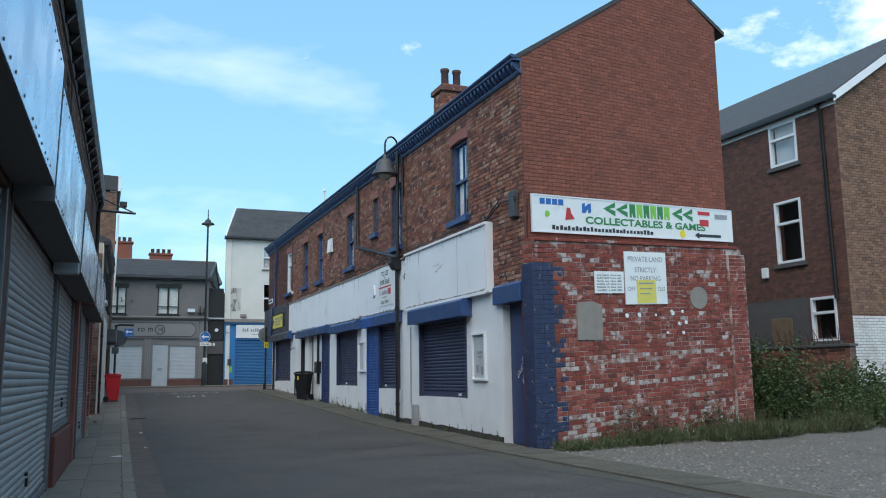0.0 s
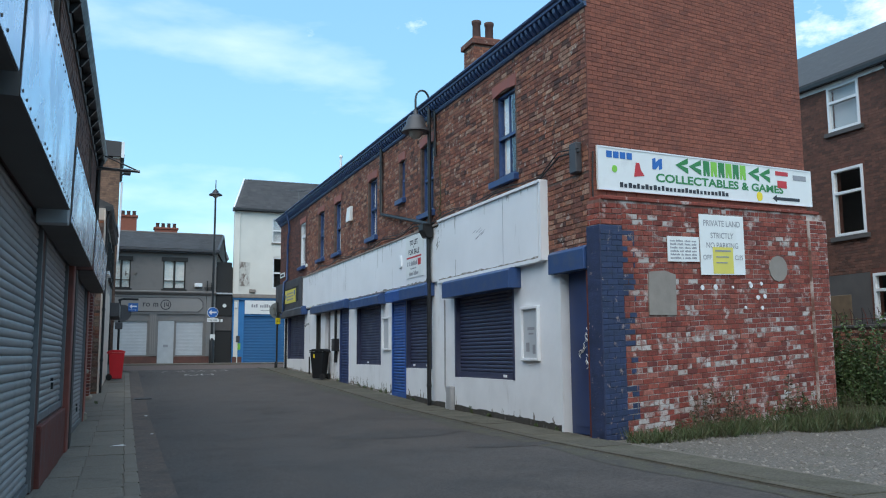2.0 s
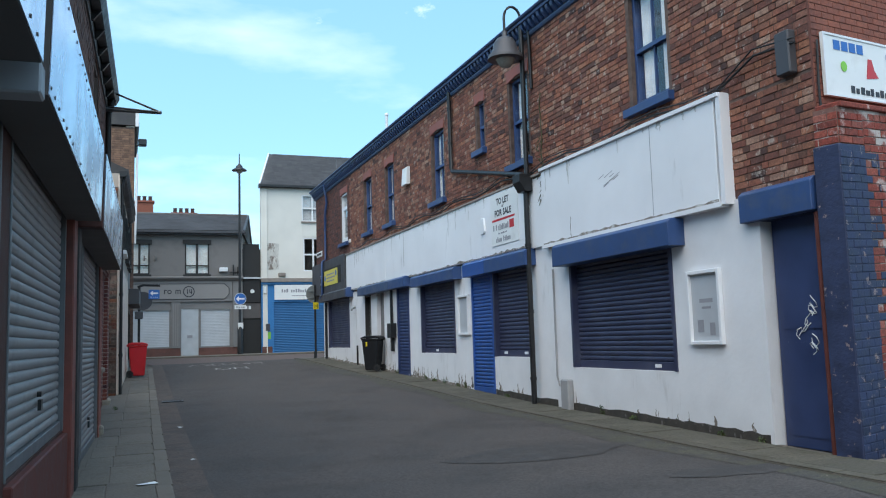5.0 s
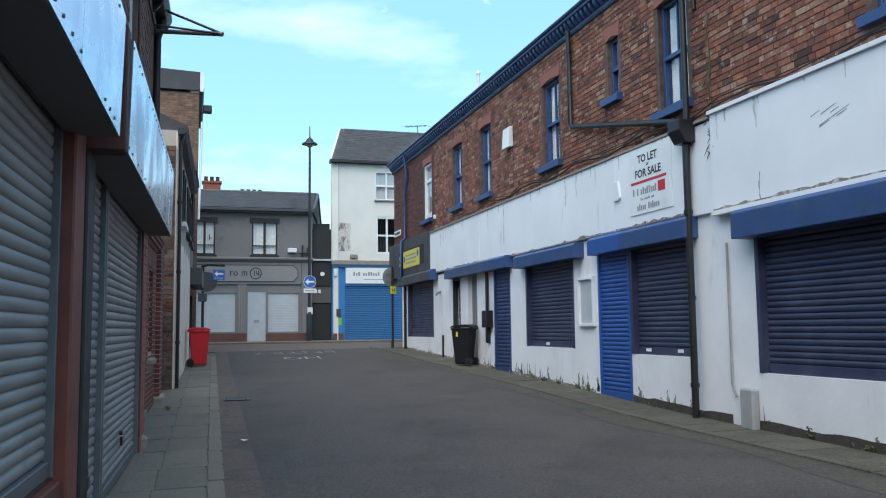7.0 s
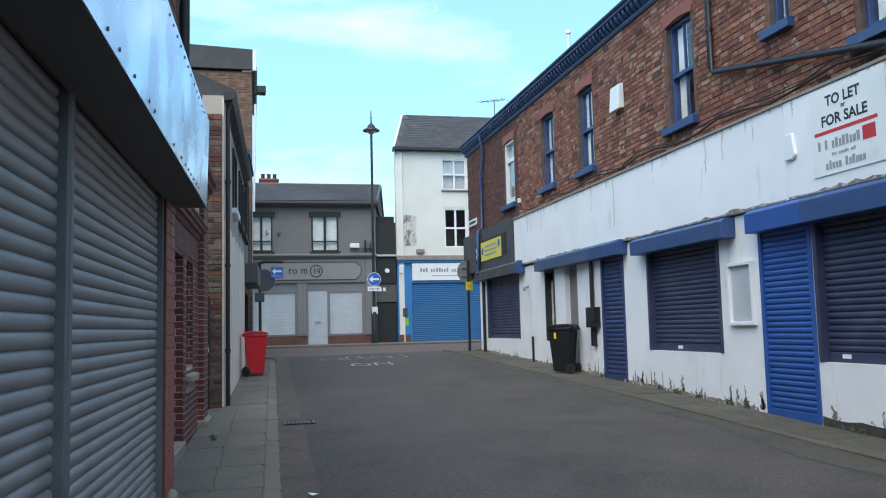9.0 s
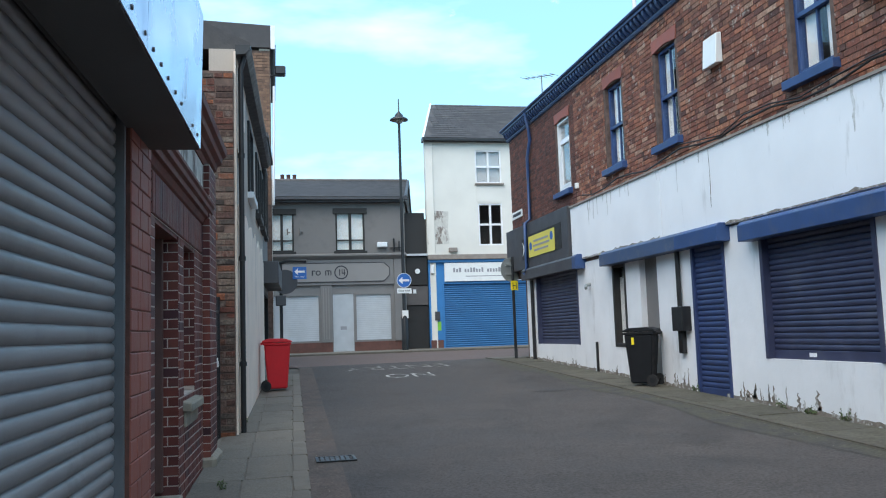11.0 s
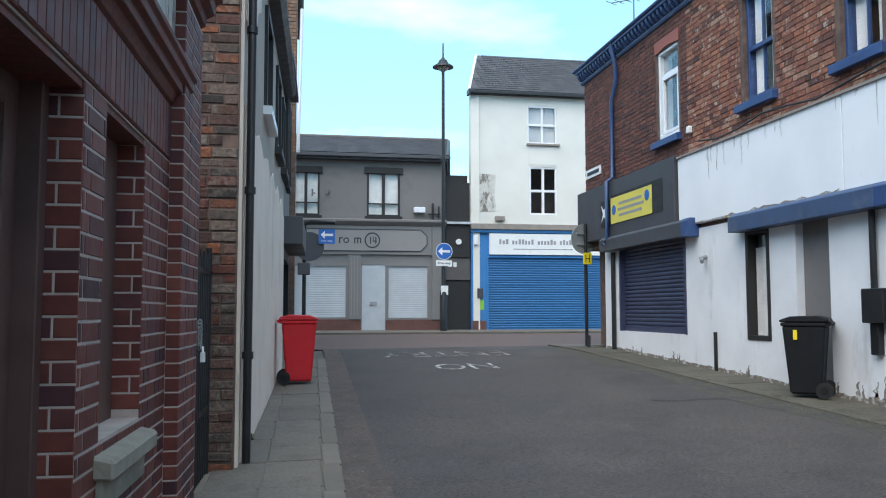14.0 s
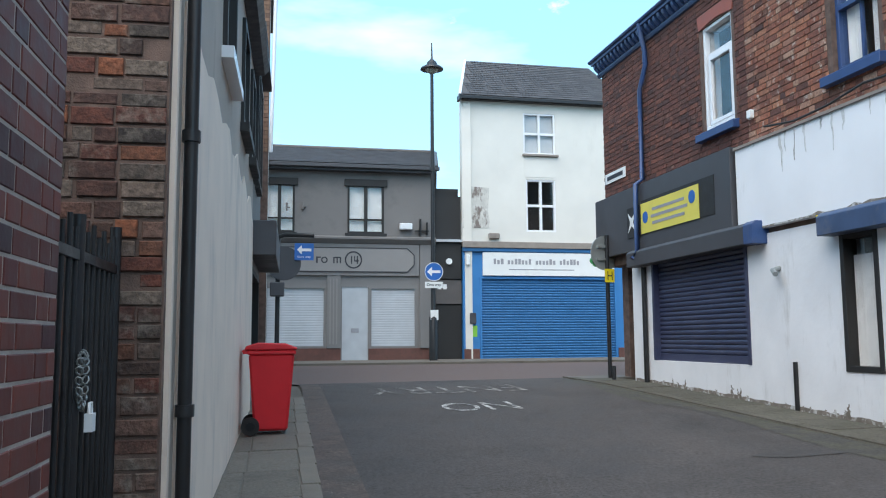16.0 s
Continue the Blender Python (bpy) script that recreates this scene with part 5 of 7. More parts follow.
for k in range(6):
    u = 2.72 + k * 0.208
    m_ = M_LGREEN if k % 2 else M_GREEN
    part("name_block", Me().prism(GU, [(u, 4.28), (u + 0.06, 4.28), (u + 0.06, 4.4), (u + 0.11, 4.28), (u + 0.17, 4.28), (u + 0.17, 4.55), (u, 4.55)], gv, gv + 0.003), m_, gs)
words("lettering", "COLLECTABLES & GAMES", GU, 1.48, gv + 0.002, 4.09, 0.15, M_GREEN, gs, width=3.6, bold=0.03)
bars("writing", GU, letter_bars(GU, 0.6, 3.4, 3.945, 4.03, 28, 4), gv, M_INK, gs)
for k in range(4):
    part("logo", Me().box(GU, 0.32 + k * 0.155, 0.445 + k * 0.155, gv, gv + 0.003, 4.42, 4.53), M_SBLUE, gs)
part("logo", Me().disc(GU, 0.5, 4.24, 0.06, gv, gv + 0.003), M_LGREEN, gs)
part("logo", Me().prism(GU, [(0.95, 4.14), (1.2, 4.17), (1.12, 4.26), (1.08, 4.38), (1.0, 4.38)], gv, gv + 0.003), M_RED, gs)
part("logo", Me().prism(GU, [(1.4, 4.3), (1.48, 4.3), (1.56, 4.38), (1.56, 4.3), (1.64, 4.32), (1.64, 4.5), (1.56, 4.48), (1.48, 4.42), (1.48, 4.5), (1.4, 4.48)], gv, gv + 0.003), M_SBLUE, gs)
part("logo", Me().box(GU, 4.85, 5.25, gv, gv + 0.003, 4.44, 4.52).box(GU, 4.9, 5.2, gv, gv + 0.003, 4.2, 4.34), M_RED, gs)
part("logo", Me().box(GU, 5.42, 5.85, gv, gv + 0.003, 4.38, 4.48), M_GREYINK, gs)
part("logo", Me().disc(GU, 4.32, 4.0, 0.09, gv, gv + 0.003, 14), M_YELB, gs)
part("arrow", Me().prism(GU, [(4.72, 3.99), (4.86, 4.06), (4.86, 4.02), (5.6, 4.02), (5.6, 3.96), (4.86, 3.96), (4.86, 3.92)], gv, gv + 0.003), M_INK, gs)
ps = thing("parking_notice", GL.p(2.9, 0.02, 2.6), "white private land parking notice with a yellow sheet pasted on", "sign")
part("board", Me().box(GL, 2.3, 3.5, 0.016, 0.03, 2.5, 3.54), M_SIGNW, ps)
for tx, u, z, h, w in (("PRIVATE LAND", 2.4, 3.34, 0.105, 1.0), ("STRICTLY", 2.58, 3.13, 0.10, 0.62), ("NO PARKING", 2.46, 2.96, 0.10, 0.86), ("OFF", 2.36, 2.76, 0.085, 0.22), ("CLES", 3.22, 2.76, 0.085, 0.22)):
    words("lettering", tx, GL, u, 0.033, z, h, M_GREYINK, ps, width=w, bold=0.008)
part("yellow_sheet", Me().box(GL, 2.62, 3.17, 0.031, 0.035, 2.52, 2.98), M_YELLOW, ps)
bars("writing", GL, [(2.68, 3.1, 2.9, 2.93), (2.7, 3.05, 2.8, 2.82), (2.7, 3.0, 2.7, 2.72)], 0.036, M_GREYINK, ps)
sn = thing("small_notice", GL.p(1.85, 0.02, 2.8), "small white notice full of small print", "sign")
part("board", Me().box(GL, 1.48, 2.27, 0.016, 0.028, 2.72, 3.14), M_SIGNW, sn)
bars("writing", GL, [q for k in range(6) for q in letter_bars(GL, 1.54, 2.2, 3.05 - k * 0.057, 3.083 - k * 0.057, 22, k, (4 + k, 11, 17))], 0.029, M_GREYINK, sn)

# ---- shuttered shops on the other side ----
shops = thing("shuttered_shops", (-4, 12, 0), "row of shops with grey steel shutters and bare metal fascias", "building")
SH = [(-9.0, -3.4), (-3.1, 2.6), (2.9, 6.8), (7.1, 11.6), (11.95, 15.2), (15.98, 17.18), (17.24, 20.28)]
SHOLE = [(a, b, 0.62 if (a, b) == (11.95, 15.2) else -0.4, 2.72) for a, b in SH]
part("front_wall", wall_holes(LF, -9.4, 20.3, -0.30, -0.03, -0.6, 3.4, SHOLE), M_POST, shops, "dark maroon timber and brick between shutters")
lup = part("upper_wall", wall_holes(LF, -9.4, 21.3, -0.30, -0.012, 3.4, 5.62, [(18.3, 19.1, 3.9, 5.2), (11.0, 11.8, 3.9, 5.2)]), M_MORT, shops, "dark brick wall over the fascias")
brick_skin(lup, LF, brick_rects(6.0, 21.3, 3.42, 5.5, [(18.2, 19.2, 3.8, 5.3), (10.9, 11.9, 3.8, 5.3)], 0.225, 0.075, 0.01, "stretch"), M_SIDE, depth=0.008)
for u in (18.3, 11.0):
    w_ = part("window", frame_ring(Me(), LF, u, u + 0.8, 3.9, 5.2, 0.06, -0.2, -0.06), M_WHITE, shops)
    pane("pane", LF, u + 0.06, u + 0.74, 3.96, 5.14, -0.14, w_)
part("end_wall", Me().box(LF, 20.95, 21.3, -7, -0.3, -0.6, 5.62).box(LF, -9.4, -9.1, -7, -0.3, -0.6, 5.62).box(LF, -9.4, 21.3, -7.3, -7.0, -0.6, 5.62), M_MORT, shops)
part("inner_floor", Me().box(LF, -9.1, 20.95, -6.9, -0.3, 3.0, 3.15), M_ROOM, shops)
part("roof", Me().prism(LF, [(0.16, 5.66), (0.16, 5.74), (-3.5, 7.6), (-7.4, 5.74), (-7.4, 5.62)], -9.5, 21.45, axis="u"), M_SLATE, shops, "slate roof")
part("gutter", Me().prism(LF, [(0.0, 5.48), (0.05, 5.44), (0.15, 5.46), (0.2, 5.56), (0.2, 5.62), (0.0, 5.62)], -9.5, 21.47, axis="u"), M_BLACK, shops, "black gutter along the eaves")
part("eaves_board", Me().box(LF, -9.4, 21.3, -0.012, 0.03, 5.3, 5.5), M_SOFFIT, shops)
for k in range(30):
    part("gutter_bracket", Me().prism(LF, [(0.03, 5.34), (0.06, 5.34), (0.16, 5.47), (0.03, 5.47)], 2.0 + k * 0.66, 2.06 + k * 0.66, axis="u"), M_BLACK, shops)


def grey_roller(u0, u1, z0, label="closed grey galvanised roller shutter"):
    s = part("roller_shutter", Me().box(LF, u0 + 0.03, u1 - 0.03, -0.09, -0.04, z0, z0 + 0.09), M_GALVD, shops, label, bevel=0.005)
    for a in (u0, u1 - 0.03):
        part("guide_rail", Me().box(LF, a, a + 0.03, -0.12, -0.02, z0, 2.72), M_GALVD, s, bevel=0.004)
    slats(s, LF, u0 + 0.03, u1 - 0.03, -0.075, z0 + 0.09, 2.72, 0.074, M_GALV, 0.013)
    part("backing", Me().box(LF, u0, u1, -0.26, -0.24, z0, 2.72), M_DARKW, s)
    return s


for a, b in SH:
    zb = 0.62 if (a, b) == (11.95, 15.2) else gz(-0.4, (a + b) / 2) + 0.03
    s_ = grey_roller(a, b, zb)
    part("lock", Me().box(LF, (a + b) / 2 - 0.05, (a + b) / 2 + 0.05, -0.045, -0.02, zb + 0.3, zb + 0.38).disc(LF, (a + b) / 2 - 0.04, zb + 0.42, 0.02, -0.05, -0.02, 10), M_BLACK, s_)
part("stallriser", Me().box(LF, 11.95, 15.2, -0.2, 0.02, -0.2, 0.60), M_MAROON, shops, "brown stallriser under the shutter", bevel=0.01)
part("timber_post", Me().box(LF, 15.22, 15.58, -0.1, 0.05, -0.2, 2.72), M_OXIDE, shops, "oxide red painted pier", bevel=0.012)
part("timber_post", Me().box(LF, 15.64, 15.95, -0.1, 0.06, -0.2, 2.72), M_DARKW, shops, "blackened timber post", bevel=0.012)
part("centre_rail", Me().box(LF, 17.18, 17.24, -0.06, -0.01, 0.15, 2.72), M_GALVD, shops, bevel=0.01)


def sheet_fascia(u0, u1, z0, z1, out, seed):
    """A boxed-in sign of bare metal sheet on a shutter hood."""
    f = part("fascia_sign", Me().prism(LF, [(-0.02, z0), (out, z0), (out + 0.02, z1), (-0.02, z1 + 0.06)], u0, u1, axis="u"), M_SOFFIT, shops, "boxed fascia on dark boards")
    n = max(1, round((u1 - u0) / 1.6))
    for k in range(n):
        a, b = u0 + (u1 - u0) * k / n, u0 + (u1 - u0) * (k + 1) / n
        part("metal_sheet", Me().prism(LF, [(out + 0.003, z0 + 0.005), (out + 0.008, z0 + 0.005), (out + 0.028, z1), (out + 0.023, z1)], a + 0.003, b - 0.003, axis="u"), M_SHEET, f, "bare pale metal sheet")
    rr = random.Random(seed)
    me = Me()
    for k in range(int((u1 - u0) * 5)):
        u = u0 + 0.05 + k * 0.2
        for z in (z0 + 0.05, z1 - 0.05):
            if rr.random() < 0.8:
                lean = 0.02 * (z - z0) / (z1 - z0)
                me.disc(LF, u + rr.uniform(-0.03, 0.03), z, 0.010, out + lean, out + lean + 0.013, 8)
    part("rivet", me, M_SOFFIT, f, kind="stuff")
    return f


sheet_fascia(2.0, 6.9, 2.78, 3.75, 0.27, 2)
sheet_fascia(7.0, 10.7, 2.68, 3.60, 0.27, 1)
f2 = sheet_fascia(10.95, 15.3, 2.60, 3.35, 0.27, 3)
sheet_fascia(15.8, 20.8, 2.60, 3.38, 0.27, 4)
sheet_fascia(-6.0, 1.8, 2.75, 3.7, 0.27, 6)
part("hood_end", Me().box(LF, 10.78, 10.94, -0.02, 0.26, 2.56, 2.72), M_BOXEND, shops, bevel=0.01)
part("box_end", Me().box(LF, 15.6, 15.78, -0.02, 0.28, 2.58, 3.42), M_POST, shops, bevel=0.01)
pipe("downpipe", [LF.p(21.1, 0.12, 5.45), LF.p(21.1, 0.05, 5.2), LF.p(21.1, 0.05, 3.9)], 0.045, M_DARKW, "black downpipe at the end of the shuttered shops")
br = thing("sign_bracket", LF.p(20.9, 0.1, 5.2), "empty pointed iron sign bracket on the wall", "bracket")
part("arm", Me().tube([LF.p(21.0, 0.0, 5.26), Vector((0.55, 20.6, 5.16))], 0.03, 6), M_GALVD, br)
part("stay", Me().tube([LF.p(21.0, 0.05, 5.58), Vector((0.55, 20.6, 5.16))], 0.016, 6), M_BLACK, br)
part("stay", Me().tube([LF.p(20.6, 0.05, 5.2), Vector((0.55, 20.6, 5.16))], 0.014, 6), M_BLACK, br)

# ---- glazed brick front, set back from the shutters ----
PF = LF.out(-0.2)
PEND = 25.74
porch = thing("glazed_brick_front", (-2, 23.2, 0.3), "low dark red glazed brick front with stone sill and moulded cornice", "building")
PH = [(22.2, 23.36, -0.4, 2.42), (23.68, 24.44, 1.06, 2.42)]
pw = part("front_wall", wall_holes(PF, 20.86, PEND, -0.32, 0.0, -0.4, 3.6, PH), M_MORTW, porch, "dark red glazed brick wall with white joints")
brick_skin(pw, PF, brick_rects(20.86, PEND, 0.0, 2.72, [(a, b, c, d + 0.3) for a, b, c, d in PH], 0.223, 0.072, 0.009, "flemish"), M_GLZ, near=(23.6, 1.5), depth=0.003, rough=0.0006, count=300)
pr = part("painted_pier", Me().box(LF, 20.3, 20.85, -0.5, -0.004, -0.4, 3.3), M_MORTN, porch, "brick pier painted oxide red")
brick_skin(pr, LF, brick_rects(20.3, 20.85, 0.0, 3.3, [], 0.225, 0.1, 0.006, "flemish"), M_PAINTB, near=(20.6, 1.5), depth=0.004, rough=0.001, count=120)
pil = part("pilaster", Me().box(PF, 25.08, PEND, -0.006, 0.08, 0.1, 3.4), M_MORTW, porch)
brick_skin(pil, PF.out(0.08), brick_rects(25.08, PEND, 0.15, 3.38, [], 0.223, 0.072, 0.009, "flemish"), M_GLZ, near=(25.4, 1.5), depth=0.003, rough=0.0008, count=150)
PN = Fr(PF.p(25.08, 0, 0), (1, -0.03), (-0.03, -1))
brick_skin(pil, PN, brick_rects(0.005, 0.08, 0.15, 3.38, [], 0.205, 0.072, 0.009, "stretch"), M_GLZ, depth=0.003, rough=0.0008)
for u, z0, dep in ((23.36, 0.1, 0.2), (24.44, 1.1, 0.16)):
    jf = Fr(PF.p(u, -dep, 0), (1, -0.03), (-0.03, -1))
    brick_skin(pw, jf, brick_rects(0.0, dep, z0, 2.42, [], 0.225, 0.072, 0.009, "stretch"), M_GLZ, depth=0.003, rough=0.0008)
part("lintel", Me().box(PF, 22.05, 25.08, -0.004, 0.01, 2.43, 2.74), M_PORCH, porch, "soldier course of dark red faience", bevel=0.004)
brick_skin(pw, PF.out(0.01), [(22.06 + 0.0405 + 0.081 * k, 2.585, 0.075, 0.3) for k in range(37)], M_GLZ, near=(23.6, 2.6), depth=0.003, rough=0.001, count=40)
for a, b in ((22.2, 23.36), (23.68, 24.44)):
    part("lintel_soffit", Me().box(PF, a, b, -0.3, -0.008, 2.39, 2.418), M_PORCH, porch)
part("string_course", Me().prism(PF, [(-0.01, 2.74), (0.02, 2.76), (0.04, 2.81), (0.07, 2.82), (0.07, 2.87), (0.1, 2.885), (0.1, 2.93), (0.12, 2.95), (0.12, 2.98), (-0.01, 3.02)], 20.86, 25.3, axis="u"), M_PORCH, porch, "moulded dark string course", bevel=0.003)
part("soldier_course", Me().box(PF, 20.86, 25.08, -0.006, 0.022, 3.02, 3.1), M_GLZ, porch)
part("name_band", Me().box(PF, 20.86, 25.08, -0.006, 0.02, 3.1, 3.38), M_PEEL, porch, "weathered white painted band")
part("cornice", Me().prism(PF, [(-0.01, 3.38), (0.03, 3.39), (0.05, 3.44), (0.09, 3.46), (0.1, 3.51), (0.15, 3.54), (0.16, 3.6), (0.2, 3.63), (0.21, 3.7), (0.0, 3.76)], 20.86, PEND + 0.06, axis="u"), M_PORCH, porch, "dark moulded cornice", bevel=0.003)
part("roof", Me().box(PF, 21.3, PEND, -6, -0.05, 3.6, 3.68).box(PF, 21.3, PEND, -6.2, -6, -0.4, 3.6).box(PF, PEND - 0.3, PEND, -6, -0.32, -0.4, 3.6), M_SOFFIT, porch)
pd = part("door", frame_ring(Me(), PF, 22.28, 23.28, 0.3, 2.4, 0.12, -0.25, -0.2, 0.22), M_BROWN, porch, "brown panelled timber door with a small light", bevel=0.004)
part("door_rail", Me().box(PF, 22.4, 23.16, -0.25, -0.2, 1.8, 1.96), M_BROWN, pd, bevel=0.004)
part("door_rail", Me().box(PF, 22.4, 23.16, -0.25, -0.2, 1.0, 1.14), M_BROWN, pd, bevel=0.004)
for a, b, c, d in ((22.42, 22.74, 0.54, 0.99), (22.82, 23.14, 0.54, 0.99), (22.42, 23.14, 1.15, 1.79)):
    part("door_panel", Me().box(PF, a, b, -0.24, -0.215, c, d), M_BROWN, pd, bevel=0.008)
part("door_backing", Me().box(PF, 22.4, 23.16, -0.29, -0.27, 0.5, 2.3), M_DARKW, pd)
pane("door_light", PF, 22.4, 23.16, 1.96, 2.28, -0.235, pd)
part("door_frame", Me().box(PF, 23.28, 23.355, -0.25, -0.12, 0.3, 2.415).box(PF, 22.205, 22.28, -0.25, -0.12, 0.3, 2.415), M_BROWN, pd, bevel=0.004)
part("notice", Me().box(PF, 22.96, 23.15, -0.214, -0.208, 1.5, 1.78), M_SIGNW, pd, "white paper notice")
part("doorstep", Me().box(PF, 22.2, 23.34, -0.3, 0.04, -0.05, 0.27), M_STONE, porch, "worn stone step", bevel=0.015)
pwn = part("window_board", Me().box(PF, 23.68, 24.44, -0.17, -0.13, 1.06, 2.42), M_BROWN, porch, "boarded dark brown window")
part("sill", Me().prism(PF, [(-0.2, 0.93), (0.08, 0.91), (0.08, 0.99), (-0.2, 1.06)], 23.62, 24.5, axis="u").box(PF, 23.66, 24.46, -0.1, 0.03, 0.78, 0.92), M_STONE, porch, "weathered stone sill", bevel=0.012)
part("notice", Me().box(PF, 23.75, 23.83, -0.128, -0.12, 1.72, 1.95), M_SIGNW, pwn)
part("plinth_stone", Me().box(PF, 25.05, PEND + 0.04, -0.05, 0.14, 0.0, 0.34), M_STONE, porch, "rough pale stone block at the pier's foot", bevel=0.04)
part("plinth_stone", Me().box(LF, 20.45, 20.7, -0.05, 0.06, -0.1, 0.2), M_STONE, porch, bevel=0.03)

# ---- passage gate ----
GTF = LF.out(-0.08)
gt = thing("iron_gate", GTF.p(26.5, -0.15, 0.4), "black iron bar gate, chained shut across a passage", "gate")
for z in (0.78, 1.86):
    part("gate_rail", Me().box(GTF, 25.8, 27.15, -0.17, -0.14, z, z + 0.04), M_BLACK, gt)
for k in range(14):
    u = 25.84 + k * 0.096
    part("bar", Me().tube([GTF.p(u, -0.155, 0.28), GTF.p(u, -0.155, 1.99 + (0.04 if k % 2 else 0))], 0.011, 6), M_BLACK, gt)
for u, z0, z1 in ((25.79, 0.1, 2.05), (27.14, 0.1, 2.08), (26.45, 0.3, 2.04)):
    part("gate_post", Me().tube([GTF.p(u, -0.155, z0), GTF.p(u, -0.155, z1)], 0.028, 8), M_BLACK, gt)
chn = Me()
for k in range(16):
    a = 2 * math.pi * k / 16
    c = GTF.p(26.45 + 0.05 * math.cos(a), -0.12, 1.4 + 0.1 * math.sin(a))
    chn.tube([c + Vector((0.012 * math.cos(b), 0.012 * math.sin(b + a), 0.016 * math.sin(b))) for b in [2 * math.pi * j / 7 for j in range(8)]], 0.004, 5)
part("chain", chn, M_SIGNGR, gt, "steel chain")
part("padlock", Me().box(GTF, 26.5, 26.56, -0.12, -0.09, 1.2, 1.27).tube([GTF.p(26.505, -0.105, 1.27), GTF.p(26.51, -0.105, 1.31), GTF.p(26.55, -0.105, 1.31), GTF.p(26.555, -0.105, 1.27)], 0.006, 5), M_SIGNW, gt, "steel padlock")

# ---- rough brick pier and rendered house ----


def uneven_rects(u0, u1, z0, z1, seed):
    """Courses of a much repaired wall: bricks of all lengths, courses of uneven height."""
    rr = random.Random(seed)
    out, z = [], z0
    while z < z1 - 0.05:
        h = rr.uniform(0.058, 0.088)
        u = u0
        while u < u1:
            ln = rr.choice([0.1, 0.11, 0.17, 0.2, 0.22, 0.23]) * rr.uniform(0.9, 1.1)
            b = min(u + ln, u1)
            if b - u > 0.03 and rr.random() > 0.04:
                out.append(((u + b) / 2, z + h / 2 + rr.uniform(-0.006, 0.006), b - u, h * rr.uniform(0.88, 1.04)))
            u += ln + rr.uniform(0.008, 0.022)
        z += h + rr.uniform(0.008, 0.016)
    return out


rh = thing("rendered_house", (-2.5, 31, 0.5), "old two storey house with patchy grey render and rough brick end", "building")
re_ = part("rough_end_wall", Me().box(LF, 27.2, 27.34, -5.0, -0.02, -0.2, 5.1), M_MORT, rh, "weathered patched brick end wall")
EN = Fr(LF.p(27.2, 0, 0), (-1, 0.03), (-0.03, -1))
brick_skin(re_, EN, uneven_rects(0.03, 3.2, 0.1, 5.08, 17), M_ROUGH, near=(0.4, 1.8), depth=0.009, rough=0.006, count=300)
WH = [(29.8, 30.9, 3.9, 5.1), (32.2, 33.2, 3.9, 5.1), (34.0, 34.8, 3.9, 5.1)]
part("front_wall", wall_holes(LF, 27.34, 35.1, -0.35, 0.0, -0.2, 5.45, WH), M_LREND, rh, "grey and white patchy rendered wall")
part("render_coat", Me().prism(LF, [(27.46, 4.1), (27.7, 3.95), (28.0, 4.2), (28.4, 4.25), (28.7, 4.6), (29.1, 4.75), (29.3, 5.42), (27.46, 5.42)], 0.0, 0.012), M_LREND2, rh, "pale coat left under the eaves")
cz = [(27.5 + k * 0.38, 3.35 + 0.12 * math.sin(k * 1.9) + 0.06 * math.sin(k * 4.3)) for k in range(20)]
part("render_coat", Me().prism(LF, [(27.5, 0.1), (35.08, 0.3)] + [(35.08, 3.2)] + cz[::-1], 0.0, 0.014), M_LREND2, rh, "pale lower coat of render with a ragged edge")
part("corner_strip", Me().box(LF, 27.27, 27.34, -0.02, 0.006, 0.1, 5.4), M_LREND2, rh)
for a, b, c, d in WH:
    w_ = part("window", frame_ring(Me(), LF, a, b, c, d, 0.08, -0.12, 0.04), M_DARKW, rh, "black framed window", bevel=0.004)
    pane("pane", LF, a + 0.08, b - 0.08, c + 0.08, d - 0.08, -0.06, w_)
    part("sill", Me().box(LF, a - 0.08, b + 0.08, 0.0, 0.1, c - 0.1, c), M_WHITE if a < 30 else M_DARKW, w_)
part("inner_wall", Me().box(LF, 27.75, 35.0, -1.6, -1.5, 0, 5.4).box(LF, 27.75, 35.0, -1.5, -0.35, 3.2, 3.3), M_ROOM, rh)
part("roof", Me().prism(LF, [(0.2, 5.45), (0.2, 5.55), (-3.0, 7.0), (-5.2, 5.6), (-5.2, 5.45)], 27.35, 35.15, axis="u"), M_SLATE, rh, "slate roof")
part("gutter", Me().prism(LF, [(0.0, 5.36), (0.14, 5.38), (0.2, 5.45), (0.2, 5.5), (0.0, 5.5)], 27.3, 35.15, axis="u"), M_BLACK, rh)
pipe("downpipe", [LF.p(27.44, 0.12, 5.42), LF.p(27.44, 0.06, 5.2), LF.p(27.44, 0.06, 0.3)], 0.036, M_BLACK, "thick black downpipe at the rendered corner", [LF.p(27.44, 0.06, z) for z in (1.2, 2.6, 4.0)])

cs = thing("corner_shop", (-2, 36, 0.6), "dark corner shop with charcoal fascia at the street's end", "building")
part("front_wall", wall_holes(LF, 35.1, 38.3, -0.35, -0.02, 0, 6.1, [(35.3, 35.9, 3.9, 5.6), (36.2, 37.0, 3.9, 5.6), (35.4, 37.8, 0.9, 2.6)]), M_GREYR, cs, "dark grey painted front")
part("fascia", Me().box(LF, 35.12, 38.35, -0.02, 0.34, 2.75, 3.25), M_CHAR, cs, "charcoal fascia box", bevel=0.01)
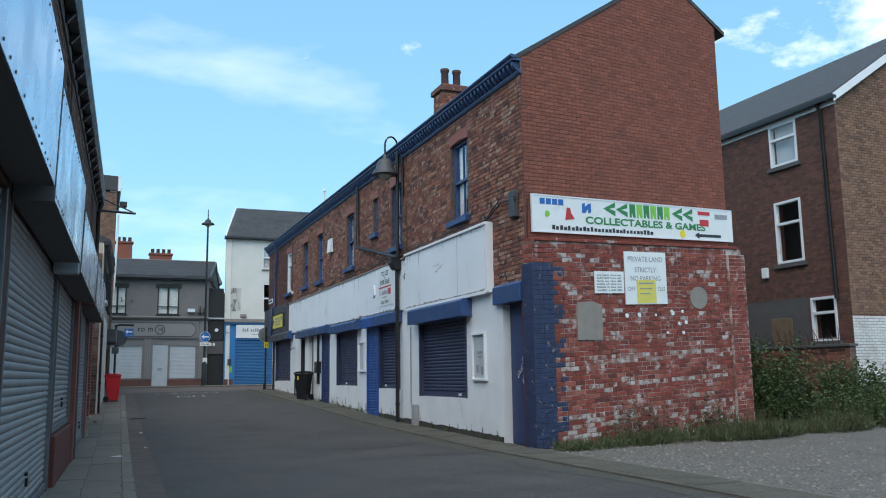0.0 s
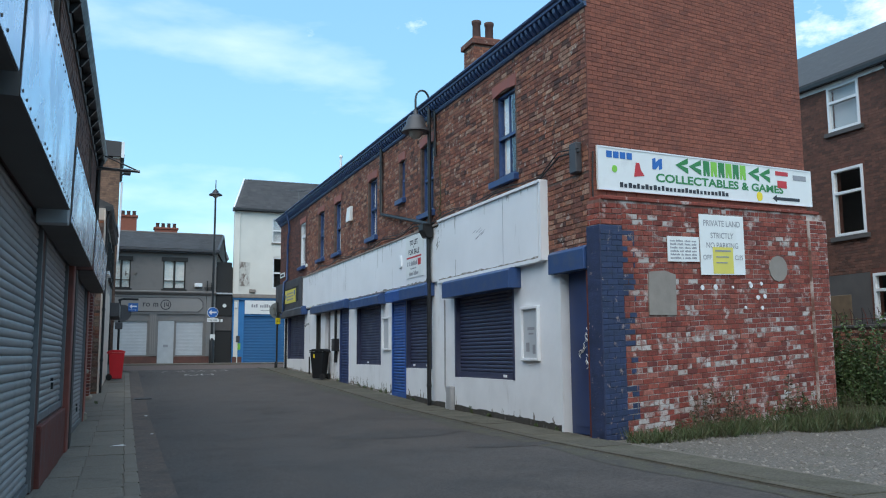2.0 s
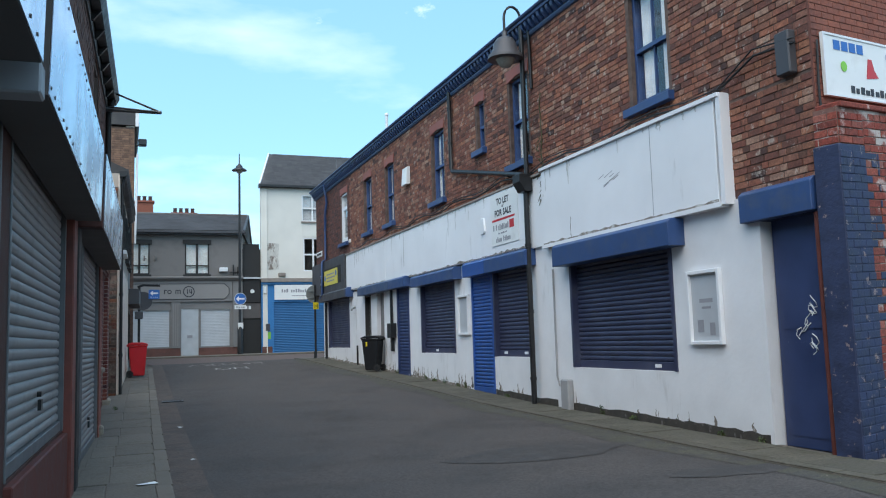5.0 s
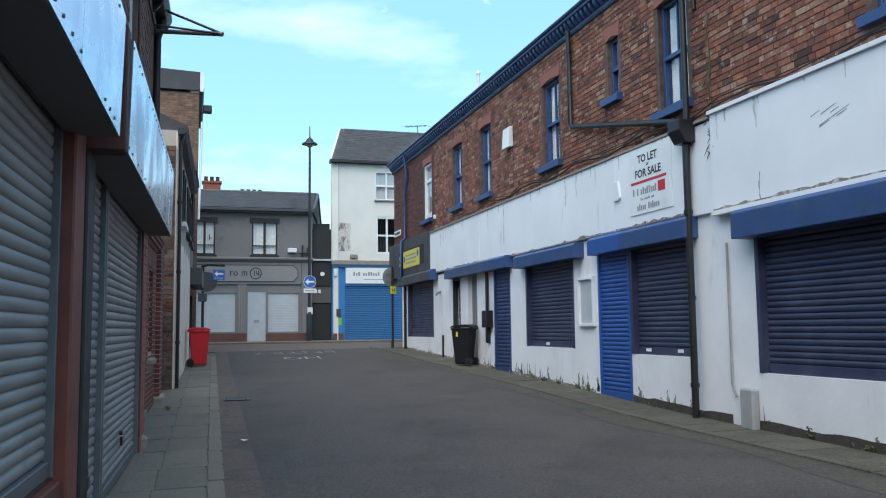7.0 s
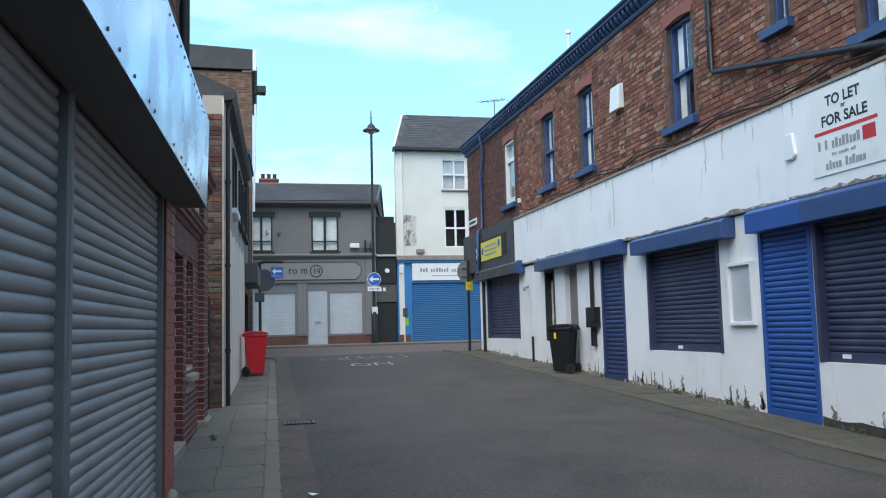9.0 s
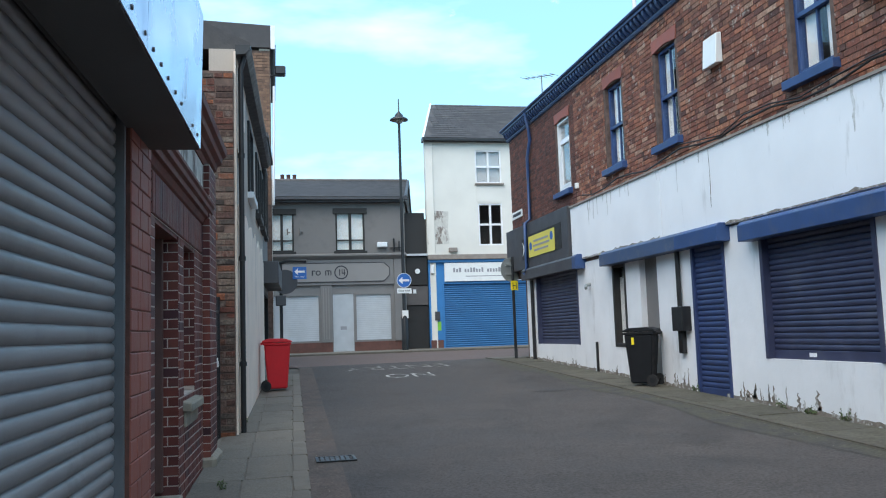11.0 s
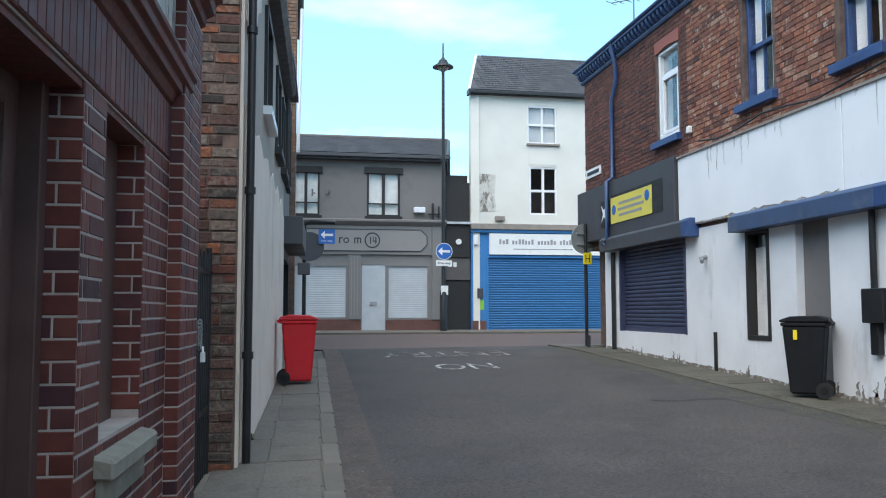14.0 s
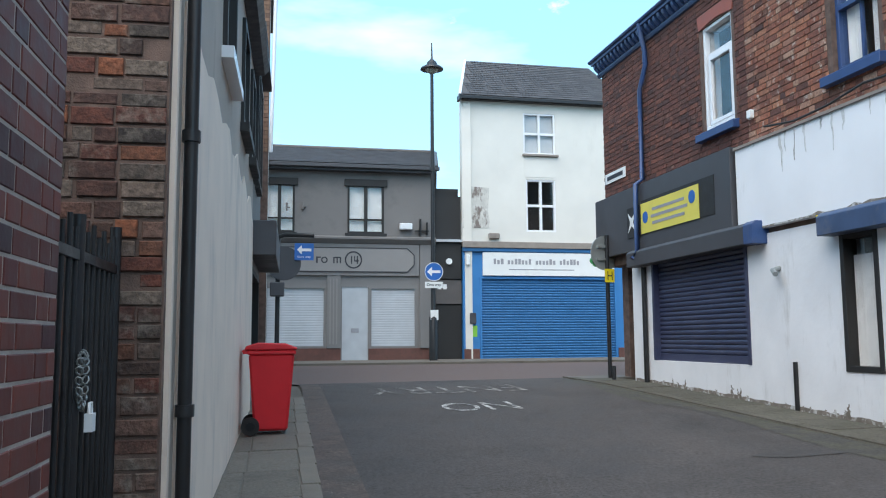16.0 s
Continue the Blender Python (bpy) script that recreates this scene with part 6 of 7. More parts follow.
for a, b in ((35.3, 35.9), (36.2, 37.0)):
    w_ = part("window", frame_ring(Me(), LF, a, b, 3.9, 5.6, 0.08, -0.1, 0.06), M_DARKW, cs)
    pane("pane", LF, a + 0.08, b - 0.08, 3.98, 5.52, -0.04, w_)
part("shop_window", frame_ring(Me(), LF, 35.4, 37.8, 0.9, 2.6, 0.08, -0.2, 0.0), M_DARKW, cs)
part("inner_wall", Me().box(LF, 35.2, 38.2, -1.5, -1.4, 0, 6.0), M_ROOM, cs)
part("end_wall", Me().box(LF, 38.0, 38.3, -5, -0.35, 0, 6.1), M_GREYR, cs)
part("roof", Me().prism(LF, [(0.15, 6.1), (0.15, 6.2), (-3.0, 7.4), (-5.2, 6.2), (-5.2, 6.1)], 35.16, 38.4, axis="u"), M_SLATE, cs)

th = thing("tall_brick_house", (-2, 41, 0.7), "tall buff brick house with slate roof and white edge", "building")
TF = Fr((-4.2, 39.4, 0), (1, 0), (0, -1))
tw = part("side_wall", Me().box(TF, 0, 4.52, -0.3, -0.008, 0, 9.6), M_MORT, th, "buff brick end wall")
brick_skin(tw, TF, brick_rects(1.5, 4.5, 5.2, 9.58, [], 0.225, 0.075, 0.01, "flemish"), M_YEL, depth=0.008)
part("front_wall", Me().box(Fr((0.32, 39.4, 0), (0, 1), (1, 0)), 0.02, 5.5, -0.3, 0.0, 0, 9.7), M_CREAM, th, "white painted front edge")
part("roof", Me().prism(TF, [(-0.2, 9.75), (4.68, 9.75), (4.62, 9.66), (-0.2, 9.66)], -5.6, 0.1).prism(Fr((0, 39.3, 0), (1, 0), (0, 1)), [(-4.4, 9.75), (0.42, 9.75), (0.36, 10.3), (-4.4, 10.5)], 0.0, 4.5), M_SLATE, th, "slate roof")
part("bargeboard", Me().box(W, 0.34, 0.46, 39.28, 39.34, 9.62, 10.3), M_WHITE, th)
part("rear_wall", Me().box(TF, 0, 4.5, -5.6, -5.3, 0, 9.7), M_MORT, th)
fl_ = thing("floodlight", (0.55, 39.6, 8.9), "black floodlight on the tall house", "floodlight")
part("arm", Me().tube([(0.3, 39.6, 8.9), (0.55, 39.6, 9.0)], 0.025, 6), M_BLACK, fl_)
part("head", Me().box(W, 0.45, 0.75, 39.45, 39.75, 8.95, 9.2), M_BLACK, fl_, bevel=0.03)
pipe("white_pipe", [(0.42, 39.5, 8.6), (0.40, 39.45, 7.2), (0.36, 39.42, 5.2)], 0.04, M_WHITE, "white plastic pipe down the tall house")

# ---- grey shop at the far side ----
gb = thing("grey_corner_shop", (2, 50, 0.8), "two storey grey rendered shop with pale shutters and slate roof", "building")
GH = [(0.2, 1.12, 4.82, 6.4), (2.74, 3.88, 4.82, 6.42), (-2.4, -1.4, 4.82, 6.4)]
part("upper_wall", wall_holes(FF, -9.0, 5.48, -0.3, 0.0, 4.55, 6.8, GH), M_GREYR, gb, "mid grey painted render")
for k, (a, b, c, d) in enumerate(GH):
    w_ = part("window", frame_ring(Me(), FF, a, b, c, d, 0.06, -0.1, 0.03), M_DARKW, gb, bevel=0.004)
    um = (a + b) / 2
    part("mullion", Me().box(FF, um - 0.05, um + 0.05, -0.1, 0.03, c + 0.06, d - 0.06), M_DARKW, w_)
    part("head", Me().box(FF, a - 0.1, b + 0.1, 0.0, 0.07, d - 0.12, d + 0.1), M_DARKW, w_, bevel=0.006)
    part("sill", Me().box(FF, a - 0.08, b + 0.08, 0.0, 0.09, c - 0.09, c), M_DARKW, w_)
    pane("pane", FF, a + 0.06, um - 0.05, c + 0.06, d - 0.06, -0.05, w_)
    pane("pane", FF, um + 0.05, b - 0.06, c + 0.06, d - 0.06, -0.05, w_)
    part("blind", Me().box(FF, a + 0.06, b - 0.06, -0.13, -0.12, c + 0.06, d - 0.06), M_CURT, w_, "pale window blind")
    part("lower_bar", Me().box(FF, a + 0.06, b - 0.06, -0.09, 0.0, c + 0.42, c + 0.46), M_DARKW, w_)
part("lower_wall", wall_holes(FF, -9.0, 5.48, -0.3, 0.02, 0.3, 4.55, [(0.28, 2.08, 1.3, 3.15), (2.58, 3.38, 0.9, 3.15), (3.44, 4.9, 1.28, 3.15), (-3.0, -0.2, 1.3, 3.15)]), M_GREYS, gb, "grey shopfront surround")
part("base", Me().box(FF, -9.0, 2.55, 0.0, 0.045, 0.3, 1.28).box(FF, 3.4, 5.46, 0.0, 0.045, 0.3, 1.26), M_RBASE, gb, "brown tiled base", bevel=0.006)
part("pilaster", Me().box(FF, 2.12, 2.54, 0.0, 0.08, 1.28, 3.5), M_GREYS, gb, bevel=0.01)
part("pilaster", Me().box(FF, 5.0, 5.46, 0.0, 0.1, 1.26, 4.5), M_GREYS, gb, bevel=0.01)
for u in (2.2, 2.3, 2.4):
    part("flute", Me().box(FF, u, u + 0.04, 0.08, 0.1, 1.4, 3.4), M_GREYP, gb)
part("cornice", Me().prism(FF, [(0.0, 4.45), (0.12, 4.5), (0.24, 4.62), (0.24, 4.68), (0.0, 4.74)], -9.0, 5.5, axis="u"), M_GREYR, gb, "dark shop cornice", bevel=0.004)
part("fascia", Me().box(FF, -9.0, 4.98, 0.02, 0.1, 3.5, 4.48), M_GREYS, gb, "grey sign fascia")
pn = [(-0.3, 3.62), (4.6, 3.62), (4.82, 3.85), (4.82, 4.15), (4.6, 4.36), (-0.3, 4.36)]
sb_ = part("sign_panel", Me().prism(FF, pn, 0.1, 0.115), M_GREYP, gb, "pale grey shaped sign panel")
ed = Me()
for i in range(len(pn)):
    p0, p1 = pn[i], pn[(i + 1) % len(pn)]
    ed.tube([FF.p(p0[0], 0.118, p0[1]), FF.p(p1[0], 0.118, p1[1])], 0.018, 5)
part("sign_edge", ed, M_CHAR, sb_)
part("sign_ring", Me().disc(FF, 2.92, 3.98, 0.27, 0.116, 0.125, 28, 0.225), M_INK, sb_)
bars("sign_lettering", FF, [(1.78, 1.83, 3.87, 4.07), (1.83, 1.92, 4.03, 4.07), (2.3, 2.34, 3.87, 4.06), (2.4, 2.44, 3.87, 4.06), (2.5, 2.54, 3.87, 4.06), (2.34, 2.5, 4.03, 4.07), (2.84, 2.88, 3.86, 4.1), (2.94, 2.97, 3.97, 4.1), (2.94, 3.08, 3.93, 3.97), (3.02, 3.06, 3.86, 4.1)], 0.117, M_INK, sb_)
part("sign_lettering", Me().disc(FF, 2.03, 3.97, 0.1, 0.117, 0.12, 20, 0.06), M_INK, sb_)
for a, b, c, d in ((0.28, 2.08, 1.3, 3.15), (3.44, 4.9, 1.28, 3.15), (-3.0, -0.2, 1.3, 3.15)):
    s_ = part("roller_shutter", frame_ring(Me(), FF, a, b, c, d, 0.05, -0.06, 0.03), M_GREYS, gb, "pale grey roller shutter")
    slats(s_, FF, a + 0.05, b - 0.05, -0.03, c + 0.05, d - 0.05, 0.075, M_LSHUT, 0.003)
    part("backing", Me().box(FF, a, b, -0.2, -0.18, c, d), M_DARKW, s_)
gd = part("door", Me().box(FF, 2.58, 3.38, -0.05, 0.0, 0.88, 3.15), M_LSHUT, gb, "pale steel door", bevel=0.004)
part("letter_box", Me().box(FF, 2.86, 3.1, 0.0, 0.02, 1.75, 1.88), M_GREYINK, gd)
GSK = 0.19   # the end wall of the grey shop runs askew
gp = [(0.3, 6.86), (0.3, 6.95), (-3.6, 8.28), (-7.4, 6.95), (-7.4, 6.8)]
gr = Me().add([FF.p(-9.0, v, z) for v, z in gp] + [FF.p(5.55 - GSK * v, v, z) for v, z in gp], [(0, 1, 2, 3, 4), (9, 8, 7, 6, 5)] + [(k, 5 + k, 5 + (k + 1) % 5, (k + 1) % 5) for k in range(5)])
part("roof", gr, M_SLATE, gb, "grey slate roof")
part("verge_board", Me().tube([FF.p(5.57 - GSK * v, v, z + 0.02) for v, z in ((0.34, 6.9), (-3.6, 8.26), (-7.4, 6.9))], 0.07, 6), M_CHAR, gb)
rl = Me()
for r in range(16):
    t0, t1 = r / 16, (r + 1) / 16
    for k in range(39):
        u0 = -5.2 + k * 0.3 - (r % 2) * 0.15
        v0, z0_, v1, z1_ = 0.31 - 3.9 * t0, 6.965 + 1.33 * t0, 0.31 - 3.9 * t1, 6.965 + 1.33 * t1
        ub = min(u0 + 0.294, 5.53 - GSK * v0)
        if ub < u0 + 0.03:
            continue
        rl.add([FF.p(u0 + 0.004, v0, z0_ + 0.014), FF.p(ub, v0, z0_ + 0.014), FF.p(ub, v1, z1_ + 0.002), FF.p(u0 + 0.004, v1, z1_ + 0.002)], [(0, 1, 2, 3)])
part("slate_coursing", rl, M_SLATE, gb, kind="stuff")
part("gutter", Me().box(FF, -9.0, 5.6, 0.26, 0.38, 6.82, 6.93).box(FF, -9, 5.5, 0.0, 0.26, 6.74, 6.86), M_CHAR, gb, "dark gutter and soffit", bevel=0.01)
part("ridge", Me().tube([FF.p(-9, -3.6, 8.3), FF.p(6.22, -3.6, 8.3)], 0.08, 8), M_SOFFIT, gb)
part("end_wall", Me().prism(Fr((5.47, 48.8, 0), (GSK, 1), (1, -GSK)), [(0.02, 0.3), (7.2, 0.3), (7.2, 6.8), (3.6, 8.2), (0.02, 6.8)], -0.3, 0.0), M_GREYR, gb)
for u, z in ((0.88, 5.62), (1.36, 5.66)):
    part("pipe_stub", Me().box(FF, u - 0.03, u + 0.03, 0.0, 0.1, z - 0.14, z + 0.1).box(FF, u + 0.03, u + 0.1, 0.0, 0.05, z - 0.06, z - 0.02), M_GREYR, gb, "short pipe stub on the wall", bevel=0.008)
part("wall_bracket", Me().box(FF, 5.0, 5.05, 0.0, 0.12, 4.76, 5.3).box(FF, 4.85, 5.3, 0.04, 0.09, 4.9, 4.94).box(FF, 5.22, 5.26, 0.0, 0.09, 4.8, 5.2), M_BLACK, gb, "black iron bracket")
solo("security_light", Me().box(FF, 4.35, 4.75, 0.02, 0.2, 4.95, 5.15), M_WHITE, "white security light on the grey wall", "security light", bevel=0.02)
rear = thing("rear_house", (3, 84, 0.8), "brick house standing far behind the grey shop", "building")
part("wall", Me().box(W, -8, 10, 80, 88, -0.2, 10.0), M_NEW, rear)
part("roof", Me().prism(Fr((0, 84, 0), (1, 0), (0, -1)), [(4.3, 9.95), (4.3, 10.05), (0, 11.9), (-4.3, 10.05), (-4.3, 9.95)], -8.2, 10.2, axis="u"), M_SLATE, rear)
for x0, x1, zt, n_ in ((0.85, 2.3, 14.0, 3), (3.9, 5.9, 13.0, 4)):
    c_ = thing("chimney", ((x0 + x1) / 2, 84, 11.5), "red brick chimney stack with short clay pots", "chimney")
    part("stack", Me().box(W, x0, x1, 83.5, 84.4, 11.3, zt), M_NEW, c_, bevel=0.02)
    part("cap", Me().box(W, x0 - 0.1, x1 + 0.1, 83.4, 84.5, zt, zt + 0.18), M_NEW, c_, bevel=0.02)
    for k in range(n_):
        xx = x0 + (x1 - x0) * (k + 0.5) / n_
        part("pot", Me().lathe((xx, 83.95, zt + 0.16), [(0.17, 0), (0.15, 0.4), (0.19, 0.46), (0.12, 0.46), (0.12, 0.3)], 12), M_TERRA, c_)

# ---- dark passage building between ----
pb = thing("passage_front", (5.95, 49, 0.8), "narrow black shuttered entrance between two buildings", "building")
part("backing", Me().box(FF, 5.49, 6.46, -0.4, -0.21, 0.3, 6.1), M_DARKW, pb)
part("door", Me().box(FF, 5.5, 6.38, -0.2, -0.14, 0.5, 2.6), M_DARKW, pb, "black door", bevel=0.004)
part("panel", Me().box(FF, 5.5, 6.38, -0.2, -0.1, 2.64, 3.4), M_SOFFIT, pb, "dark brown panel")
part("sign_panel", Me().box(FF, 5.5, 6.38, -0.2, -0.05, 3.42, 4.6), M_DARKW, pb, "black panel with a rounded frame", bevel=0.02)
part("lamp", Me().disc(FF, 5.96, 3.98, 0.1, -0.05, 0.02, 14), M_SIGNW, pb, "small white lamp")
bars("writing", FF, [(5.6, 5.72, 3.1, 3.26), (5.78, 5.9, 3.1, 3.26)], -0.098, M_SIGNW, pb)
part("upper_box", Me().box(FF, 5.5, 6.38, -3, -0.9, 4.6, 6.1), M_CHAR, pb, "dark clad upper room")
part("upper_roof", Me().box(FF, 5.5, 6.38, -3, -0.5, 6.1, 6.4), M_DARKW, pb)
part("ledge", Me().box(FF, 5.5, 6.38, -0.9, 0.05, 4.6, 4.68), M_LSHUT, pb)
part("tarpaulin", Me().prism(FF, [(5.7, 4.68), (6.35, 4.68), (6.2, 4.86), (5.9, 4.8)], -0.7, -0.3), M_SKYB, pb)

# ---- white rendered building ----
wb = thing("white_rendered_building", (9, 50, 0.8), "three storey cream rendered building with a blue shuttered shop", "building")
WBH = [(8.48, 9.58, 7.54, 8.92), (8.54, 9.56, 4.98, 6.7)]
part("upper_wall", wall_holes(FF, 6.40, 12.1, -0.3, 0.0, 4.5, 9.28, WBH), M_CREAM, wb, "cream white rendered wall with streaks")
SKF = Fr((6.40, 48.8, 0), (0.29, 1), (1, -0.29))
part("side_wall", Me().box(SKF, 0.0, 6.0, 0.0, 0.3, 0.5, 9.2).box(FF, 11.8, 12.1, -7, -0.3, 0.5, 9.28), M_CREAM, wb)
part("inner_wall", Me().box(FF, 6.7, 11.8, -1.4, -1.3, 4.5, 9.2).box(FF, 6.7, 11.8, -1.3, -0.3, 7.0, 7.1), M_ROOM, wb)
for k, (a, b, c, d) in enumerate(WBH):
    w_ = part("window", frame_ring(Me(), FF, a, b, c, d, 0.06, -0.12, -0.02), M_WHITE, wb, "white plastic window", bevel=0.004)
    um, zm = (a + b) / 2, c + (d - c) * 0.5
    part("mullion", Me().box(FF, um - 0.04, um + 0.04, -0.12, -0.02, c + 0.06, d - 0.06), M_WHITE, w_)
    part("transom", Me().box(FF, a + 0.06, um - 0.04, -0.12, -0.02, zm - 0.04, zm + 0.04).box(FF, um + 0.04, b - 0.06, -0.12, -0.02, zm - 0.04, zm + 0.04), M_WHITE, w_)
    for p0, p1 in ((a + 0.06, um - 0.04), (um + 0.04, b - 0.06)):
        for q0, q1 in ((c + 0.06, zm - 0.04), (zm + 0.04, d - 0.06)):
            pane("pane", FF, p0, p1, q0, q1, -0.07, w_, M_GLASS)
    if k == 0:
        part("sill", Me().box(FF, a - 0.04, b + 0.08, 0.0, 0.1, c - 0.07, c), M_CEM, w_, bevel=0.006)
        part("blind", Me().box(FF, a + 0.06, b - 0.06, -0.16, -0.15, c + 0.06, d - 0.06), M_LSHUT, w_, "pale blue blind")
part("panel_below", Me().box(FF, 8.5, 9.56, 0.0, 0.012, 6.78, 7.46), M_CREAM, wb)
part("bare_patch", Me().prism(FF, [(6.42, 5.05), (7.28, 5.08), (7.3, 5.3), (7.25, 5.6), (7.3, 6.38), (6.46, 6.42)], 0.0, 0.012), M_PEEL, wb, "patch where the render has peeled to brick")
part("ledge", Me().box(FF, 6.38, 12.15, 0.0, 0.16, 4.42, 4.62), M_CEM, wb, "stained grey ledge", bevel=0.01)
solo("wall_vent", Me().box(FF, 7.25, 7.6, 0.0, 0.14, 4.72, 4.9), M_CEM, "small grey box on the cream wall", "junction box", bevel=0.02)
wr = Me()
wv = [FF.p(6.33, 0.24, 9.36), FF.p(12.2, 0.24, 9.36), FF.p(12.2, -3.4, 11.75), FF.p(7.38, -3.4, 11.75), FF.p(6.33, 0.24, 9.24), FF.p(12.2, 0.24, 9.24), FF.p(12.2, -6, 9.24), FF.p(8.1, -6, 9.24)]
wr.add(wv, [(0, 1, 2, 3), (0, 4, 5, 1), (1, 5, 6, 2), (3, 2, 6, 7), (0, 3, 7, 4), (4, 7, 6, 5)])
part("roof", wr, M_SLATE, wb, "dark slate roof")
part("verge_board", Me().tube([FF.p(6.31, 0.2, 9.36), FF.p(7.36, -3.4, 11.76)], 0.055, 6), M_WHITE, wb, "white verge board")
rl = Me()
for r in range(18):
    t0, t1 = r / 18, (r + 1) / 18
    for k in range(20):
        u0 = 6.4 + k * 0.29
        if u0 < 6.33 + 1.05 * t1:
            continue
        rl.add([FF.p(u0, 0.25 - 3.64 * t0, 9.37 + 2.39 * t0 + 0.016), FF.p(u0 + 0.28, 0.25 - 3.64 * t0, 9.37 + 2.39 * t0 + 0.016), FF.p(u0 + 0.28, 0.25 - 3.64 * t1, 9.37 + 2.39 * t1), FF.p(u0, 0.25 - 3.64 * t1, 9.37 + 2.39 * t1)], [(0, 1, 2, 3)])
part("slate_coursing", rl, M_SLATE, wb, kind="stuff")
part("gutter", Me().box(FF, 6.3, 12.2, 0.16, 0.28, 9.24, 9.34).box(FF, 6.28, 6.36, -0.1, 0.3, 9.2, 9.38), M_BLACK, wb, bevel=0.01)
part("shop_wall", wall_holes(FF, 6.40, 12.1, -0.3, 0.02, 0.4, 4.42, [(6.98, 11.55, 0.8, 3.48)]), M_SKYB2, wb, "sky blue shopfront")
for u in (6.42, 11.6):
    part("pilaster_base", Me().box(FF, u, u + 0.5, 0.02, 0.07, 0.5, 1.22), M_RBASE, wb, bevel=0.01)
part("shop_cornice", Me().box(FF, 6.38, 12.12, 0.02, 0.12, 4.3, 4.42), M_SKYB, wb, bevel=0.01)
s_ = part("roller_shutter", frame_ring(Me(), FF, 6.95, 11.58, 0.8, 3.5, 0.06, -0.05, 0.05), M_SKYB2, wb, "bright sky blue roller shutter, closed")
slats(s_, FF, 7.01, 11.52, -0.03, 0.86, 3.46, 0.085, M_SKYB, 0.014)
part("backing", Me().box(FF, 6.98, 11.55, -0.25, -0.23, 0.8, 3.5), M_DARKW, s_)
sg = part("shop_sign", Me().box(FF, 7.04, 11.5, 0.02, 0.1, 3.54, 4.28), M_SIGNW, wb, "long white shop sign")
bars("sign_lettering", FF, letter_bars(FF, 7.38, 10.3, 3.9, 4.08, 25, 6, (3, 11, 18)), 0.101, M_GREYINK, sg)
bars("sign_lettering", FF, [(7.9, 10.1, 3.72, 3.75)], 0.101, M_GREYINK, sg)
part("leaf_mark", Me().disc(FF, 10.75, 4.05, 0.11, 0.1, 0.104, 12).disc(FF, 10.9, 4.12, 0.1, 0.1, 0.104, 12).disc(FF, 10.84, 3.95, 0.1, 0.1, 0.104, 12), M_GREEN, sg)
solo("entry_panel", Me().box(FF, 6.6, 6.8, 0.02, 0.1, 2.0, 2.35), M_CHAR, "dark entry phone on the blue pilaster", "entry phone", bevel=0.01)
solo("green_notice", Me().box(FF, 6.6, 6.85, 0.02, 0.03, 1.6, 1.95), M_LGREEN, "pale green notice on the blue pilaster", "notice")
solo("wall_light", Me().box(FF, 6.48, 6.62, 0.02, 0.14, 3.85, 4.2), M_SIGNW, "white wall light beside the shop sign", "wall light", bevel=0.03)

# ---- brick house across the gravel ----
sh_ = thing("side_house", (24, 22, 0), "three storey sooty brick house with white plastic windows and slate roof", "building")
SW = [(19.72, 20.88, 7.9, 9.3), (19.76, 20.88, 4.7, 6.72), (18.68, 19.66, 2.16, 3.5)]
sw = part("side_wall", wall_holes(SF, 18.15, 30.0, -0.35, -0.006, -0.2, 9.5, SW), M_MORTN, sh_, "sooty dark brick wall")
brick_skin(sw, SF, brick_rects(18.15, 24.5, 2.2, 9.48, [(a - 0.05, b + 0.05, c - 0.15, d + 0.12) for a, b, c, d in SW] + [(20.4, 21.4, -1, 3.0)], 0.225, 0.075, 0.01, "stretch"), M_SIDE, depth=0.008)
part("dark_panel", Me().box(SF, 19.75, 23.6, -0.006, 0.012, 1.9, 3.55), M_SOFFIT, sh_, "blackened wall patch")
for k, (a, b, c, d) in enumerate(SW):
    w_ = part("window", frame_ring(Me(), SF, a, b, c, d, 0.08, -0.12, 0.03), M_WHITE, sh_, "white plastic window", bevel=0.004)
    zt = c + (d - c) * 0.64
    part("transom", Me().box(SF, a + 0.08, b - 0.08, -0.12, 0.03, zt - 0.04, zt + 0.04), M_WHITE, w_)
    pane("pane", SF, a + 0.08, b - 0.08, c + 0.08, zt - 0.04, -0.05, w_)
    pane("pane", SF, a + 0.08, b - 0.08, zt + 0.04, d - 0.08, -0.05, w_)
    part("sill", Me().box(SF, a - 0.12, b + 0.12, -0.01, 0.1, c - 0.15, c - 0.02), M_SOFFIT, w_, bevel=0.006)
    if k == 0:
        part("blind", Me().box(SF, a + 0.08, b - 0.08, -0.2, -0.19, c, d), M_LSHUT, w_, "pale blind")
part("boarded_opening", Me().box(SF, 20.45, 21.35, 0.0, 0.03, 1.9, 2.95), M_PLY, sh_, "boarded low opening", bevel=0.01)
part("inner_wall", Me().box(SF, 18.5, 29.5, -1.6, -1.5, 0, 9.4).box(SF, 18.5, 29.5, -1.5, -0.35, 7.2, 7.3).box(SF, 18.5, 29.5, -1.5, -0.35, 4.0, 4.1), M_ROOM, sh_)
EF = Fr((20.26, 18.15, 0), (1, 0), (0, -1))
ew = part("end_wall", Me().prism(EF, [(0, -0.2), (9, -0.2), (9, 9.5), (4.5, 12.4), (0, 9.5)], -0.35, -0.006), M_MORTN, sh_, "brown brick gable end")
brick_skin(ew, EF, brick_rects(0.0, 5.0, 2.9, 12.3, [], 0.225, 0.075, 0.01, "stretch", limit=lambda u, z: z < 9.45 + 0.64 * u), M_YEL, depth=0.008)
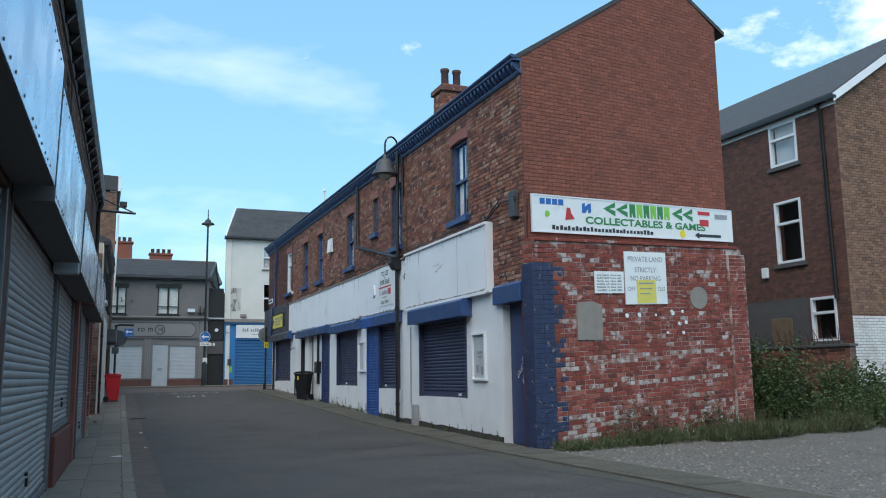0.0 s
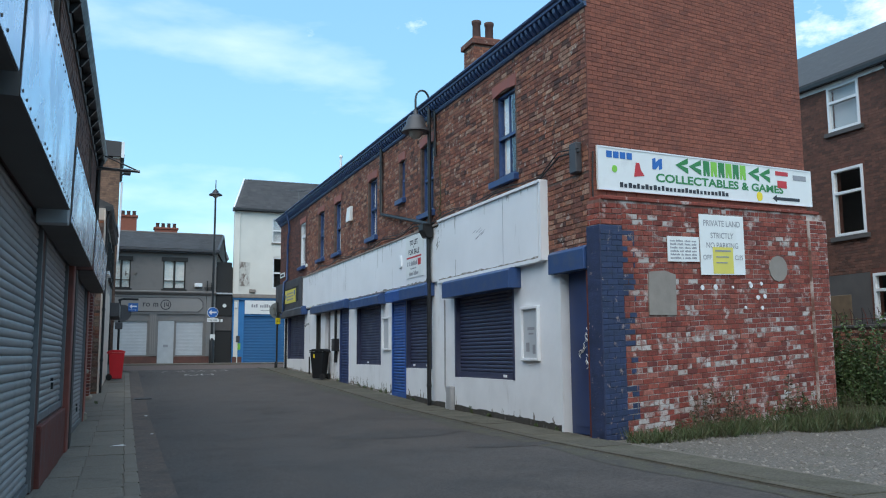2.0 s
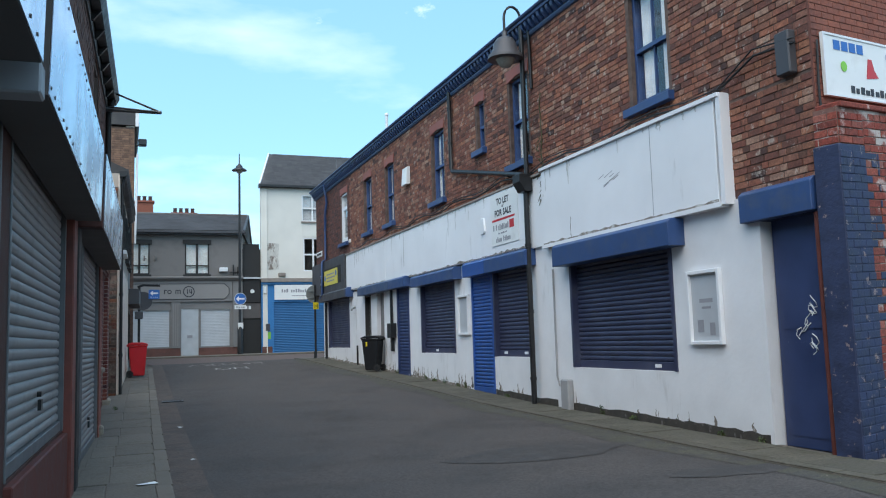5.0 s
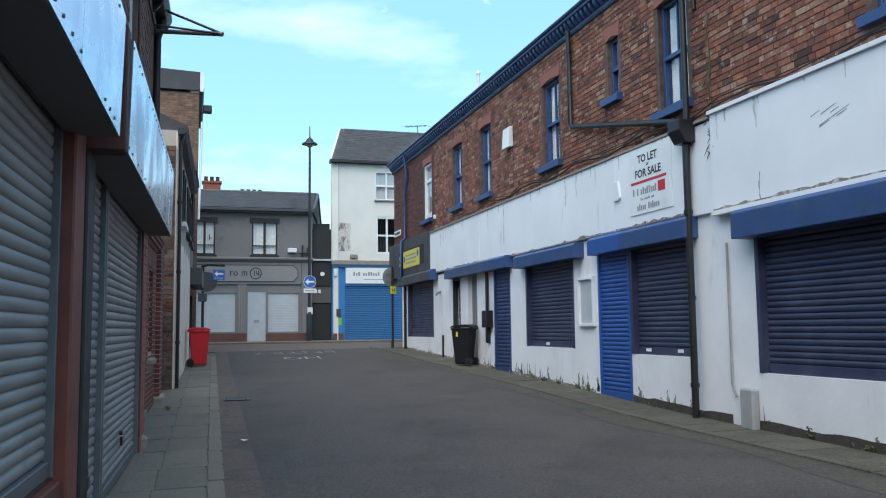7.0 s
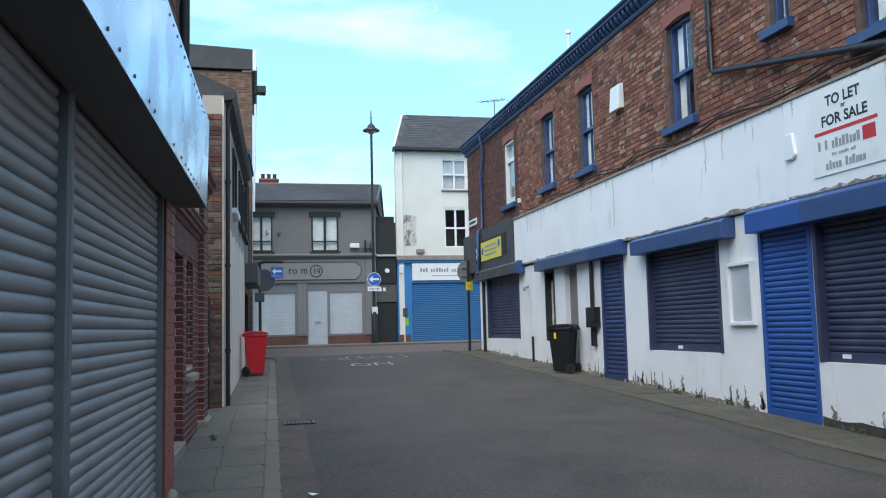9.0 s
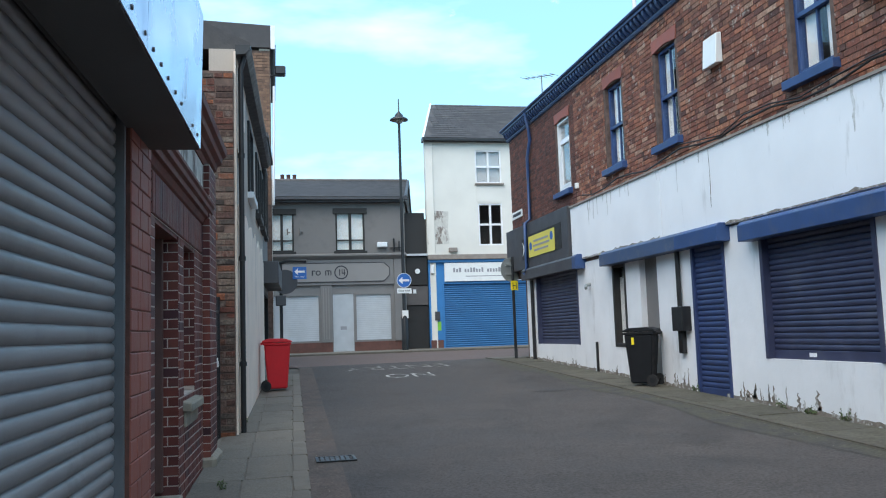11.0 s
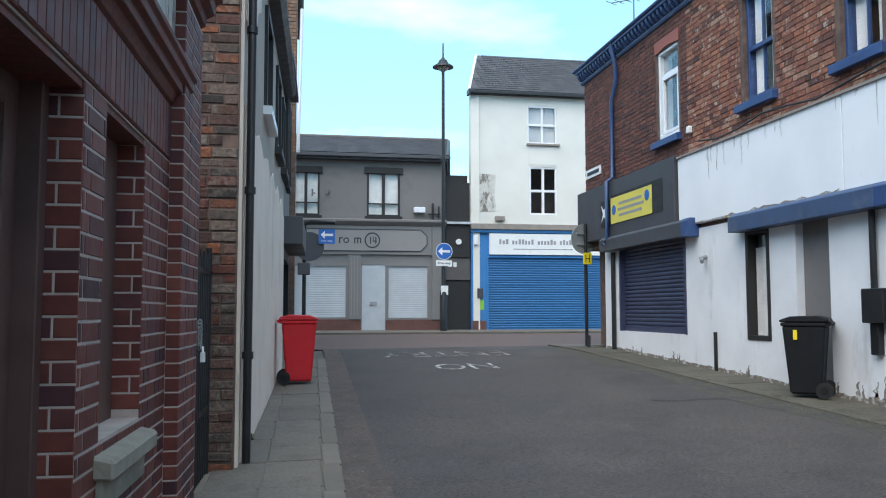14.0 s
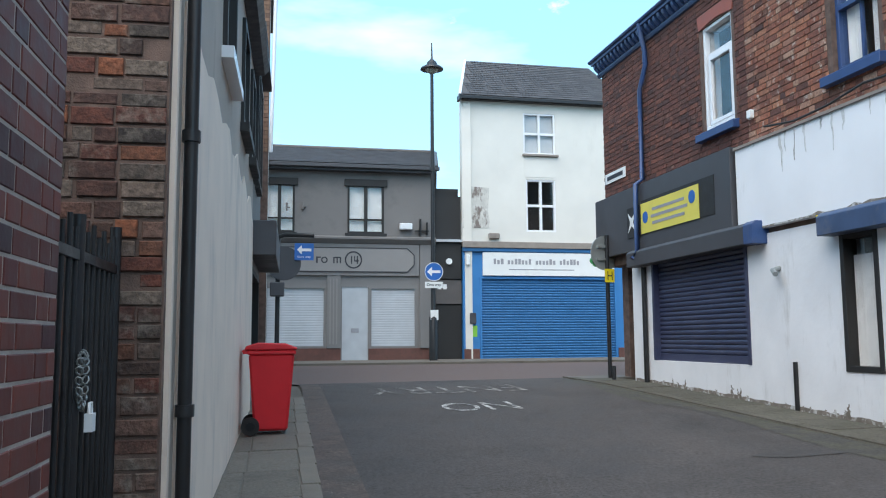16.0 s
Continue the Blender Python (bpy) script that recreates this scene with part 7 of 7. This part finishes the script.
brick_skin(ew, EF, brick_rects(0.0, 5.0, 0.4, 2.9, [], 0.225, 0.075, 0.01, "stretch"), M_WBRICK, depth=0.01)
part("roof", Me().prism(EF, [(-0.25, 9.46), (-0.25, 9.58), (4.5, 12.66), (9.3, 9.58), (9.3, 9.46), (4.5, 12.5)], -12, 0.15), M_SLATE, sh_, "slate roof")
part("bargeboard", Me().prism(EF, [(-0.2, 9.3), (-0.2, 9.56), (4.5, 12.62), (4.5, 12.36)], 0.15, 0.19), M_WHITE, sh_, "white bargeboard")
part("gutter", Me().box(SF, 17.95, 30, 0.12, 0.26, 9.4, 9.5), M_BLACK, sh_)
part("gutter_board", Me().box(SF, 18.1, 30, 0.0, 0.03, 9.28, 9.42), M_WHITE, sh_)
pipe("downpipe", [SF.p(18.65, 0.2, 9.4), SF.p(18.65, 0.07, 9.2), SF.p(18.6, 0.07, 3.4)], 0.06, M_BLACK, "black downpipe on the sooty brick house", [SF.p(18.65, 0.07, z) for z in (8, 6.5, 5)])
solo("alarm_box", Me().box(SF, 21.3, 21.55, 0.0, 0.12, 4.3, 4.65), M_SIGNW, "pale alarm box on the sooty brick", "alarm", bevel=0.02)
yw = thing("yard_wall", (19.6, 20, 0), "brick yard wall topped with a rusty spiked railing", "wall")
YF = Fr((19.55, 0, 0), (0, 1), (-1, 0))
yb = part("wall", Me().box(YF, 17.7, 25.0, -0.23, -0.006, -0.2, 1.95), M_MORT, yw)
brick_skin(yb, YF, brick_rects(17.7, 24.0, 0.2, 1.94, [], 0.225, 0.075, 0.01, "flemish"), M_OLD, depth=0.01)
part("coping", Me().box(YF, 17.65, 25.0, -0.27, 0.05, 1.95, 2.03), M_SOFFIT, yw, bevel=0.01)
for k in range(26):
    u = 17.8 + k * 0.18
    lean = 0.06 * math.sin(k * 2.4)
    part("spike", Me().tube([YF.p(u, -0.1, 2.02), YF.p(u + lean, -0.06, 2.3), YF.p(u + lean * 2, 0.02, 2.5)], 0.014, 5, r1=0.005), M_DARKW if k % 3 else M_MAROON, yw)
part("rail", Me().tube([YF.p(17.75, -0.1, 2.2), YF.p(22.4, -0.1, 2.2)], 0.012, 5), M_MAROON, yw)

# closing walls out of sight, behind the start of the street
cw = solo("wall_far_back", Me().box(W, -25, 45, -31, -30.6, -1, 7), M_SIDE, "plain brick wall closing the street behind", "wall", kind="structure")

# ---- street furniture ----


class BinFrame(Fr):
    """A frame whose lengths are those of a 140 litre bin."""

    def p(self, u, v, z):
        return Fr.p(self, u * 0.80, v * 0.76, z * 0.95)


def wheelie_bin(x, y, turn, material, lid_mat, label):
    z = gz(x, y) + (0.03 if x < 1 or x > 6 else 0)
    t = thing("wheelie_bin", (x, y, z), label, "bin", "wheeled bins")
    f = BinFrame((x, y, z), (math.cos(radians(turn)), math.sin(radians(turn))), (-math.sin(radians(turn)), math.cos(radians(turn))))

    def hull(w0, d0, z0, w1, d1, z1, sh=0.0):
        return Me().add([f.p(sx * w, sy * d + (sh if zz == z1 else 0), zz) for w, d, zz in ((w0, d0, z0), (w1, d1, z1)) for sx, sy in ((-1, -1), (1, -1), (1, 1), (-1, 1))],
                        [(3, 2, 1, 0), (4, 5, 6, 7), (0, 1, 5, 4), (1, 2, 6, 5), (2, 3, 7, 6), (3, 0, 4, 7)])
    part("body", hull(0.21, 0.24, 0.04, 0.275, 0.33, 0.93), material, t, bevel=0.025)
    part("rim", Me().box(f, -0.29, 0.29, -0.35, 0.35, 0.92, 0.97), material, t, bevel=0.012)
    lid = Me().prism(f, [(-0.37, 0.975), (0.39, 0.975), (0.37, 1.02), (0.2, 1.06), (-0.2, 1.05), (-0.37, 1.0)], -0.3, 0.3, axis="u")
    part("lid", lid, lid_mat, t, bevel=0.012)
    part("handle", Me().tube([f.p(-0.24, 0.4, 0.96), f.p(0.24, 0.4, 0.96)], 0.018, 8).box(f, -0.26, -0.22, 0.33, 0.41, 0.93, 0.98).box(f, 0.22, 0.26, 0.33, 0.41, 0.93, 0.98), lid_mat, t)
    part("axle", Me().tube([f.p(-0.27, 0.28, 0.1), f.p(0.27, 0.28, 0.1)], 0.014, 8), M_BLACK, t)
    for s in (-1, 1):
        wh = part("wheel", Me().tube([f.p(s * 0.25, 0.29, 0.1), f.p(s * 0.3, 0.29, 0.1)], 0.1, 18), M_RUBBER, t)
        part("hub", Me().tube([f.p(s * 0.3, 0.29, 0.1), f.p(s * 0.305, 0.29, 0.1)], 0.05, 12), M_BLKPL, wh)
    return t, f


bt, bf = wheelie_bin(6.66, 29.75, -131, M_BLKPL, M_BLKPL, "black wheeled bin with a yellow mark against the white wall")
part("painted_mark", Me().box(Fr(bf.p(0.262, 0, 0), bf.v, bf.u), -0.12, -0.075, -0.01, 0.012, 0.71, 0.83), M_YELB, bt, "yellow painted bar")
wheelie_bin(0.40, 32.75, 90, M_REDPL, M_REDPL, "bright red wheeled bin on the pavement by the rendered wall")

lp = thing("street_lamp", (5.2, 47.6, 0.85), "tall black street lamp with a lantern head and blue arrow sign", "street lamp")
part("post", Me().lathe((5.2, 47.6, 0.85), [(0.13, 0), (0.13, 1.3), (0.1, 1.36), (0.07, 1.5), (0.06, 5.0), (0.05, 8.85)], 14), M_BLACK, lp)
part("collar", Me().lathe((5.2, 47.6, 6.6), [(0.09, 0), (0.09, 0.12)], 12), M_BLACK, lp)
part("lantern", Me().lathe((5.2, 47.6, 9.66), [(0.06, 0), (0.16, 0.08), (0.2, 0.14)], 16), M_LAMPG, lp)
part("hood", Me().lathe((5.2, 47.6, 9.8), [(0.36, 0.0), (0.34, 0.05), (0.18, 0.14), (0.14, 0.24), (0.07, 0.3), (0.03, 0.36), (0.02, 0.85)], 18), M_BLACK, lp)
LSF = Fr((5.2, 47.5, 0), (1, 0), (0, -1))
ds = part("direction_sign", Me().disc(LSF, 0, 3.54, 0.28, 0.02, 0.04), M_SBLUE, lp, "round blue sign with white arrow")
part("sign_border", Me().disc(LSF, 0, 3.54, 0.28, 0.041, 0.045, 28, 0.262), M_WHITE, ds)
part("arrow", Me().prism(LSF, [(-0.21, 3.54), (-0.06, 3.68), (-0.06, 3.58), (0.2, 3.58), (0.2, 3.5), (-0.06, 3.5), (-0.06, 3.4)], 0.041, 0.046), M_WHITE, ds)
op = part("plate", Me().box(LSF, -0.27, 0.27, 0.02, 0.04, 3.05, 3.24), M_SIGNW, lp)
words("lettering", "One way", LSF, -0.22, 0.043, 3.09, 0.1, M_INK, op, width=0.44, bold=0.02)
part("sticker", Me().box(LSF, -0.1, 0.14, -0.01, 0.0, 2.1, 2.4), M_SIGNW, lp)

sp = thing("sign_post", (6.86, 38.35, 0.74), "black post with the grey back of a round sign", "sign post")
part("post", Me().tube([(6.86, 38.35, 0.7), (6.86, 38.35, 3.55)], 0.04, 10), M_BLACK, sp)
SPF = Fr((6.86, 38.28, 0), (0.97, 0.25), (0.25, -0.97))
part("sign_disc", Me().disc(SPF, 0, 3.2, 0.34, -0.12, -0.1), M_SIGNGR, sp, "round grey sign back")
part("bracket", Me().box(SPF, -0.2, 0.2, -0.1, -0.06, 3.3, 3.35).box(SPF, -0.2, 0.2, -0.1, -0.06, 3.05, 3.1), M_SIGNGR, sp)
hp2 = part("hydrant_plate", Me().box(SPF, -0.1, 0.12, 0.0, 0.02, 2.62, 2.88), M_YELB, sp, "yellow hydrant plate")
words("lettering", "H", SPF, -0.05, 0.023, 2.66, 0.17, M_INK, hp2, width=0.12)

lp2 = thing("sign_post", (0.55, 41.0, 0.75), "dark post with a blue one way sign and round sign back", "sign post")
part("post", Me().tube([(0.55, 41.0, 0.7), (0.55, 41.0, 3.75)], 0.05, 10), M_BLACK, lp2)
part("arm", Me().tube([(0.5, 41.0, 3.7), (0.7, 40.9, 3.76), (1.3, 40.8, 3.74)], 0.05, 8), M_BLACK, lp2)
SPG = Fr((0.55, 40.9, 0), (1, 0), (0, -1))
part("sign_disc", Me().disc(SPG, 0.12, 3.15, 0.36, -0.02, 0.0), M_CHAR, lp2)
ow = part("one_way_sign", Me().box(SPG, 0.34, 0.74, 0.02, 0.04, 3.22, 3.58), M_SBLUE, lp2, "blue one way sign")
part("arrow", Me().prism(SPG, [(0.39, 3.44), (0.49, 3.54), (0.49, 3.47), (0.69, 3.47), (0.69, 3.41), (0.49, 3.41), (0.49, 3.34)], 0.041, 0.045), M_WHITE, ow)
words("lettering", "One way", SPG, 0.4, 0.043, 3.26, 0.055, M_WHITE, ow, width=0.28)
part("box", Me().box(SPG, -0.16, 0.14, -0.05, 0.1, 2.45, 2.75), M_CHAR, lp2, bevel=0.02)
bo = thing("bollard", (6.62, 37.9, 0.73), "short rusty black bollard stub at the corner", "bollard")
part("post", Me().tube([(6.7, 37.8, 0.7), (6.72, 37.82, 1.02)], 0.04, 8), M_BLACK, bo)

# road lettering, facing the far street
RD = Fr((0, 0, 0), (1, 0), (0, 1))


def road_words(text, x0, x1, y0, y1, paint):
    cu = bpy.data.curves.new("road_marking", "FONT")
    cu.body, cu.size, cu.resolution_u = text, 1.0, 3
    tmp = bpy.data.objects.new("road_marking", cu)
    scene.collection.objects.link(tmp)
    bpy.context.view_layer.update()
    d = bpy.data.meshes.new_from_object(tmp.evaluated_get(bpy.context.evaluated_depsgraph_get()))
    bpy.data.objects.remove(tmp)
    co = np.array([q.co[:] for q in d.vertices])
    lo, hi = co.min(0), co.max(0)
    pts = []
    for q in co:
        x = x1 - (q[0] - lo[0]) / (hi[0] - lo[0]) * (x1 - x0)
        y = y1 - (q[1] - lo[1]) / (hi[1] - lo[1]) * (y1 - y0)
        pts.append((x, y, gz(x, y) + 0.012))
    fs = [tuple(p.vertices) for p in d.polygons]
    bpy.data.meshes.remove(d)
    return solo("road_marking", Me().add(pts, fs), paint, "worn white painted words on the road", "road marking", kind="structure")


road_words("NO", 2.75, 3.8, 34.1, 35.0, M_LINE)
road_words("ENTRY", 2.0, 4.6, 36.4, 37.6, M_LINEF)

# ---- pavements of separate stones ----
lpv = sheet("pavement_left", steps(0, 1, 0.25), steps(-30, 36.5, 0.7), 0.018, M_KERB, "narrow flagged pavement beside the shutters", "pavement", edge=0.15, x_of=lambda f, y: left_x(y) - 0.6 + (kerb_x(y) - left_x(y) + 0.6) * f)
rpv = sheet("pavement_right", steps(0, 1, 0.25), steps(-30, 38.4, 0.7), 0.018, M_KERB, "narrow worn pavement along the white shopfronts", "pavement", edge=0.15, x_of=lambda f, y: 6.18 + (7.1 - 6.18) * f)
BASE[lpv.name] = BASE[rpv.name] = Vector((0, 0, 0))


def stone(parent, x0, x1, y0, y1, material, name, lift):
    """One flag or kerb stone that follows the slope."""
    g = 0.006
    q = [(x0 + g, y0 + g), (x1 - g, y0 + g), (x1 - g, y1 - g), (x0 + g, y1 - g)]
    c = 0.006
    inner = [(x0 + g + c, y0 + g + c), (x1 - g - c, y0 + g + c), (x1 - g - c, y1 - g - c), (x0 + g + c, y1 - g - c)]
    vs = [(x, y, gz(x, y) + 0.0) for x, y in q] + [(x, y, gz(x, y) + lift - 0.004) for x, y in q] + [(x, y, gz(x, y) + lift) for x, y in inner]
    fs = [(0, 1, 5, 4), (1, 2, 6, 5), (2, 3, 7, 6), (3, 0, 4, 7), (4, 5, 9, 8), (5, 6, 10, 9), (6, 7, 11, 10), (7, 4, 8, 11), (8, 9, 10, 11)]
    part(name, Me().add(vs, fs), material, parent)


rr = random.Random(21)
y = 2.0
while y < 36.0:
    ln = 0.9
    stone(lpv, kerb_x(y + ln / 2) - 0.16, kerb_x(y + ln / 2), y, y + ln, M_KERB, "kerb_stone", 0.034 + rr.uniform(-0.003, 0.003))
    y += ln
y = 4.0
while y < 35.5:
    w = 0.9 + rr.choice([0, 0.15, 0.3])
    xl = left_x(y + w / 2) + (-0.19 if 20.6 < y < 27.0 else 0.02)
    xr = kerb_x(y + w / 2) - 0.16
    xm = xr - 0.46
    stone(lpv, xm, xr, y, y + w, M_FLAG, "flagstone", 0.032 + rr.uniform(-0.004, 0.004))
    stone(lpv, xl, xm, y, y + w, M_FLAG, "flagstone", 0.030 + rr.uniform(-0.004, 0.004))
    y += w
y = 1.0
while y < 38.3:
    stone(rpv, 6.18, 6.34, y, y + 0.9, M_FLAGR, "kerb_stone", 0.034 + rr.uniform(-0.003, 0.003))
    y += 0.9
y = 1.0
while y < 38.3:
    w = 0.6 + rr.choice([0, 0.15, 0.3])
    stone(rpv, 6.34, 6.99, y, y + w, M_FLAGR, "flagstone", 0.030 + rr.uniform(-0.005, 0.005))
    y += w

# ---- weeds and gravel ----


def weeds(name, label, cx, cy, w, d, h, n, seed, tilt=0.0, material=None, size=1.0):
    """A clump of leafy stems with an uneven outline."""
    t = thing(name, (cx, cy, gz(cx, cy)), label, "weeds")
    rr = random.Random(seed)
    st, lf = Me(), Me()
    for i in range(n):
        a = rr.uniform(-1, 1)
        b = rr.uniform(-1, 1) * math.sqrt(1 - 0.85 * a * a)
        x = cx + a * w / 2 * math.cos(tilt) - b * d / 2 * math.sin(tilt)
        yy = cy + a * w / 2 * math.sin(tilt) + b * d / 2 * math.cos(tilt)
        hh = h * (0.35 + 0.65 * rr.random()) * (1 - 0.45 * a * a) * (0.75 + 0.35 * math.sin(3.1 * a + seed))
        hh = max(hh, 0.12)
        dx, dy = rr.uniform(-0.25, 0.25) * hh, rr.uniform(-0.25, 0.25) * hh
        z0 = gz(x, yy) - 0.03
        pts = [Vector((x + dx * s * s, yy + dy * s * s, z0 + hh * s)) for s in (0, 0.35, 0.7, 1.0)]
        st.tube(pts, 0.006, 4, r1=0.002)
        for k in range(int((12 + 34 * hh) * min(1, size + 0.3))):
            s = rr.uniform(0.1, 1.0)
            c = Vector((x + dx * s * s, yy + dy * s * s, z0 + hh * s))
            an, up = rr.uniform(0, 6.283), rr.uniform(-0.4, 0.9)
            ln, wd = size * rr.uniform(0.05, 0.12), size * rr.uniform(0.018, 0.038)
            if material is M_GRASS:
                s, up, ln, wd = s * 0.5, rr.uniform(0.7, 1.4), rr.uniform(0.12, 0.3), rr.uniform(0.004, 0.008)
                c = Vector((x + rr.uniform(-0.08, 0.08), yy + rr.uniform(-0.08, 0.08), z0 + hh * s * 0.6))
            u = Vector((math.cos(an) * math.cos(up), math.sin(an) * math.cos(up), math.sin(up)))
            v = u.cross(Vector((rr.uniform(-1, 1), rr.uniform(-1, 1), rr.uniform(-0.3, 1)))).normalized()
            tip = c + u * ln + Vector((0, 0, -0.02))
            lf.add([c, c + u * ln * 0.5 + v * wd, tip, c + u * ln * 0.5 - v * wd], [(0, 1, 2, 3)])
    part("stem_tangle", st, M_STEM, t, kind="stuff")
    part("foliage", lf, material or M_LEAF, t, kind="stuff")


weeds("weed_clump", "tangle of green weeds at the foot of the gable", 9.4, 13.1, 4.6, 0.6, 0.4, 210, 1, GA, material=M_GRASS, size=0.6)
weeds("weed_clump", "thin dry stalks against the gable brickwork", 10.2, 13.35, 4.4, 0.3, 0.8, 120, 12, GA, size=0.45)
weeds("weed_clump", "low green weeds along the gable wall", 11.9, 13.3, 2.6, 1.0, 0.75, 320, 2, GA, material=M_GRASS, size=0.65)
weeds("bush", "dense green bush against the yard wall", 14.75, 15.4, 2.1, 2.0, 2.15, 470, 3, size=0.85)
weeds("bush", "low green scrub between two taller bushes", 16.2, 14.7, 3.2, 1.8, 0.95, 380, 13, size=0.7)
weeds("bush", "spreading green shrub before the side house", 18.3, 15.9, 2.6, 2.4, 1.9, 520, 4, size=0.85)
weeds("bush", "low green scrub at the edge of the gravel", 21.5, 15.2, 4.0, 2.6, 1.2, 480, 5, size=0.75)
weeds("weed_clump", "green weeds spilling onto the gravel", 14.3, 14.0, 2.6, 1.4, 0.8, 340, 6, material=M_GRASS, size=0.65)
weeds("dry_stalks", "brown dry weed stalks against the brick", 9.2, 13.35, 2.4, 0.3, 1.0, 60, 7, GA, M_DRY, size=0.6)
weeds("dry_stalks", "thin brown weed by the buttress", 11.3, 13.8, 0.6, 0.25, 0.95, 14, 8, GA, M_DRY)
for k, (yy, h) in enumerate(((14.6, 0.15), (15.3, 0.12), (17.2, 0.16), (18.0, 0.22), (23.6, 0.3), (24.1, 0.22), (24.9, 0.35), (25.6, 0.3), (26.2, 0.22), (28.55, 0.55), (21.4, 0.12))):
    weeds("wall_weed", "small weed growing from the foot of the white wall", 6.99, yy, 0.06, 0.22, h, 5, 30 + k, size=0.4)
for k, (xx, yy, h) in enumerate(((0.0, 24.0, 0.12), (-0.2, 20.5, 0.1), (0.02, 28.5, 0.1), (0.05, 30.2, 0.08))):
    weeds("wall_weed", "small weed in the pavement edge", xx - 0.12, yy, 0.08, 0.3, h, 5, 50 + k, size=0.4)
gme = Me()
rr = random.Random(9)
for i in range(5200):
    x, yy = 7.05 + abs(rr.gauss(0, 3.2)), rr.uniform(3, 13.6)
    if yy > 13.0 + 0.22 * (x - 7) - 0.3:
        continue
    s = rr.choice([0.008, 0.01, 0.012, 0.016, 0.026]) * rr.uniform(0.8, 1.2)
    z, a0 = gz(x, yy), rr.uniform(0, 6.28)
    low = [(x + s * rr.uniform(0.8, 1.2) * math.cos(a0 + k * 1.257), yy + s * rr.uniform(0.8, 1.2) * math.sin(a0 + k * 1.257), z) for k in range(5)]
    top = [(x + 0.6 * (q[0] - x), yy + 0.6 * (q[1] - yy), z + s * rr.uniform(0.4, 0.7)) for q in low]
    gme.add(low + top, [(k, (k + 1) % 5, 5 + (k + 1) % 5, 5 + k) for k in range(5)] + [(5, 6, 7, 8, 9)])
solo("loose_stones", gme, M_PEBBLE, "loose grey and pale stones scattered on the gravel", "gravel", kind="stuff")
rg = Me()
rr = random.Random(14)
for i in range(700):
    yy = rr.uniform(3, 30)
    side = rr.random() < 0.5
    x = (kerb_x(yy) + 0.05 + abs(rr.gauss(0, 0.09))) if side else (6.16 - abs(rr.gauss(0, 0.1)))
    s = rr.uniform(0.004, 0.012)
    z = gz(x, yy) + 0.004
    rg.add([(x + s, yy, z), (x, yy + s, z), (x - s, yy, z), (x, yy - s, z), (x, yy, z + s)], [(0, 1, 4), (1, 2, 4), (2, 3, 4), (3, 0, 4)])
solo("road_grit", rg, M_PEBBLE, "fine grit gathered along the kerbs", "grit", kind="stuff")
for x, yy, sx, sy, a in ((0.25, 15.6, 0.1, 0.05, 0.4), (0.8, 17.0, 0.03, 0.03, 1.0), (0.86, 20.6, 0.05, 0.03, 2.0)):
    c, s = math.cos(a), math.sin(a)
    z = gz(x, yy) + 0.04
    solo("litter", Me().add([(x + c * p * sx - s * q * sy, yy + s * p * sx + c * q * sy, z + (0.008 if p * q > 0 else 0)) for p, q in ((-1, -1), (1, -1), (1, 1), (-1, 1))], [(0, 1, 2, 3)]), M_SIGNW, "scrap of white paper litter on the ground", "litter")

lay_bricks()
